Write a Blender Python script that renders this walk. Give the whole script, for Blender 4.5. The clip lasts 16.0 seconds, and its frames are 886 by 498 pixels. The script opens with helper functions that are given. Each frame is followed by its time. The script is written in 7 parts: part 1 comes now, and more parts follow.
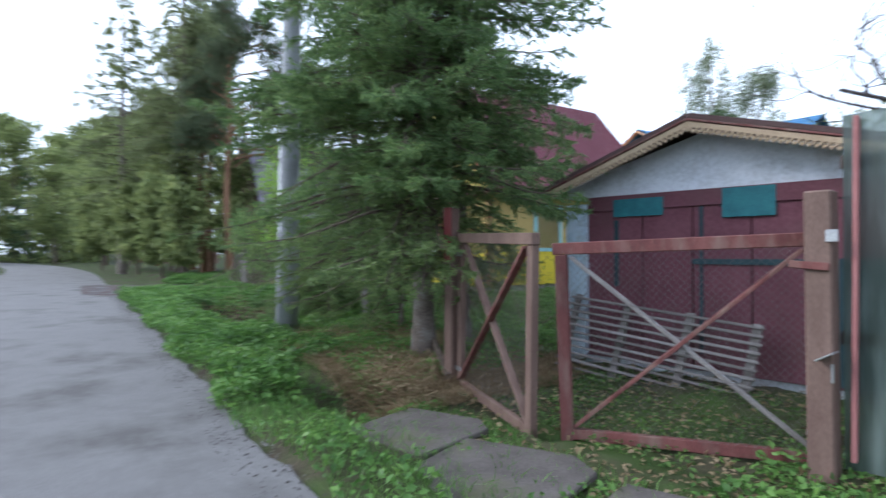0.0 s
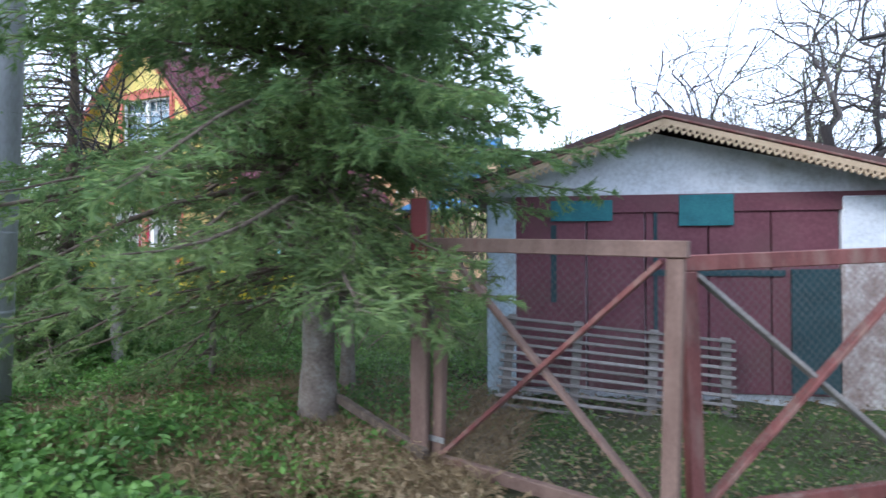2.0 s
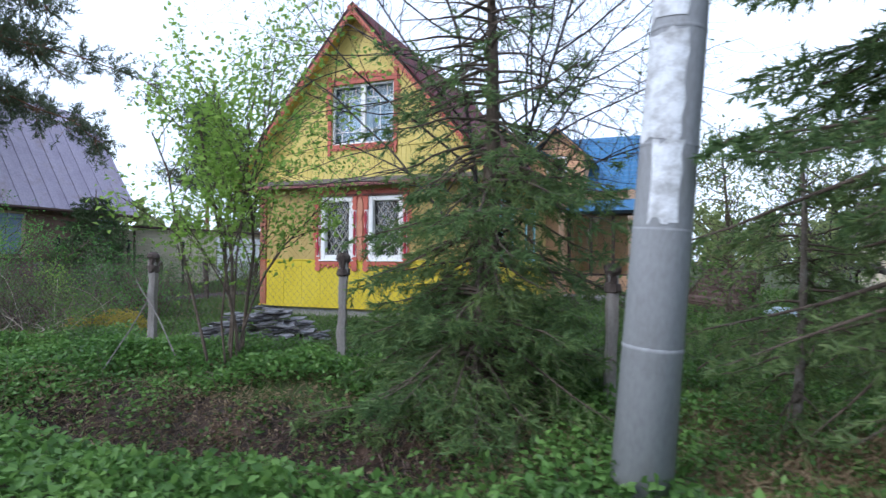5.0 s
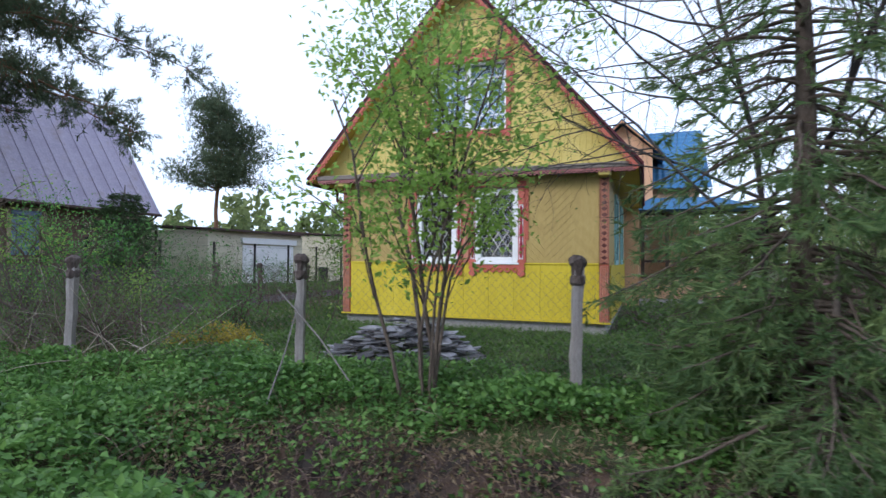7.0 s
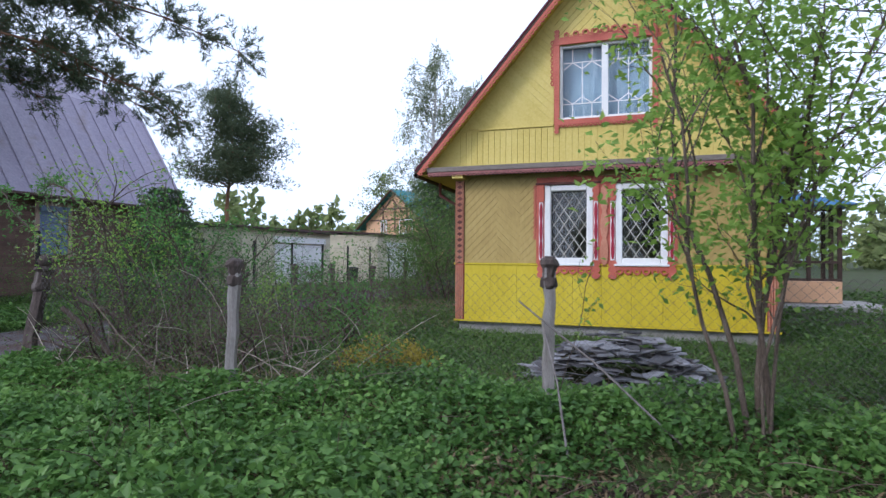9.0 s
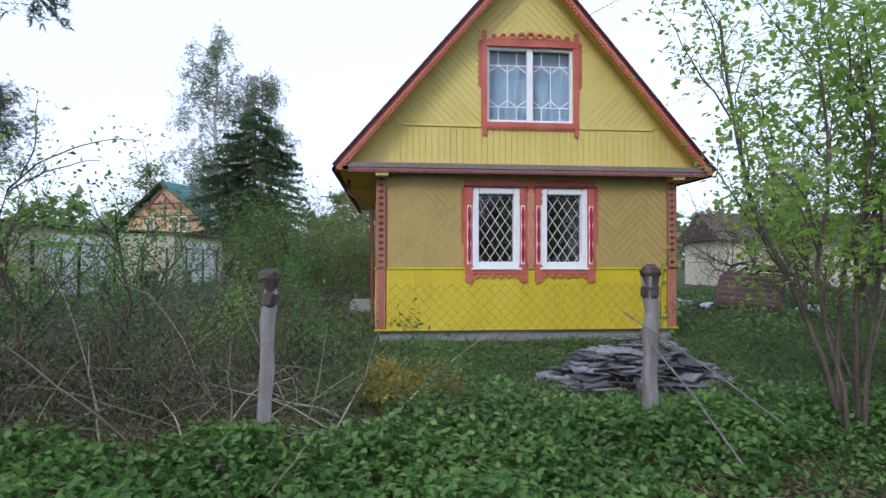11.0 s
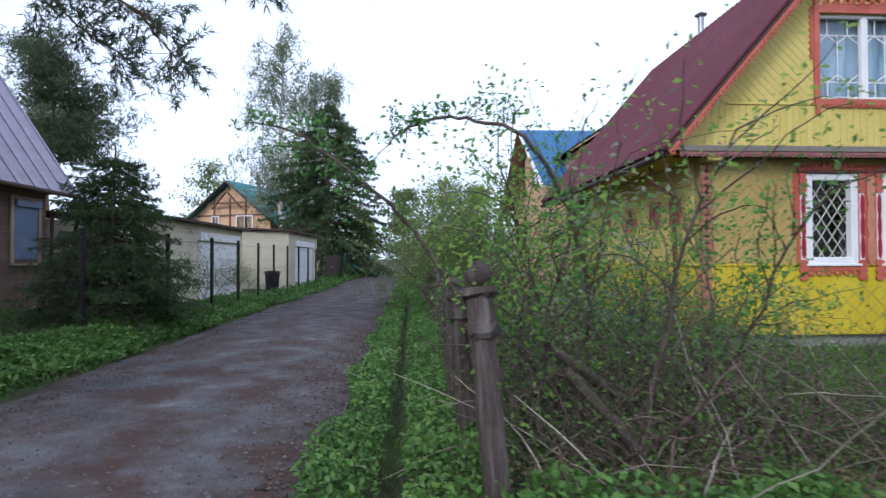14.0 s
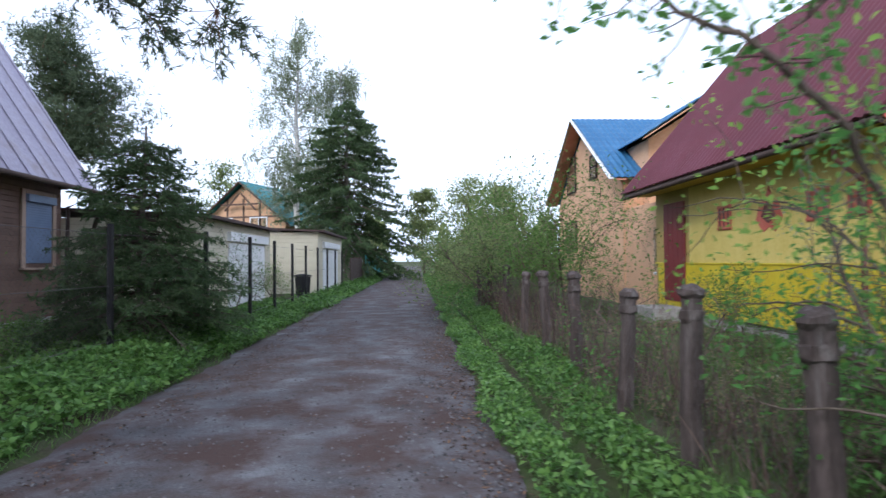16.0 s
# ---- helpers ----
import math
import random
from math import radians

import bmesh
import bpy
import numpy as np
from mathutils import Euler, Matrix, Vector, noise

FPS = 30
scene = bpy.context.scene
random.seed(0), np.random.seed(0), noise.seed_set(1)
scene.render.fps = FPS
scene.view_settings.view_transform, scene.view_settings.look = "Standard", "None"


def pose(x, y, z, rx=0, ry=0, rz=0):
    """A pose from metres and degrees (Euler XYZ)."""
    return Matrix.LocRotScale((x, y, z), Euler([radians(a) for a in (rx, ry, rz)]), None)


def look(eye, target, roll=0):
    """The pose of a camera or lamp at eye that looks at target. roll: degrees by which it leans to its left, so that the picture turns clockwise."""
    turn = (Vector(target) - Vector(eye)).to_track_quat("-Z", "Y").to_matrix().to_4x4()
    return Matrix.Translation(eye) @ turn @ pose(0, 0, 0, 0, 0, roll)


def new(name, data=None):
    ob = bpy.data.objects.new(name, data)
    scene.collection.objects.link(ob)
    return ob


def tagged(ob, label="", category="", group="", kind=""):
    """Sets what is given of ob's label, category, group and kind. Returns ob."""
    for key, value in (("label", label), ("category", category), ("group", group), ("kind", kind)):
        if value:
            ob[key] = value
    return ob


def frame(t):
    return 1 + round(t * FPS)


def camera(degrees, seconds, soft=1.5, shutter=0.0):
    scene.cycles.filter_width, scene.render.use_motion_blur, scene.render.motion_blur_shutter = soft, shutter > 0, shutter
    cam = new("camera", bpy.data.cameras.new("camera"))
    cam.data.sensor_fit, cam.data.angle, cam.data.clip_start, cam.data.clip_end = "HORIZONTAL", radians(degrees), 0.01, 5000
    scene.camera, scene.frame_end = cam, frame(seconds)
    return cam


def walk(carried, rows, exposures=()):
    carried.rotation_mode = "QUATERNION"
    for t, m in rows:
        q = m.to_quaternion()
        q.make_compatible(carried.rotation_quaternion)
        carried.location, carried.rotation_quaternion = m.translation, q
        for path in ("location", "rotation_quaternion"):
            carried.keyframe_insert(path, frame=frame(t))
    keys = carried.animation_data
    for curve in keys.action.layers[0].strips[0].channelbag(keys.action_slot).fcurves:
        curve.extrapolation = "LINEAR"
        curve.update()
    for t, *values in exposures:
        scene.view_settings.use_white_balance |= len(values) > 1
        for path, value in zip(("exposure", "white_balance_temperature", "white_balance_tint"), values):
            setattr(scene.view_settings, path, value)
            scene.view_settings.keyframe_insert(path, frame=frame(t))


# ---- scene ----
cam = camera(76.5, 16.0, soft=1.4, shutter=0.35)
PATH = [
    (0, (17.659, -9.805, 1.337), (15.986, -8.708, 1.353), 0.0),
    (0.5, (16.92, -9.807, 1.32), (15.673, -8.244, 1.353), -0.0),
    (1, (16.064, -9.843, 1.353), (15.165, -8.056, 1.382), -0.4),
    (1.5, (15.128, -10.023, 1.402), (14.387, -8.165, 1.425), -0.2),
    (2, (14.064, -10.144, 1.423), (13.361, -8.273, 1.448), -0.1),
    (2.5, (13.165, -10.281, 1.452), (12.463, -8.409, 1.477), -0.1),
    (3, (12.162, -10.345, 1.524), (11.441, -8.479, 1.529), -0.1),
    (3.5, (11.327, -10.39, 1.514), (10.575, -8.537, 1.527), -0.1),
    (4, (10.316, -10.411, 1.525), (9.57, -8.555, 1.527), -0.2),
    (4.5, (9.429, -10.427, 1.445), (8.7, -8.565, 1.484), 0.0),
    (5, (8.603, -10.506, 1.465), (7.873, -8.644, 1.501), 0.4),
    (7.5, (5.056, -10.005, 1.481), (4.382, -8.122, 1.519), 0.4),
    (8, (4.276, -9.94, 1.489), (3.602, -8.057, 1.522), 0.4),
    (8.5, (3.61, -9.877, 1.501), (2.927, -7.998, 1.538), 0.2),
    (10.8, (0.557, -9.514, 1.542), (0.662, -7.517, 1.575), 0.5),
    (11, (0.239, -9.42, 1.564), (0.424, -7.429, 1.604), 0.1),
    (11.5, (-0.56, -9.296, 1.543), (-0.241, -7.323, 1.585), -0.2),
    (12, (-1.433, -9.142, 1.559), (-1.086, -7.172, 1.6), -0.5),
    (12.5, (-2.307, -9.03, 1.581), (-1.984, -7.057, 1.613), -0.1),
    (13, (-3.089, -8.786, 1.551), (-2.874, -6.798, 1.586), -0.1),
    (13.5, (-3.723, -8.534, 1.533), (-3.597, -6.539, 1.572), -0.0),
    (14, (-4.277, -8.102, 1.538), (-4.165, -6.106, 1.572), -0.2),
    (14.5, (-4.557, -7.582, 1.513), (-4.464, -5.585, 1.554), -0.1),
    (15, (-4.959, -7.105, 1.531), (-4.814, -5.111, 1.57), -0.2),
    (15.5, (-5.258, -6.576, 1.553), (-5.086, -4.584, 1.592), -0.2),
    (16, (-5.674, -6.147, 1.522), (-5.58, -4.15, 1.564), -0.5),
]
walk(cam, [(t, look(e, g, r)) for t, e, g, r in PATH],
     [(0, 0.6, 5820, 10), (1.5, 0.8, 5720, 10), (2.5, 1.04, 5700, 11), (3.5, 0.97, 5750, 11), (4.5, 0.5, 5750, 12), (5, 0.25, 5780, 12), (8, 0.05, 5780, 14), (11, -0.06, 5820, 17), (13, -0.12, 5800, 17), (14.5, 0.1, 5780, 14), (16, 0.32, 5850, 14)])

# ---- light ----
world = bpy.data.worlds.new("overcast_sky")
scene.world = world
world.use_nodes = True
wn, wl = world.node_tree.nodes, world.node_tree.links
bg = wn["Background"]
sky = wn.new("ShaderNodeTexSky")
sky.sky_type = "NISHITA"
sky.sun_disc = False
sky.sun_elevation, sky.sun_rotation = radians(33), radians(215)
sky.air_density, sky.dust_density, sky.ozone_density = 1.0, 3.0, 1.0
hs = wn.new("ShaderNodeHueSaturation")
hs.inputs["Saturation"].default_value = 0.32
mixw = wn.new("ShaderNodeMix")
mixw.data_type = "RGBA"
mixw.inputs[0].default_value = 0.72
mixw.inputs[7].default_value = (8.9, 9.9, 11.5, 1)
wl.new(sky.outputs[0], hs.inputs["Color"])
wl.new(hs.outputs[0], mixw.inputs[6])
wl.new(mixw.outputs[2], bg.inputs["Color"])
bg.inputs["Strength"].default_value = 0.147

sun_data = bpy.data.lights.new("sun", "SUN")
sun_data.energy, sun_data.angle, sun_data.color = 1.4, radians(14), (1.0, 0.95, 0.88)
sun = new("sun", sun_data)
sun.matrix_world = look((0, 0, 30), (0.57 * 24, 0.82 * 24, 30 - 24 * 0.66))


# ---- materials ----
def nodes_of(mat):
    return mat.node_tree.nodes, mat.node_tree.links


def surface(name, base, dark=None, light=None, rough=0.8, scale=4.0, fine=60.0, bump=0.15, metal=0.0, spec=0.4,
            streak=(1, 1, 1), island=0.0, obrand=0.0, stain=None, stain_amount=0.4, stain_scale=1.2, dist=0.01):
    """A worn surface: two scales of noise between dark, base and light, stains with a shape of their own, fine relief."""
    mat = bpy.data.materials.new(name)
    mat.use_nodes = True
    n, l = nodes_of(mat)
    b = n["Principled BSDF"]
    dark = dark or tuple(c * 0.65 for c in base)
    light = light or tuple(min(1, c * 1.25) for c in base)
    tc = n.new("ShaderNodeTexCoord")
    mp = n.new("ShaderNodeMapping")
    mp.inputs["Scale"].default_value = streak
    l.new(tc.outputs["Object"], mp.inputs["Vector"])
    big = n.new("ShaderNodeTexNoise")
    big.inputs["Scale"].default_value, big.inputs["Detail"].default_value = scale, 6
    sm = n.new("ShaderNodeTexNoise")
    sm.inputs["Scale"].default_value, sm.inputs["Detail"].default_value = fine, 5
    l.new(mp.outputs[0], big.inputs["Vector"])
    l.new(mp.outputs[0], sm.inputs["Vector"])
    add = n.new("ShaderNodeMath")
    add.operation = "MULTIPLY_ADD"
    add.inputs[1].default_value = 0.45
    l.new(sm.outputs[0], add.inputs[0])
    ml = n.new("ShaderNodeMath")
    ml.operation = "MULTIPLY"
    ml.inputs[1].default_value = 0.55
    l.new(big.outputs[0], ml.inputs[0])
    l.new(ml.outputs[0], add.inputs[2])
    val = add.outputs[0]
    if island or obrand:
        src = n.new("ShaderNodeNewGeometry").outputs["Random Per Island"] if island else n.new("ShaderNodeObjectInfo").outputs["Random"]
        sh = n.new("ShaderNodeMath")
        sh.operation = "MULTIPLY_ADD"
        sh.inputs[1].default_value = island or obrand
        l.new(src, sh.inputs[0])
        l.new(val, sh.inputs[2])
        sub = n.new("ShaderNodeMath")
        sub.operation = "SUBTRACT"
        sub.inputs[1].default_value = (island or obrand) / 2
        l.new(sh.outputs[0], sub.inputs[0])
        val = sub.outputs[0]
    ramp = n.new("ShaderNodeValToRGB")
    e = ramp.color_ramp.elements
    e[0].position, e[0].color = 0.3, (*dark, 1)
    e[1].position, e[1].color = 0.72, (*light, 1)
    mid = e.new(0.5)
    mid.color = (*base, 1)
    l.new(val, ramp.inputs[0])
    out = ramp.outputs[0]
    if stain:
        st = n.new("ShaderNodeTexNoise")
        st.inputs["Scale"].default_value, st.inputs["Detail"].default_value = stain_scale, 8
        st.inputs["Roughness"].default_value = 0.65
        l.new(mp.outputs[0], st.inputs["Vector"])
        sr = n.new("ShaderNodeValToRGB")
        sr.color_ramp.elements[0].position, sr.color_ramp.elements[1].position = 1 - stain_amount - 0.12, 1 - stain_amount + 0.1
        l.new(st.outputs[0], sr.inputs[0])
        mx = n.new("ShaderNodeMix")
        mx.data_type = "RGBA"
        mx.inputs[7].default_value = (*stain, 1)
        l.new(sr.outputs[0], mx.inputs[0])
        l.new(out, mx.inputs[6])
        out = mx.outputs[2]
    l.new(out, b.inputs["Base Color"])
    b.inputs["Roughness"].default_value, b.inputs["Metallic"].default_value = rough, metal
    b.inputs["Specular IOR Level"].default_value = spec
    if bump:
        bp = n.new("ShaderNodeBump")
        bp.inputs["Strength"].default_value, bp.inputs["Distance"].default_value = bump, dist
        l.new(val, bp.inputs["Height"])
        l.new(bp.outputs[0], b.inputs["Normal"])
    return mat


def foliage(name, a, b2, c, through_light=0.35, rough=0.55):
    """Leaves: each one has its own shade between three greens, and lets some light through."""
    mat = bpy.data.materials.new(name)
    mat.use_nodes = True
    n, l = nodes_of(mat)
    n.remove(n["Principled BSDF"])
    geo = n.new("ShaderNodeNewGeometry")
    tc = n.new("ShaderNodeTexCoord")
    nz = n.new("ShaderNodeTexNoise")
    nz.inputs["Scale"].default_value = 1.3
    l.new(tc.outputs["Object"], nz.inputs["Vector"])
    mul = n.new("ShaderNodeMath")
    mul.operation = "MULTIPLY_ADD"
    mul.inputs[1].default_value, mul.inputs[2].default_value = 0.8, -0.15
    l.new(nz.outputs[0], mul.inputs[0])
    ad = n.new("ShaderNodeMath")
    ad.operation = "MULTIPLY_ADD"
    ad.inputs[1].default_value = 0.5
    l.new(geo.outputs["Random Per Island"], ad.inputs[0])
    l.new(mul.outputs[0], ad.inputs[2])
    ramp = n.new("ShaderNodeValToRGB")
    e = ramp.color_ramp.elements
    e[0].position, e[0].color = 0.2, (*a, 1)
    e[1].position, e[1].color = 0.85, (*c, 1)
    m = e.new(0.5)
    m.color = (*b2, 1)
    l.new(ad.outputs[0], ramp.inputs[0])
    pr = n.new("ShaderNodeBsdfPrincipled")
    pr.inputs["Roughness"].default_value, pr.inputs["Specular IOR Level"].default_value = rough, 0.25
    tr = n.new("ShaderNodeBsdfTranslucent")
    mx = n.new("ShaderNodeMixShader")
    mx.inputs[0].default_value = through_light
    l.new(ramp.outputs[0], pr.inputs["Base Color"])
    l.new(ramp.outputs[0], tr.inputs["Color"])
    l.new(pr.outputs[0], mx.inputs[1])
    l.new(tr.outputs[0], mx.inputs[2])
    l.new(mx.outputs[0], n["Material Output"].inputs["Surface"])
    return mat


def pane_glass(name, tint, rough=0.03, solid=0.0, solid_colour=(0.5, 0.5, 0.5)):
    mat = bpy.data.materials.new(name)
    mat.use_nodes = True
    n, l = nodes_of(mat)
    b = n["Principled BSDF"]
    b.inputs["Base Color"].default_value = (*tint, 1)
    b.inputs["Roughness"].default_value = rough
    b.inputs["Transmission Weight"].default_value = 1 - solid
    b.inputs["IOR"].default_value = 1.45
    return mat


GROUND = surface("soil_and_litter", (0.055, 0.044, 0.032), (0.022, 0.018, 0.014), (0.11, 0.09, 0.06), rough=0.95, scale=1.5, fine=35,
                 bump=0.8, dist=0.03, stain=(0.045, 0.075, 0.02), stain_amount=0.5, stain_scale=0.9, spec=0.15)
ASPHALT = surface("worn_asphalt", (0.165, 0.16, 0.16), (0.085, 0.08, 0.078), (0.25, 0.245, 0.24), rough=0.85, scale=0.7, fine=140, bump=0.35,
                  dist=0.008, stain=(0.085, 0.08, 0.078), stain_amount=0.45, stain_scale=0.7, spec=0.3)
GRAVEL = surface("dirt_and_gravel", (0.098, 0.096, 0.103), (0.03, 0.027, 0.028), (0.21, 0.21, 0.223), rough=0.85, scale=1.4, fine=75, bump=1.0,
                 dist=0.015, stain=(0.06, 0.036, 0.03), stain_amount=0.5, stain_scale=1.6, spec=0.25)
PEBBLE = surface("pebbles", (0.085, 0.078, 0.078), (0.04, 0.034, 0.033), (0.135, 0.128, 0.13), rough=0.85, island=0.6, bump=0)
LITTER = surface("brown_leaf_litter", (0.10, 0.055, 0.035), (0.04, 0.025, 0.018), (0.17, 0.10, 0.06), rough=0.9, island=0.7, bump=0)
BANK = surface("dark_earth", (0.034, 0.026, 0.022), (0.013, 0.01, 0.009), (0.075, 0.056, 0.043), rough=0.95, scale=4, fine=40, bump=0.9, dist=0.04, stain=(0.11, 0.065, 0.045), stain_amount=0.4, stain_scale=3)
OCHRE = surface("ochre_paint", (0.42, 0.305, 0.10), (0.35, 0.25, 0.08), (0.48, 0.36, 0.135), rough=0.6, scale=1.3, fine=25, bump=0.08,
                streak=(1, 1, 0.35), obrand=0.12)
YELLOW = surface("bright_yellow_paint", (0.58, 0.455, 0.022), (0.47, 0.36, 0.016), (0.65, 0.52, 0.045), rough=0.5, scale=1.5, fine=20, bump=0.06,
                 streak=(1, 1, 0.4))
GABLE = surface("pale_yellow_paint", (0.62, 0.50, 0.14), (0.54, 0.42, 0.10), (0.68, 0.56, 0.19), rough=0.6, scale=1.2, fine=25, bump=0.08, obrand=0.12)
SOFFIT = surface("yellow_soffit", (0.55, 0.40, 0.07), rough=0.65, scale=1.5, bump=0.05)
CORAL = surface("coral_red_paint", (0.49, 0.115, 0.075), (0.34, 0.07, 0.048), (0.59, 0.18, 0.13), rough=0.55, scale=3, fine=60, bump=0.1)
PINK = surface("faded_pink_paint", (0.52, 0.22, 0.14), (0.38, 0.14, 0.09), (0.62, 0.32, 0.22), rough=0.65, scale=3, fine=60, bump=0.1)
CRIMSON = surface("crimson_paint", (0.33, 0.015, 0.04), rough=0.5, scale=4, bump=0.05)
WHITE = surface("white_paint", (0.80, 0.80, 0.80), (0.68, 0.69, 0.70), (0.84, 0.84, 0.84), rough=0.45, scale=2, fine=40, bump=0.04)
MAROON = surface("maroon_roof_metal", (0.105, 0.022, 0.032), (0.08, 0.016, 0.024), (0.135, 0.03, 0.042), rough=0.62, scale=1.2, fine=30, bump=0.03, spec=0.25, stain=(0.12, 0.03, 0.045), stain_amount=0.4, stain_scale=0.8)
GREYBOARD = surface("weathered_ledge", (0.20, 0.17, 0.15), rough=0.8, scale=3, fine=40, bump=0.2, streak=(0.3, 1, 1))
CONCRETE = surface("grey_concrete", (0.33, 0.32, 0.31), (0.20, 0.19, 0.18), (0.44, 0.43, 0.42), rough=0.9, scale=2.5, fine=70, bump=0.3,
                   stain=(0.13, 0.14, 0.10), stain_amount=0.38, stain_scale=2.5)
MOSSY = surface("mossy_slab", (0.082, 0.07, 0.064), (0.042, 0.035, 0.03), (0.13, 0.115, 0.105), rough=0.9, scale=3, fine=50, bump=0.5, stain=(0.075, 0.08, 0.03), stain_amount=0.36)
POLE = surface("smooth_grey_pole", (0.30, 0.31, 0.33), (0.22, 0.22, 0.23), (0.37, 0.38, 0.40), rough=0.8, scale=1.8, fine=60, bump=0.12,
               streak=(1, 1, 0.3), stain=(0.2, 0.18, 0.16), stain_amount=0.35)
PAPER = surface("torn_paper", (0.66, 0.68, 0.72), (0.45, 0.46, 0.48), (0.78, 0.79, 0.82), rough=0.8, scale=14, fine=60, bump=0.1,
                stain=(0.34, 0.34, 0.35), stain_amount=0.42, stain_scale=9)
POSTWOOD = surface("grey_weathered_wood", (0.17, 0.15, 0.145), (0.085, 0.072, 0.066), (0.27, 0.25, 0.245), rough=0.9, scale=3, fine=40, bump=0.4,
                   streak=(6, 6, 0.6), stain=(0.10, 0.11, 0.07), stain_amount=0.3)
REDWOOD = surface("red_brown_painted_wood", (0.135, 0.042, 0.038), (0.062, 0.024, 0.022), (0.2, 0.08, 0.07), rough=0.75, scale=3, fine=45, bump=0.35,
                  streak=(3, 3, 0.7), stain=(0.2, 0.13, 0.105), stain_amount=0.4, stain_scale=2.5)
BROWNWOOD = surface("bare_brown_wood", (0.14, 0.09, 0.072), (0.085, 0.046, 0.038), (0.21, 0.135, 0.11), rough=0.8, scale=3, fine=45, bump=0.35,
                    streak=(3, 3, 0.7), stain=(0.15, 0.046, 0.042), stain_amount=0.3, stain_scale=2.2)
BATTEN = surface("pink_painted_batten", (0.31, 0.125, 0.12), (0.21, 0.08, 0.08), (0.4, 0.18, 0.17), rough=0.7, scale=3, bump=0.15, streak=(3, 3, 0.6))
SHEDRED = surface("dull_maroon_board", (0.128, 0.043, 0.058), (0.08, 0.028, 0.037), (0.17, 0.066, 0.082), rough=0.8, scale=1.6, fine=30, bump=0.2,
                  stain=(0.11, 0.05, 0.055), stain_amount=0.4)
TEAL = surface("teal_patch_paint", (0.02, 0.13, 0.15), (0.012, 0.08, 0.095), (0.04, 0.19, 0.2), rough=0.7, scale=5, bump=0.1)
DARKTEAL = surface("dark_teal_paint", (0.016, 0.045, 0.055), rough=0.75, scale=4, bump=0.1)
OLDPIER = surface("worn_brick_and_whitewash", (0.30, 0.25, 0.24), (0.16, 0.10, 0.085), (0.52, 0.5, 0.5), rough=0.9, scale=5, fine=30, bump=0.7, dist=0.02)
PLASTER = surface("whitewashed_plaster", (0.58, 0.61, 0.66), (0.4, 0.42, 0.46), (0.7, 0.72, 0.76), rough=0.9, scale=2, fine=28, bump=0.6, dist=0.02,
                  stain=(0.28, 0.26, 0.25), stain_amount=0.33, stain_scale=1.6)
PALEBLUE = surface("pale_blue_whitewash", (0.43, 0.53, 0.62), (0.25, 0.3, 0.34), (0.55, 0.64, 0.7), rough=0.9, scale=5, fine=30, bump=0.5,
                   stain=(0.3, 0.3, 0.29), stain_amount=0.4, stain_scale=4)
CREAMWOOD = surface("cream_lace_board", (0.38, 0.285, 0.19), (0.27, 0.19, 0.12), (0.46, 0.36, 0.25), rough=0.75, scale=3, bump=0.2)
ROOFFELT = surface("brown_roof_edge", (0.075, 0.045, 0.042), rough=0.85, scale=3, bump=0.3, stain=(0.13, 0.14, 0.08), stain_amount=0.3)
PALLET = surface("grey_pallet_wood", (0.2, 0.18, 0.17), (0.1, 0.085, 0.078), (0.31, 0.285, 0.275), rough=0.9, scale=2, fine=40, bump=0.4, streak=(0.6, 4, 4), obrand=0.25)
WIRE = surface("dull_galvanised_wire", (0.16, 0.145, 0.14), rough=0.6, metal=0.5, bump=0)
STEEL = surface("grey_steel", (0.42, 0.43, 0.44), rough=0.45, metal=0.8, bump=0.02)
BLACKSTEEL = surface("dark_fence_steel", (0.025, 0.024, 0.026), rough=0.6, metal=0.3, bump=0)
SLATE = surface("broken_grey_slate", (0.15, 0.15, 0.165), (0.07, 0.068, 0.075), (0.25, 0.25, 0.275), rough=0.8, scale=5, fine=50, bump=0.2, obrand=0.6)
LILACROOF = surface("lilac_grey_roof_metal", (0.30, 0.265, 0.35), (0.22, 0.185, 0.25), (0.40, 0.36, 0.46), rough=0.45, scale=1.2, fine=14, bump=0.06,
                    stain=(0.2, 0.15, 0.15), stain_amount=0.36, stain_scale=1.2, spec=0.5)
BROWNWALL = surface("brown_board_wall", (0.145, 0.088, 0.066), (0.095, 0.058, 0.045), (0.2, 0.13, 0.1), rough=0.75, scale=2, bump=0.15, obrand=0.15)
SHUTTER = surface("blue_grey_shutter", (0.16, 0.22, 0.34), rough=0.45, scale=2, bump=0.03)
TRIMBROWN = surface("tan_window_trim", (0.36, 0.26, 0.2), rough=0.7, scale=2, bump=0.1)
PEACH = surface("peach_render", (0.66, 0.40, 0.24), (0.56, 0.33, 0.19), (0.72, 0.46, 0.29), rough=0.8, scale=1.2, fine=30, bump=0.1)
BLUEROOF = surface("blue_roof_metal", (0.028, 0.13, 0.27), (0.02, 0.095, 0.21), (0.05, 0.17, 0.33), rough=0.6, scale=1.5, bump=0.03)
TEALROOF = surface("teal_roof_metal", (0.02, 0.20, 0.22), (0.012, 0.15, 0.17), (0.04, 0.26, 0.28), rough=0.5, scale=1.5, bump=0.03)
SIDING = surface("cream_siding", (0.62, 0.57, 0.43), (0.5, 0.45, 0.33), (0.69, 0.64, 0.5), rough=0.6, scale=1.5, bump=0.05, obrand=0.1)
TEALFENCE = surface("teal_sheet_fence", (0.02, 0.19, 0.17), rough=0.55, scale=2, bump=0.03)
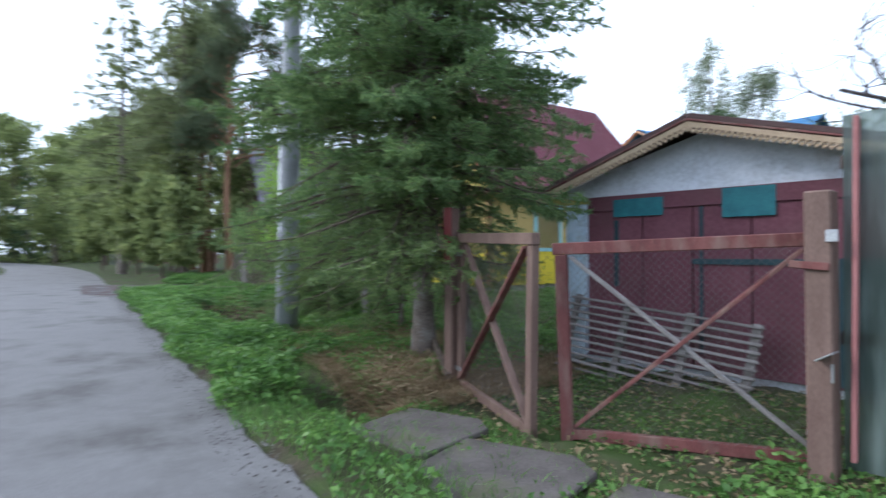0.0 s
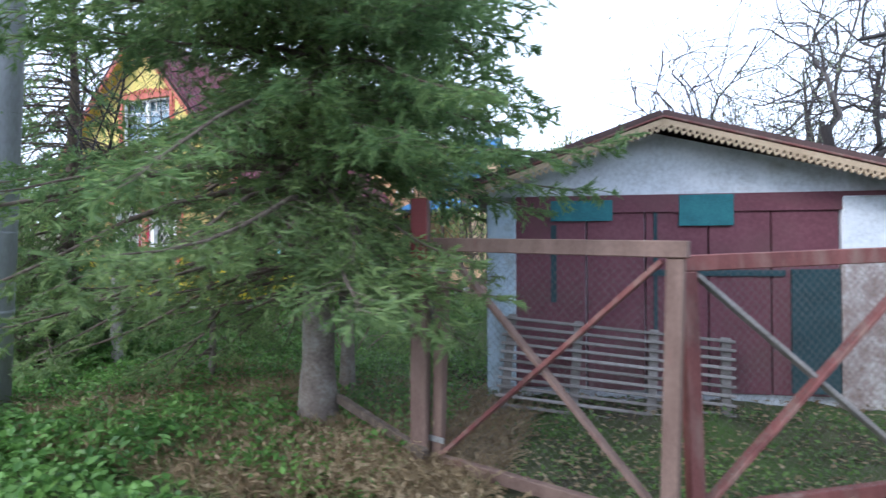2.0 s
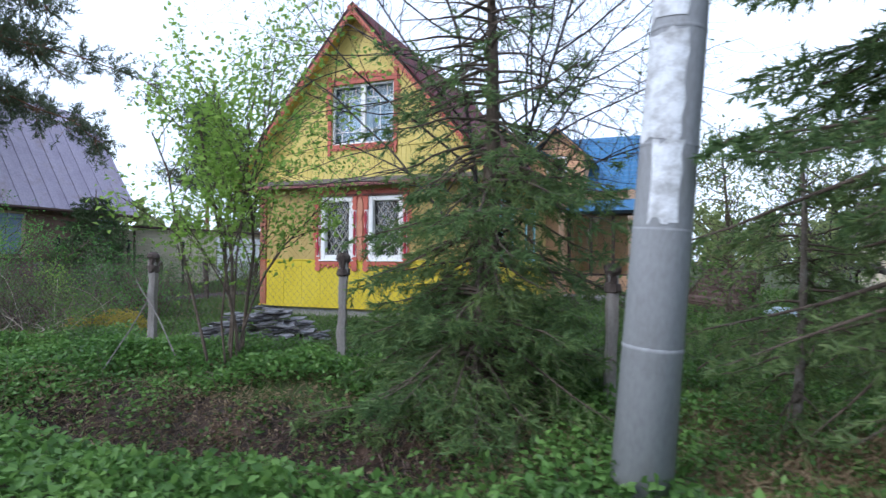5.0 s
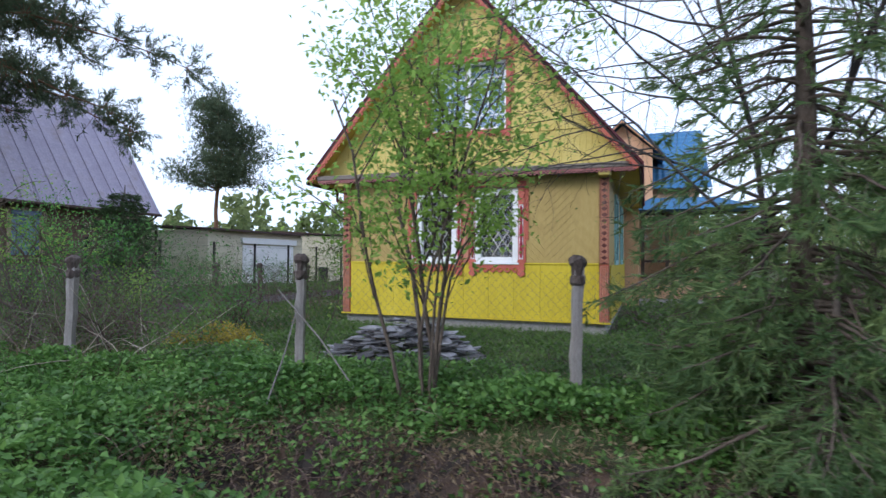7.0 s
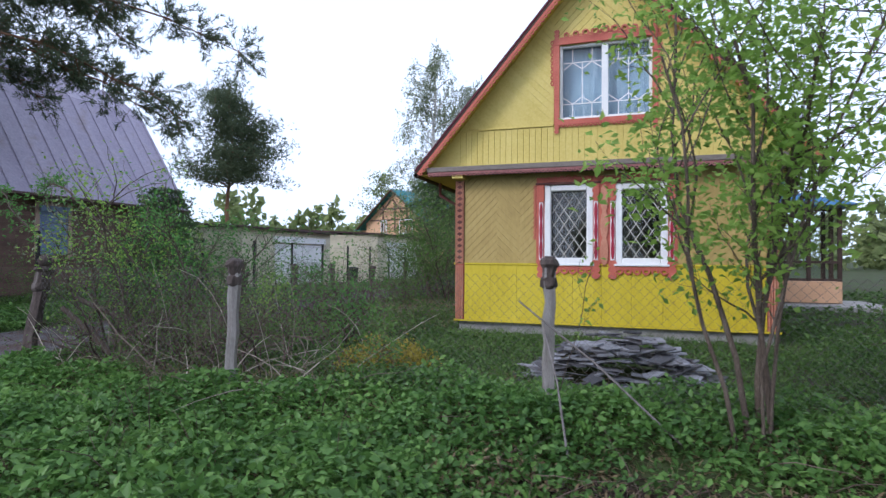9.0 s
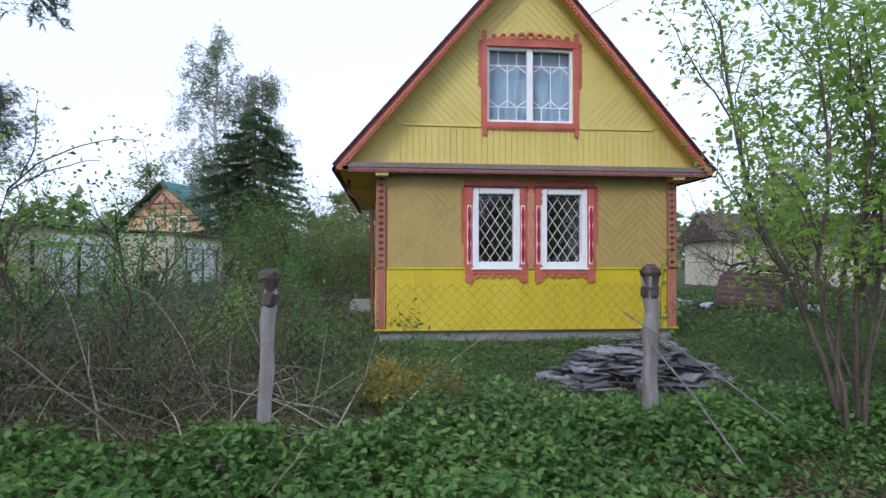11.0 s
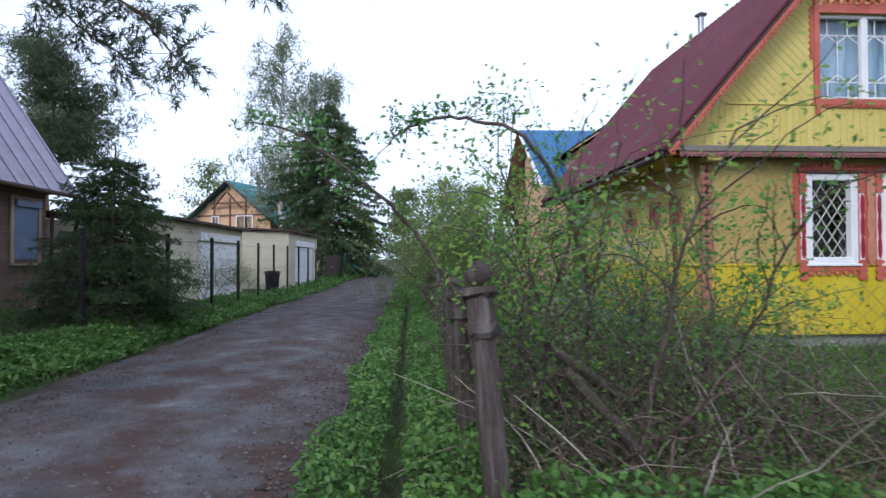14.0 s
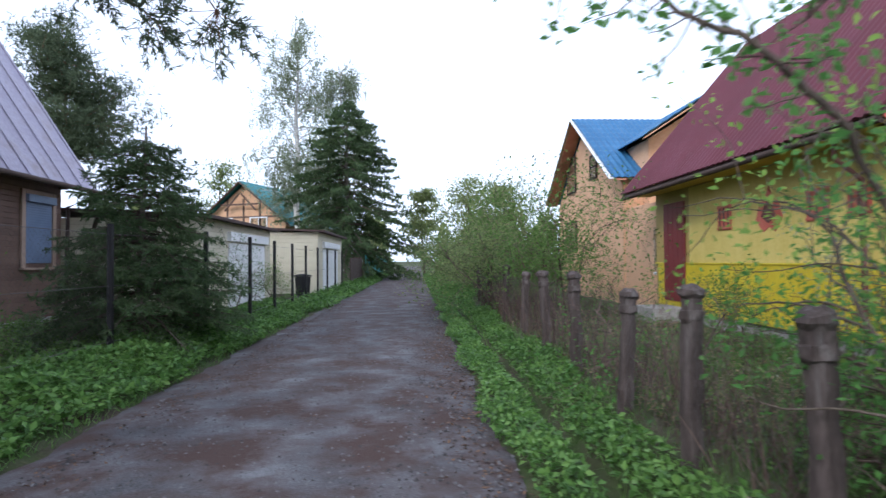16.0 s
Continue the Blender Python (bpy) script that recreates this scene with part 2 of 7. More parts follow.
DARKBOARD = surface("dark_brown_boards", (0.06, 0.038, 0.03), rough=0.85, scale=3, bump=0.2, streak=(3, 3, 0.5), obrand=0.3)
BARK = surface("brown_bark", (0.105, 0.078, 0.06), (0.04, 0.03, 0.024), (0.2, 0.165, 0.135), rough=0.95, scale=5, fine=40, bump=0.8, dist=0.02, streak=(3, 3, 0.7))
SPRUCEBARK = surface("grey_spruce_bark", (0.165, 0.135, 0.115), (0.075, 0.058, 0.048), (0.29, 0.26, 0.235), rough=0.95, scale=6, fine=40, bump=0.8, dist=0.02,
                     stain=(0.25, 0.25, 0.23), stain_amount=0.36, stain_scale=6)
PINEBARK = surface("orange_pine_bark", (0.2, 0.11, 0.065), rough=0.95, scale=5, fine=40, bump=0.7, dist=0.02)
BIRCHBARK = surface("white_birch_bark", (0.58, 0.56, 0.53), (0.1, 0.09, 0.085), (0.68, 0.66, 0.63), rough=0.8, scale=6, bump=0.2, streak=(0.4, 0.4, 2))
TWIG = surface("brown_twigs", (0.115, 0.074, 0.06), (0.055, 0.036, 0.03), (0.2, 0.14, 0.115), rough=0.9, scale=3, fine=30, bump=0.2, island=0.5)
DRYTWIG = surface("dry_grey_canes", (0.30, 0.25, 0.2), (0.18, 0.14, 0.11), (0.44, 0.39, 0.32), rough=0.9, scale=3, bump=0.1, island=0.6)
DARKTWIG = surface("dark_bare_twigs", (0.05, 0.042, 0.042), (0.03, 0.025, 0.025), (0.09, 0.078, 0.075), rough=0.9, scale=3, bump=0.1, island=0.3)
NEEDLE = foliage("spruce_needles", (0.085, 0.15, 0.062), (0.15, 0.238, 0.092), (0.25, 0.345, 0.125), 0.55)
NEEDLELIGHT = foliage("light_spruce_needles", (0.105, 0.16, 0.068), (0.165, 0.24, 0.09), (0.245, 0.325, 0.12), 0.45)
PINENEEDLE = foliage("pine_needles", (0.06, 0.085, 0.048), (0.10, 0.135, 0.072), (0.16, 0.2, 0.105), 0.35)
DARKNEEDLE = foliage("dark_needles", (0.055, 0.09, 0.045), (0.09, 0.145, 0.062), (0.16, 0.225, 0.095), 0.42)
HERB = foliage("ground_elder_leaves", (0.058, 0.13, 0.032), (0.118, 0.235, 0.056), (0.20, 0.345, 0.088), 0.4, 0.38)
HERBLOW = foliage("low_mixed_herbs", (0.045, 0.09, 0.026), (0.085, 0.16, 0.04), (0.15, 0.24, 0.06), 0.35)
SPRING = foliage("fresh_spring_leaves", (0.075, 0.185, 0.045), (0.12, 0.285, 0.07), (0.18, 0.38, 0.10), 0.58)
ROWANLEAF = foliage("yellow_green_rowan_leaves", (0.17, 0.29, 0.06), (0.27, 0.43, 0.09), (0.38, 0.54, 0.13), 0.66)
BUSHLEAF = foliage("young_bush_leaves", (0.075, 0.145, 0.035), (0.125, 0.225, 0.055), (0.19, 0.31, 0.08), 0.45)
BIRCHLEAF = foliage("pale_birch_leaves", (0.17, 0.21, 0.12), (0.26, 0.30, 0.19), (0.36, 0.40, 0.28), 0.5)
# The next two greens are paled to hold the haze over far trees
WOODS = foliage("haze_paled_leaves", (0.13, 0.17, 0.07), (0.22, 0.27, 0.105), (0.34, 0.39, 0.155), 0.5)
HAZYNEEDLE = foliage("haze_paled_conifer_needles", (0.14, 0.17, 0.085), (0.22, 0.26, 0.125), (0.31, 0.35, 0.17), 0.5)
GOLD = foliage("yellow_green_leaves", (0.24, 0.21, 0.03), (0.40, 0.32, 0.05), (0.5, 0.4, 0.08), 0.4)
DEADLEAF = foliage("dead_stalks_and_leaves", (0.13, 0.09, 0.05), (0.24, 0.175, 0.10), (0.36, 0.28, 0.18), 0.3)
GLASS = pane_glass("window_glass", (0.85, 0.9, 0.92))
MILKY = bpy.data.materials.new("dirty_translucent_sheet")
MILKY.use_nodes = True
# Curtain cloth, its pale blue also holding the sky reflected in the loft pane
CURTAIN = surface("net_curtain_with_sky_reflection", (0.25, 0.37, 0.48), (0.12, 0.2, 0.29), (0.48, 0.6, 0.68), rough=0.9, scale=3, fine=12, bump=0.2, streak=(6, 6, 0.4))
# Dark grey holds the dimness of the unlit rooms, not a known paint
INNER = surface("room_dimness_colour", (0.12, 0.11, 0.10), rough=0.9, scale=2, bump=0)
LATTICE = surface("cream_lattice_paint", (0.62, 0.60, 0.54), rough=0.6, scale=3, bump=0)
DOORMAROON = surface("maroon_door_paint", (0.17, 0.028, 0.03), rough=0.55, scale=2, bump=0.05)
RUST = surface("rusty_corrugated_sheet", (0.10, 0.065, 0.056), (0.055, 0.036, 0.031), (0.17, 0.12, 0.105), rough=0.8, scale=2, bump=0.1)
CREAMBRICK = surface("cream_brick", (0.58, 0.52, 0.4), rough=0.85, scale=3, bump=0.2)
TURQ = surface("pale_turquoise_paint", (0.30, 0.55, 0.58), rough=0.6, scale=3, bump=0.05)

# the dirty sheet: thin, half see-through, streaked by algae
mn, mk = nodes_of(MILKY)
mb = mn["Principled BSDF"]
mtc, mmp = mn.new("ShaderNodeTexCoord"), mn.new("ShaderNodeMapping")
mmp.inputs["Scale"].default_value = (5, 5, 0.7)
mnz = mn.new("ShaderNodeTexNoise")
mnz.inputs["Scale"].default_value, mnz.inputs["Detail"].default_value = 1.6, 7
mrp = mn.new("ShaderNodeValToRGB")
mrp.color_ramp.elements[0].position, mrp.color_ramp.elements[0].color = 0.4, (0.018, 0.028, 0.022, 1)
mrp.color_ramp.elements[1].position, mrp.color_ramp.elements[1].color = 0.72, (0.17, 0.21, 0.2, 1)
mk.new(mtc.outputs["Object"], mmp.inputs["Vector"])
mk.new(mmp.outputs[0], mnz.inputs["Vector"])
mk.new(mnz.outputs[0], mrp.inputs[0])
mk.new(mrp.outputs[0], mb.inputs["Base Color"])
mb.inputs["Roughness"].default_value = 0.32
mtl, mtp, mm1, mm2 = (mn.new("ShaderNodeBsdfTranslucent"), mn.new("ShaderNodeBsdfTransparent"), mn.new("ShaderNodeMixShader"), mn.new("ShaderNodeMixShader"))
mtl.inputs["Color"].default_value = (0.16, 0.22, 0.19, 1)
mtp.inputs["Color"].default_value = (0.7, 0.78, 0.72, 1)
mm1.inputs[0].default_value, mm2.inputs[0].default_value = 0.25, 0.24
mk.new(mb.outputs[0], mm1.inputs[1])
mk.new(mtl.outputs[0], mm1.inputs[2])
mk.new(mm1.outputs[0], mm2.inputs[1])
mk.new(mtp.outputs[0], mm2.inputs[2])
mk.new(mm2.outputs[0], mn["Material Output"].inputs["Surface"])


# ---- building blocks ----
def link_mesh(name, verts, faces, mat, parent=None, label="", smooth=False):
    """One mesh object from arrays; faces may mix triangles and quads."""
    me = bpy.data.meshes.new(name)
    verts = np.asarray(verts, dtype=np.float32).reshape(-1, 3)
    if isinstance(faces, np.ndarray):
        k = faces.shape[1]
        me.vertices.add(len(verts))
        me.vertices.foreach_set("co", verts.ravel())
        me.loops.add(faces.size)
        me.loops.foreach_set("vertex_index", faces.ravel().astype(np.int32))
        me.polygons.add(len(faces))
        me.polygons.foreach_set("loop_start", np.arange(0, faces.size, k, dtype=np.int32))
        me.update(calc_edges=True)
    else:
        me.from_pydata(verts.tolist(), [], faces)
    if smooth:
        me.polygons.foreach_set("use_smooth", np.ones(len(me.polygons), dtype=bool))
    me.materials.append(mat)
    ob = new(name, me)
    if parent:
        ob.parent = parent
    if label:
        tagged(ob, label)
    return ob


def part(name, bm, mat, parent=None, label="", smooth=False):
    """Links a bmesh as one mesh object under a thing or a part."""
    me = bpy.data.meshes.new(name)
    bmesh.ops.recalc_face_normals(bm, faces=bm.faces)
    bm.to_mesh(me)
    bm.free()
    if smooth:
        me.polygons.foreach_set("use_smooth", np.ones(len(me.polygons), dtype=bool))
    me.materials.append(mat)
    ob = new(name, me)
    if parent:
        ob.parent = parent
    if label:
        tagged(ob, label)
    return ob


def thing(name, label, category, m=None, group="", kind=""):
    ob = new(name)
    ob.empty_display_size = 0.2
    if m is not None:
        ob.matrix_basis = m
    return tagged(ob, label, category, group, kind)


def box_bm(lo, hi, bev=0.004):
    bm = bmesh.new()
    bmesh.ops.create_cube(bm, size=1)
    for v in bm.verts:
        for i in range(3):
            v.co[i] = (lo[i] + hi[i]) / 2 + v.co[i] * (hi[i] - lo[i])
    if bev:
        bmesh.ops.bevel(bm, geom=list(bm.edges), offset=min(bev, 0.3 * min(hi[i] - lo[i] for i in range(3))), segments=1, affect="EDGES")
    return bm


def box(parent, name, mat, lo, hi, label="", bev=0.004):
    return part(name, box_bm(lo, hi, bev), mat, parent, label)


def beam(parent, name, mat, a, b, w, h, label="", bev=0.004, up=(0, 0, 1)):
    """A squared timber from a to b, w wide and h high."""
    a, b = Vector(a), Vector(b)
    d = b - a
    bm = box_bm((-w / 2, -h / 2, 0), (w / 2, h / 2, d.length), bev)
    z = d.normalized()
    x = Vector(up).cross(z)
    x = x.normalized() if x.length > 1e-4 else Vector((1, 0, 0))
    y = z.cross(x)
    m = Matrix((x, y, z)).transposed().to_4x4()
    m.translation = a
    bmesh.ops.transform(bm, matrix=m, verts=bm.verts)
    return part(name, bm, mat, parent, label)


def slab_bm(poly, thick, axis, at, bev=0.0):
    """A board: a convex outline in the plane across axis ('y': x and z; 'x': y and z; 'z': x and y), from at over thick."""
    bm = bmesh.new()
    put = {"y": lambda p, d: (p[0], d, p[1]), "x": lambda p, d: (d, p[0], p[1]), "z": lambda p, d: (p[0], p[1], d)}[axis]
    a = [bm.verts.new(put(p, at)) for p in poly]
    b = [bm.verts.new(put(p, at + thick)) for p in poly]
    bm.faces.new(a)
    bm.faces.new(b[::-1])
    for i in range(len(poly)):
        j = (i + 1) % len(poly)
        bm.faces.new((a[j], a[i], b[i], b[j]))
    if bev:
        bmesh.ops.bevel(bm, geom=list(bm.edges), offset=bev, segments=1, affect="EDGES")
    return bm


def clip_poly(poly, nx, nz, c):
    """Keeps the side of a convex outline where nx*x + nz*z <= c."""
    res = []
    for i, p in enumerate(poly):
        q = poly[(i + 1) % len(poly)]
        dp, dq = nx * p[0] + nz * p[1] - c, nx * q[0] + nz * q[1] - c
        if dp <= 0:
            res.append(p)
        if dp * dq < 0:
            s = dp / (dp - dq)
            res.append((p[0] + s * (q[0] - p[0]), p[1] + s * (q[1] - p[1])))
    return res


def boards(parent, mat, poly, angle, width, axis, at, thick, gap=0.005, name="plank"):
    """Lays boards across a convex outline; angle is that of the boards' run."""
    nx, nz = -math.sin(radians(angle)), math.cos(radians(angle))
    cs = [nx * p[0] + nz * p[1] for p in poly]
    k = math.floor(min(cs) / width)
    while k * width < max(cs):
        piece = clip_poly(clip_poly(poly, nx, nz, (k + 1) * width - gap), -nx, -nz, -k * width)
        k += 1
        if len(piece) >= 3:
            area = abs(sum(piece[i][0] * piece[(i + 1) % len(piece)][1] - piece[(i + 1) % len(piece)][0] * piece[i][1] for i in range(len(piece)))) / 2
            if area > 0.002:
                part(name, slab_bm(piece, thick, axis, at), mat, parent)


def lathe_bm(profile, seg=16):
    bm = bmesh.new()
    rings = []
    for r, z in profile:
        rings.append([bm.verts.new((r * math.cos(2 * math.pi * i / seg), r * math.sin(2 * math.pi * i / seg), z)) for i in range(seg)])
    for a, b in zip(rings, rings[1:]):
        for i in range(seg):
            j = (i + 1) % seg
            bm.faces.new((a[i], a[j], b[j], b[i]))
    bm.faces.new(rings[0][::-1])
    bm.faces.new(rings[-1])
    return bm


def corrugated(parent, name, mat, origin, along, up, length, height, period=0.18, amp=0.012, label="", rows=0, thick=0.02):
    """A ribbed metal sheet: ribs run along up, repeat along along; rows adds pressed steps across."""
    along, up = Vector(along).normalized(), Vector(up).normalized()
    nrm = along.cross(up).normalized()
    nu = max(2, int(length / period * 6))
    nv = rows * 3 + 1 if rows else 1
    vs, fs = [], []
    for layer in (0, 1):
        for j in range(nv + 1):
            v = height * j / nv
            step = 0.018 * ((j % 3) / 2 if rows else 0)
            for i in range(nu + 1):
                u = length * i / nu
                w = amp * math.cos(2 * math.pi * u / period) + step - layer * thick
                vs.append(Vector(origin) + along * u + up * v + nrm * w)
    n1 = (nu + 1) * (nv + 1)
    for j in range(nv):
        for i in range(nu):
            a = j * (nu + 1) + i
            fs.append((a, a + 1, a + nu + 2, a + nu + 1))
            fs.append((n1 + a, n1 + a + nu + 1, n1 + a + nu + 2, n1 + a + 1))
    for i in range(nu):
        fs.append((i, n1 + i, n1 + i + 1, i + 1))
        a = nv * (nu + 1) + i
        fs.append((a, a + 1, n1 + a + 1, n1 + a))
    for j in range(nv):
        a = j * (nu + 1)
        fs.append((a, a + nu + 1, n1 + a + nu + 1, n1 + a))
        a += nu
        fs.append((a, n1 + a, n1 + a + nu + 1, a + nu + 1))
    return link_mesh(name, [tuple(v) for v in vs], fs, mat, parent, label)


class Tubes:
    """Gathers branches as tapered tubes into one mesh."""

    def __init__(self):
        self.v, self.f, self.n = [], [], 0

    def add(self, pts, radii, sides=5):
        pts = np.asarray(pts, float)
        k = len(pts)
        t = np.gradient(pts, axis=0)
        t /= np.linalg.norm(t, axis=1, keepdims=True) + 1e-9
        ref = np.where(np.abs(t[:, 2:3]) > 0.9, np.array([[1.0, 0, 0]]), np.array([[0, 0, 1.0]]))
        a = np.cross(t, ref)
        a /= np.linalg.norm(a, axis=1, keepdims=True) + 1e-9
        b = np.cross(t, a)
        ang = np.arange(sides) * 2 * math.pi / sides
        ring = a[:, None, :] * np.cos(ang)[None, :, None] + b[:, None, :] * np.sin(ang)[None, :, None]
        self.v.append((pts[:, None, :] + ring * np.asarray(radii)[:, None, None]).reshape(-1, 3))
        i, j = np.meshgrid(np.arange(k - 1), np.arange(sides), indexing="ij")
        j2 = (j + 1) % sides
        self.f.append(self.n + np.stack([i * sides + j, i * sides + j2, (i + 1) * sides + j2, (i + 1) * sides + j], -1).reshape(-1, 4))
        self.n += k * sides

    def link(self, name, mat, parent, label=""):
        return link_mesh(name, np.concatenate(self.v), np.concatenate(self.f), mat, parent, label, smooth=True)


def unit(a):
    return a / (np.linalg.norm(a, axis=-1, keepdims=True) + 1e-9)


def leaves(pos, size, rng, tilt=0.6, aspect=0.55, way=None, fold=0.25, spread=0.8):
    """Folded pointed leaves at places: four corners, two faces each. tilt 0 lies flat, 1 points anywhere."""
    n = len(pos)
    size = np.asarray(size) * (0.65 + 0.7 * rng.random(n)) if np.ndim(size) == 0 else np.asarray(size)
    d = rng.normal(size=(n, 3))
    d[:, 2] *= tilt
    if way is not None:
        d = unit(d) * spread + way
    d = unit(d)
    up = rng.normal(size=(n, 3)) * tilt + np.array([0, 0, 1.0])
    s = unit(np.cross(d, up))
    u = np.cross(s, d)
    l = size[:, None]
    w = l * aspect * 0.5
    v = np.stack([pos, pos + d * l * 0.45 + s * w + u * w * fold * 2, pos + d * l, pos + d * l * 0.45 - s * w + u * w * fold * 2], 1)
    idx = np.arange(n)[:, None] * 4
    f = np.stack([idx + [0, 1, 2], idx + [0, 2, 3]], 1).reshape(-1, 3)
    return v.reshape(-1, 3), f


def needles(start, way, length, per, rng, size=0.06, width=0.012, spread=0.9):
    """Needle tufts along twigs: slim triangles that lean towards the twig's tip."""
    n = len(start)
    s = rng.random((n, per)) ** 0.8
    p = start[:, None, :] + way[:, None, :] * (s * length[:, None])[..., None]
    d = unit(way[:, None, :] + rng.normal(size=(n, per, 3)) * spread * 0.55).reshape(-1, 3)
    p = p.reshape(-1, 3)
    side = unit(np.cross(d, rng.normal(size=d.shape))) * width * 0.5
    l = (size * (0.6 + 0.8 * rng.random(len(p))))[:, None]
    v = np.stack([p - side, p + side, p + d * l], 1).reshape(-1, 3)
    f = np.arange(len(p) * 3).reshape(-1, 3)
    return v, f


# ---- ground and roads ----
def sst(a, b, x):
    t = np.clip((np.asarray(x, float) - a) / (b - a), 0, 1)
    return t * t * (3 - 2 * t)


def gz(x, y):
    """Height of the ground."""
    x, y = np.asarray(x, float), np.asarray(y, float)
    z = -0.1 * sst(4, 14, x) * (1 - sst(-3, 2, y))
    east = sst(-5.0, -4.2, x)
    z = z + 0.05 * sst(-8.7, -8.2, y) * east
    z = z + 0.17 * sst(-6.0, -5.2, y) * sst(-4.2, -3.6, x) * (1 - 0.85 * sst(7.2, 10.5, x) * (1 - sst(-3, 2, y)))
    ditch = np.exp(-((y + 6.8) / 0.58) ** 2) * sst(1.6, 3.4, x) * (1 - sst(6.6, 7.8, x))
    z = z - 0.6 * ditch
    z = z - 0.45 * np.exp(-(((x - 12.35) / 0.5) ** 2 + ((y + 7.45) / 0.33) ** 2))
    z = z - 0.13 * sst(11.9, 12.8, x) * (1 - sst(15.6, 17.0, x)) * sst(-8.4, -7.4, y) * (1 - sst(-5.0, -4.5, y))
    side = np.exp(-((x + 4.42) / 0.1) ** 2) * sst(-6.4, -5.4, y) * (1 - sst(26, 30, y))
    z = z - 0.22 * side
    z = z + 0.22 * (1 - sst(-9.9, -8.9, x)) * sst(-7.0, -5.5, y)
    return z


def axis_steps(lo, hi, fine_lo, fine_hi, fine):
    out = list(np.arange(fine_lo, fine_hi + 1e-6, fine))
    s, p = fine, fine_hi
    while p < hi:
        s *= 1.25
        p += s
        out.append(min(p, hi))
    s, p = fine, fine_lo
    while p > lo:
        s *= 1.25
        p -= s
        out.insert(0, max(p, lo))
    return np.array(out)


def sheet(name, xs, ys, lift, mat, label, category, rough_amp=0.0, keep=None):
    gx, gy = np.meshgrid(xs, ys, indexing="ij")
    z = gz(gx, gy) + lift
    if name == "ground":
        on_main = (gy < -8.6) & (gy > -13.7)
        on_side = (gx > -8.7) & (gx < -5.0) & (gy > -9.6)
        rough_amp = np.where(on_main | on_side, 0.0, rough_amp)
        z = z - np.where(on_main | on_side, 0.05, 0.0)
        rr = np.random.default_rng(3)
        near = (np.abs(gx - 4) < 30) & (np.abs(gy) < 30)
        z = z + rr.normal(size=gx.shape) * rough_amp * near
    v = np.stack([gx, gy, z], -1).reshape(-1, 3)
    nx, ny = len(xs), len(ys)
    i, j = np.meshgrid(np.arange(nx - 1), np.arange(ny - 1), indexing="ij")
    f = np.stack([i * ny + j, (i + 1) * ny + j, (i + 1) * ny + j + 1, i * ny + j + 1], -1).reshape(-1, 4)
    return tagged(link_mesh(name, v, f, mat, smooth=True), label, category, kind="structure")


sheet("ground", axis_steps(-1500, 1500, -11, 18.5, 0.16), axis_steps(-1500, 1500, -9.0, 0.0, 0.13), -0.02, GROUND,
      "dark soil with litter and low spring growth", "ground", rough_amp=0.022)


sheet("ditch_bed", np.arange(2.3, 7.6, 0.14), np.arange(-7.45, -5.9, 0.07), 0.008, BANK, "bare dark earth bank of the roadside ditch", "ditch", rough_amp=0.02)


def ragged(x, seed, amp):
    return amp * (np.sin(x * 1.7 + seed) * 0.4 + np.sin(x * 4.3 + seed * 2) * 0.35 + np.sin(x * 11 + seed * 3) * 0.25)


def strip(name, s, left, right, along, mat, label, category, cols=24, lift=0.012):
    """A road surface between two ragged edges. along 'x': edges are y values; 'y': edges are x values. It sinks into the ground at its edges."""
    vs = []
    for k in range(cols + 1):
        w = k / cols
        a = left * (1 - w) + right * w
        x, y = (s, a) if along == "x" else (a, s)
        crown = 0.03 * (1 - (2 * w - 1) ** 4) - 0.03
        vs.append(np.stack([x, y, gz(x, y) + lift + crown], -1))
    v = np.stack(vs, 1)
    n = len(s)
    i, j = np.meshgrid(np.arange(n - 1), np.arange(cols), indexing="ij")
    f = np.stack([i * (cols + 1) + j, i * (cols + 1) + j + 1, (i + 1) * (cols + 1) + j + 1, (i + 1) * (cols + 1) + j], -1).reshape(-1, 4)
    return tagged(link_mesh(name, v.reshape(-1, 3), f, mat, smooth=True), label, category, kind="structure")


sx = np.concatenate([np.arange(-160, -20, 2.0), np.arange(-20, 26, 0.15), np.arange(26, 120, 2.0)])
bend = -0.0022 * np.clip(-sx - 20, 0, None) ** 2
strip("road_main", sx, -13.6 + bend + ragged(sx, 1, 0.12), -8.62 + bend + ragged(sx, 2, 0.06), "x", ASPHALT, "worn grey asphalt lane with patched dips", "road")
sy = np.concatenate([np.arange(-9.6, 30, 0.15), np.arange(30, 160, 2.0)])
flare = 1.9 * (1 - sst(-9.0, -6.0, sy)) ** 2
strip("road_side", sy, -8.72 - flare + ragged(sy, 4, 0.1), -4.98 + flare + ragged(sy, 5, 0.06), "y", GRAVEL, "rutted dirt and gravel lane with brown litter", "road", lift=0.022)


# ---- yellow house ----
house = thing("house", "yellow painted wooden cottage with a maroon metal gable roof", "house")
W, D, ZB, ZW, ZE, ZA = 5.2, 6.9, 0.42, 1.41, 3.1, 6.85
XM = 2.53
SL = (ZA - 3.1) / 3.23
box(house, "foundation", CONCRETE, (0.05, 0.05, 0.0), (W - 0.05, D - 0.05, ZB - 0.01), "stained grey concrete plinth", 0.02)


def wall_pieces(parent, mat, pieces, axis, at, thick, name="wall"):
    for a0, a1, z0, z1 in pieces:
        lo, hi = ((a0, at, z0), (a1, at + thick, z1)) if axis == "y" else ((at, a0, z0), (at + thick, a1, z1))
        box(parent, name, mat, lo, hi, bev=0)


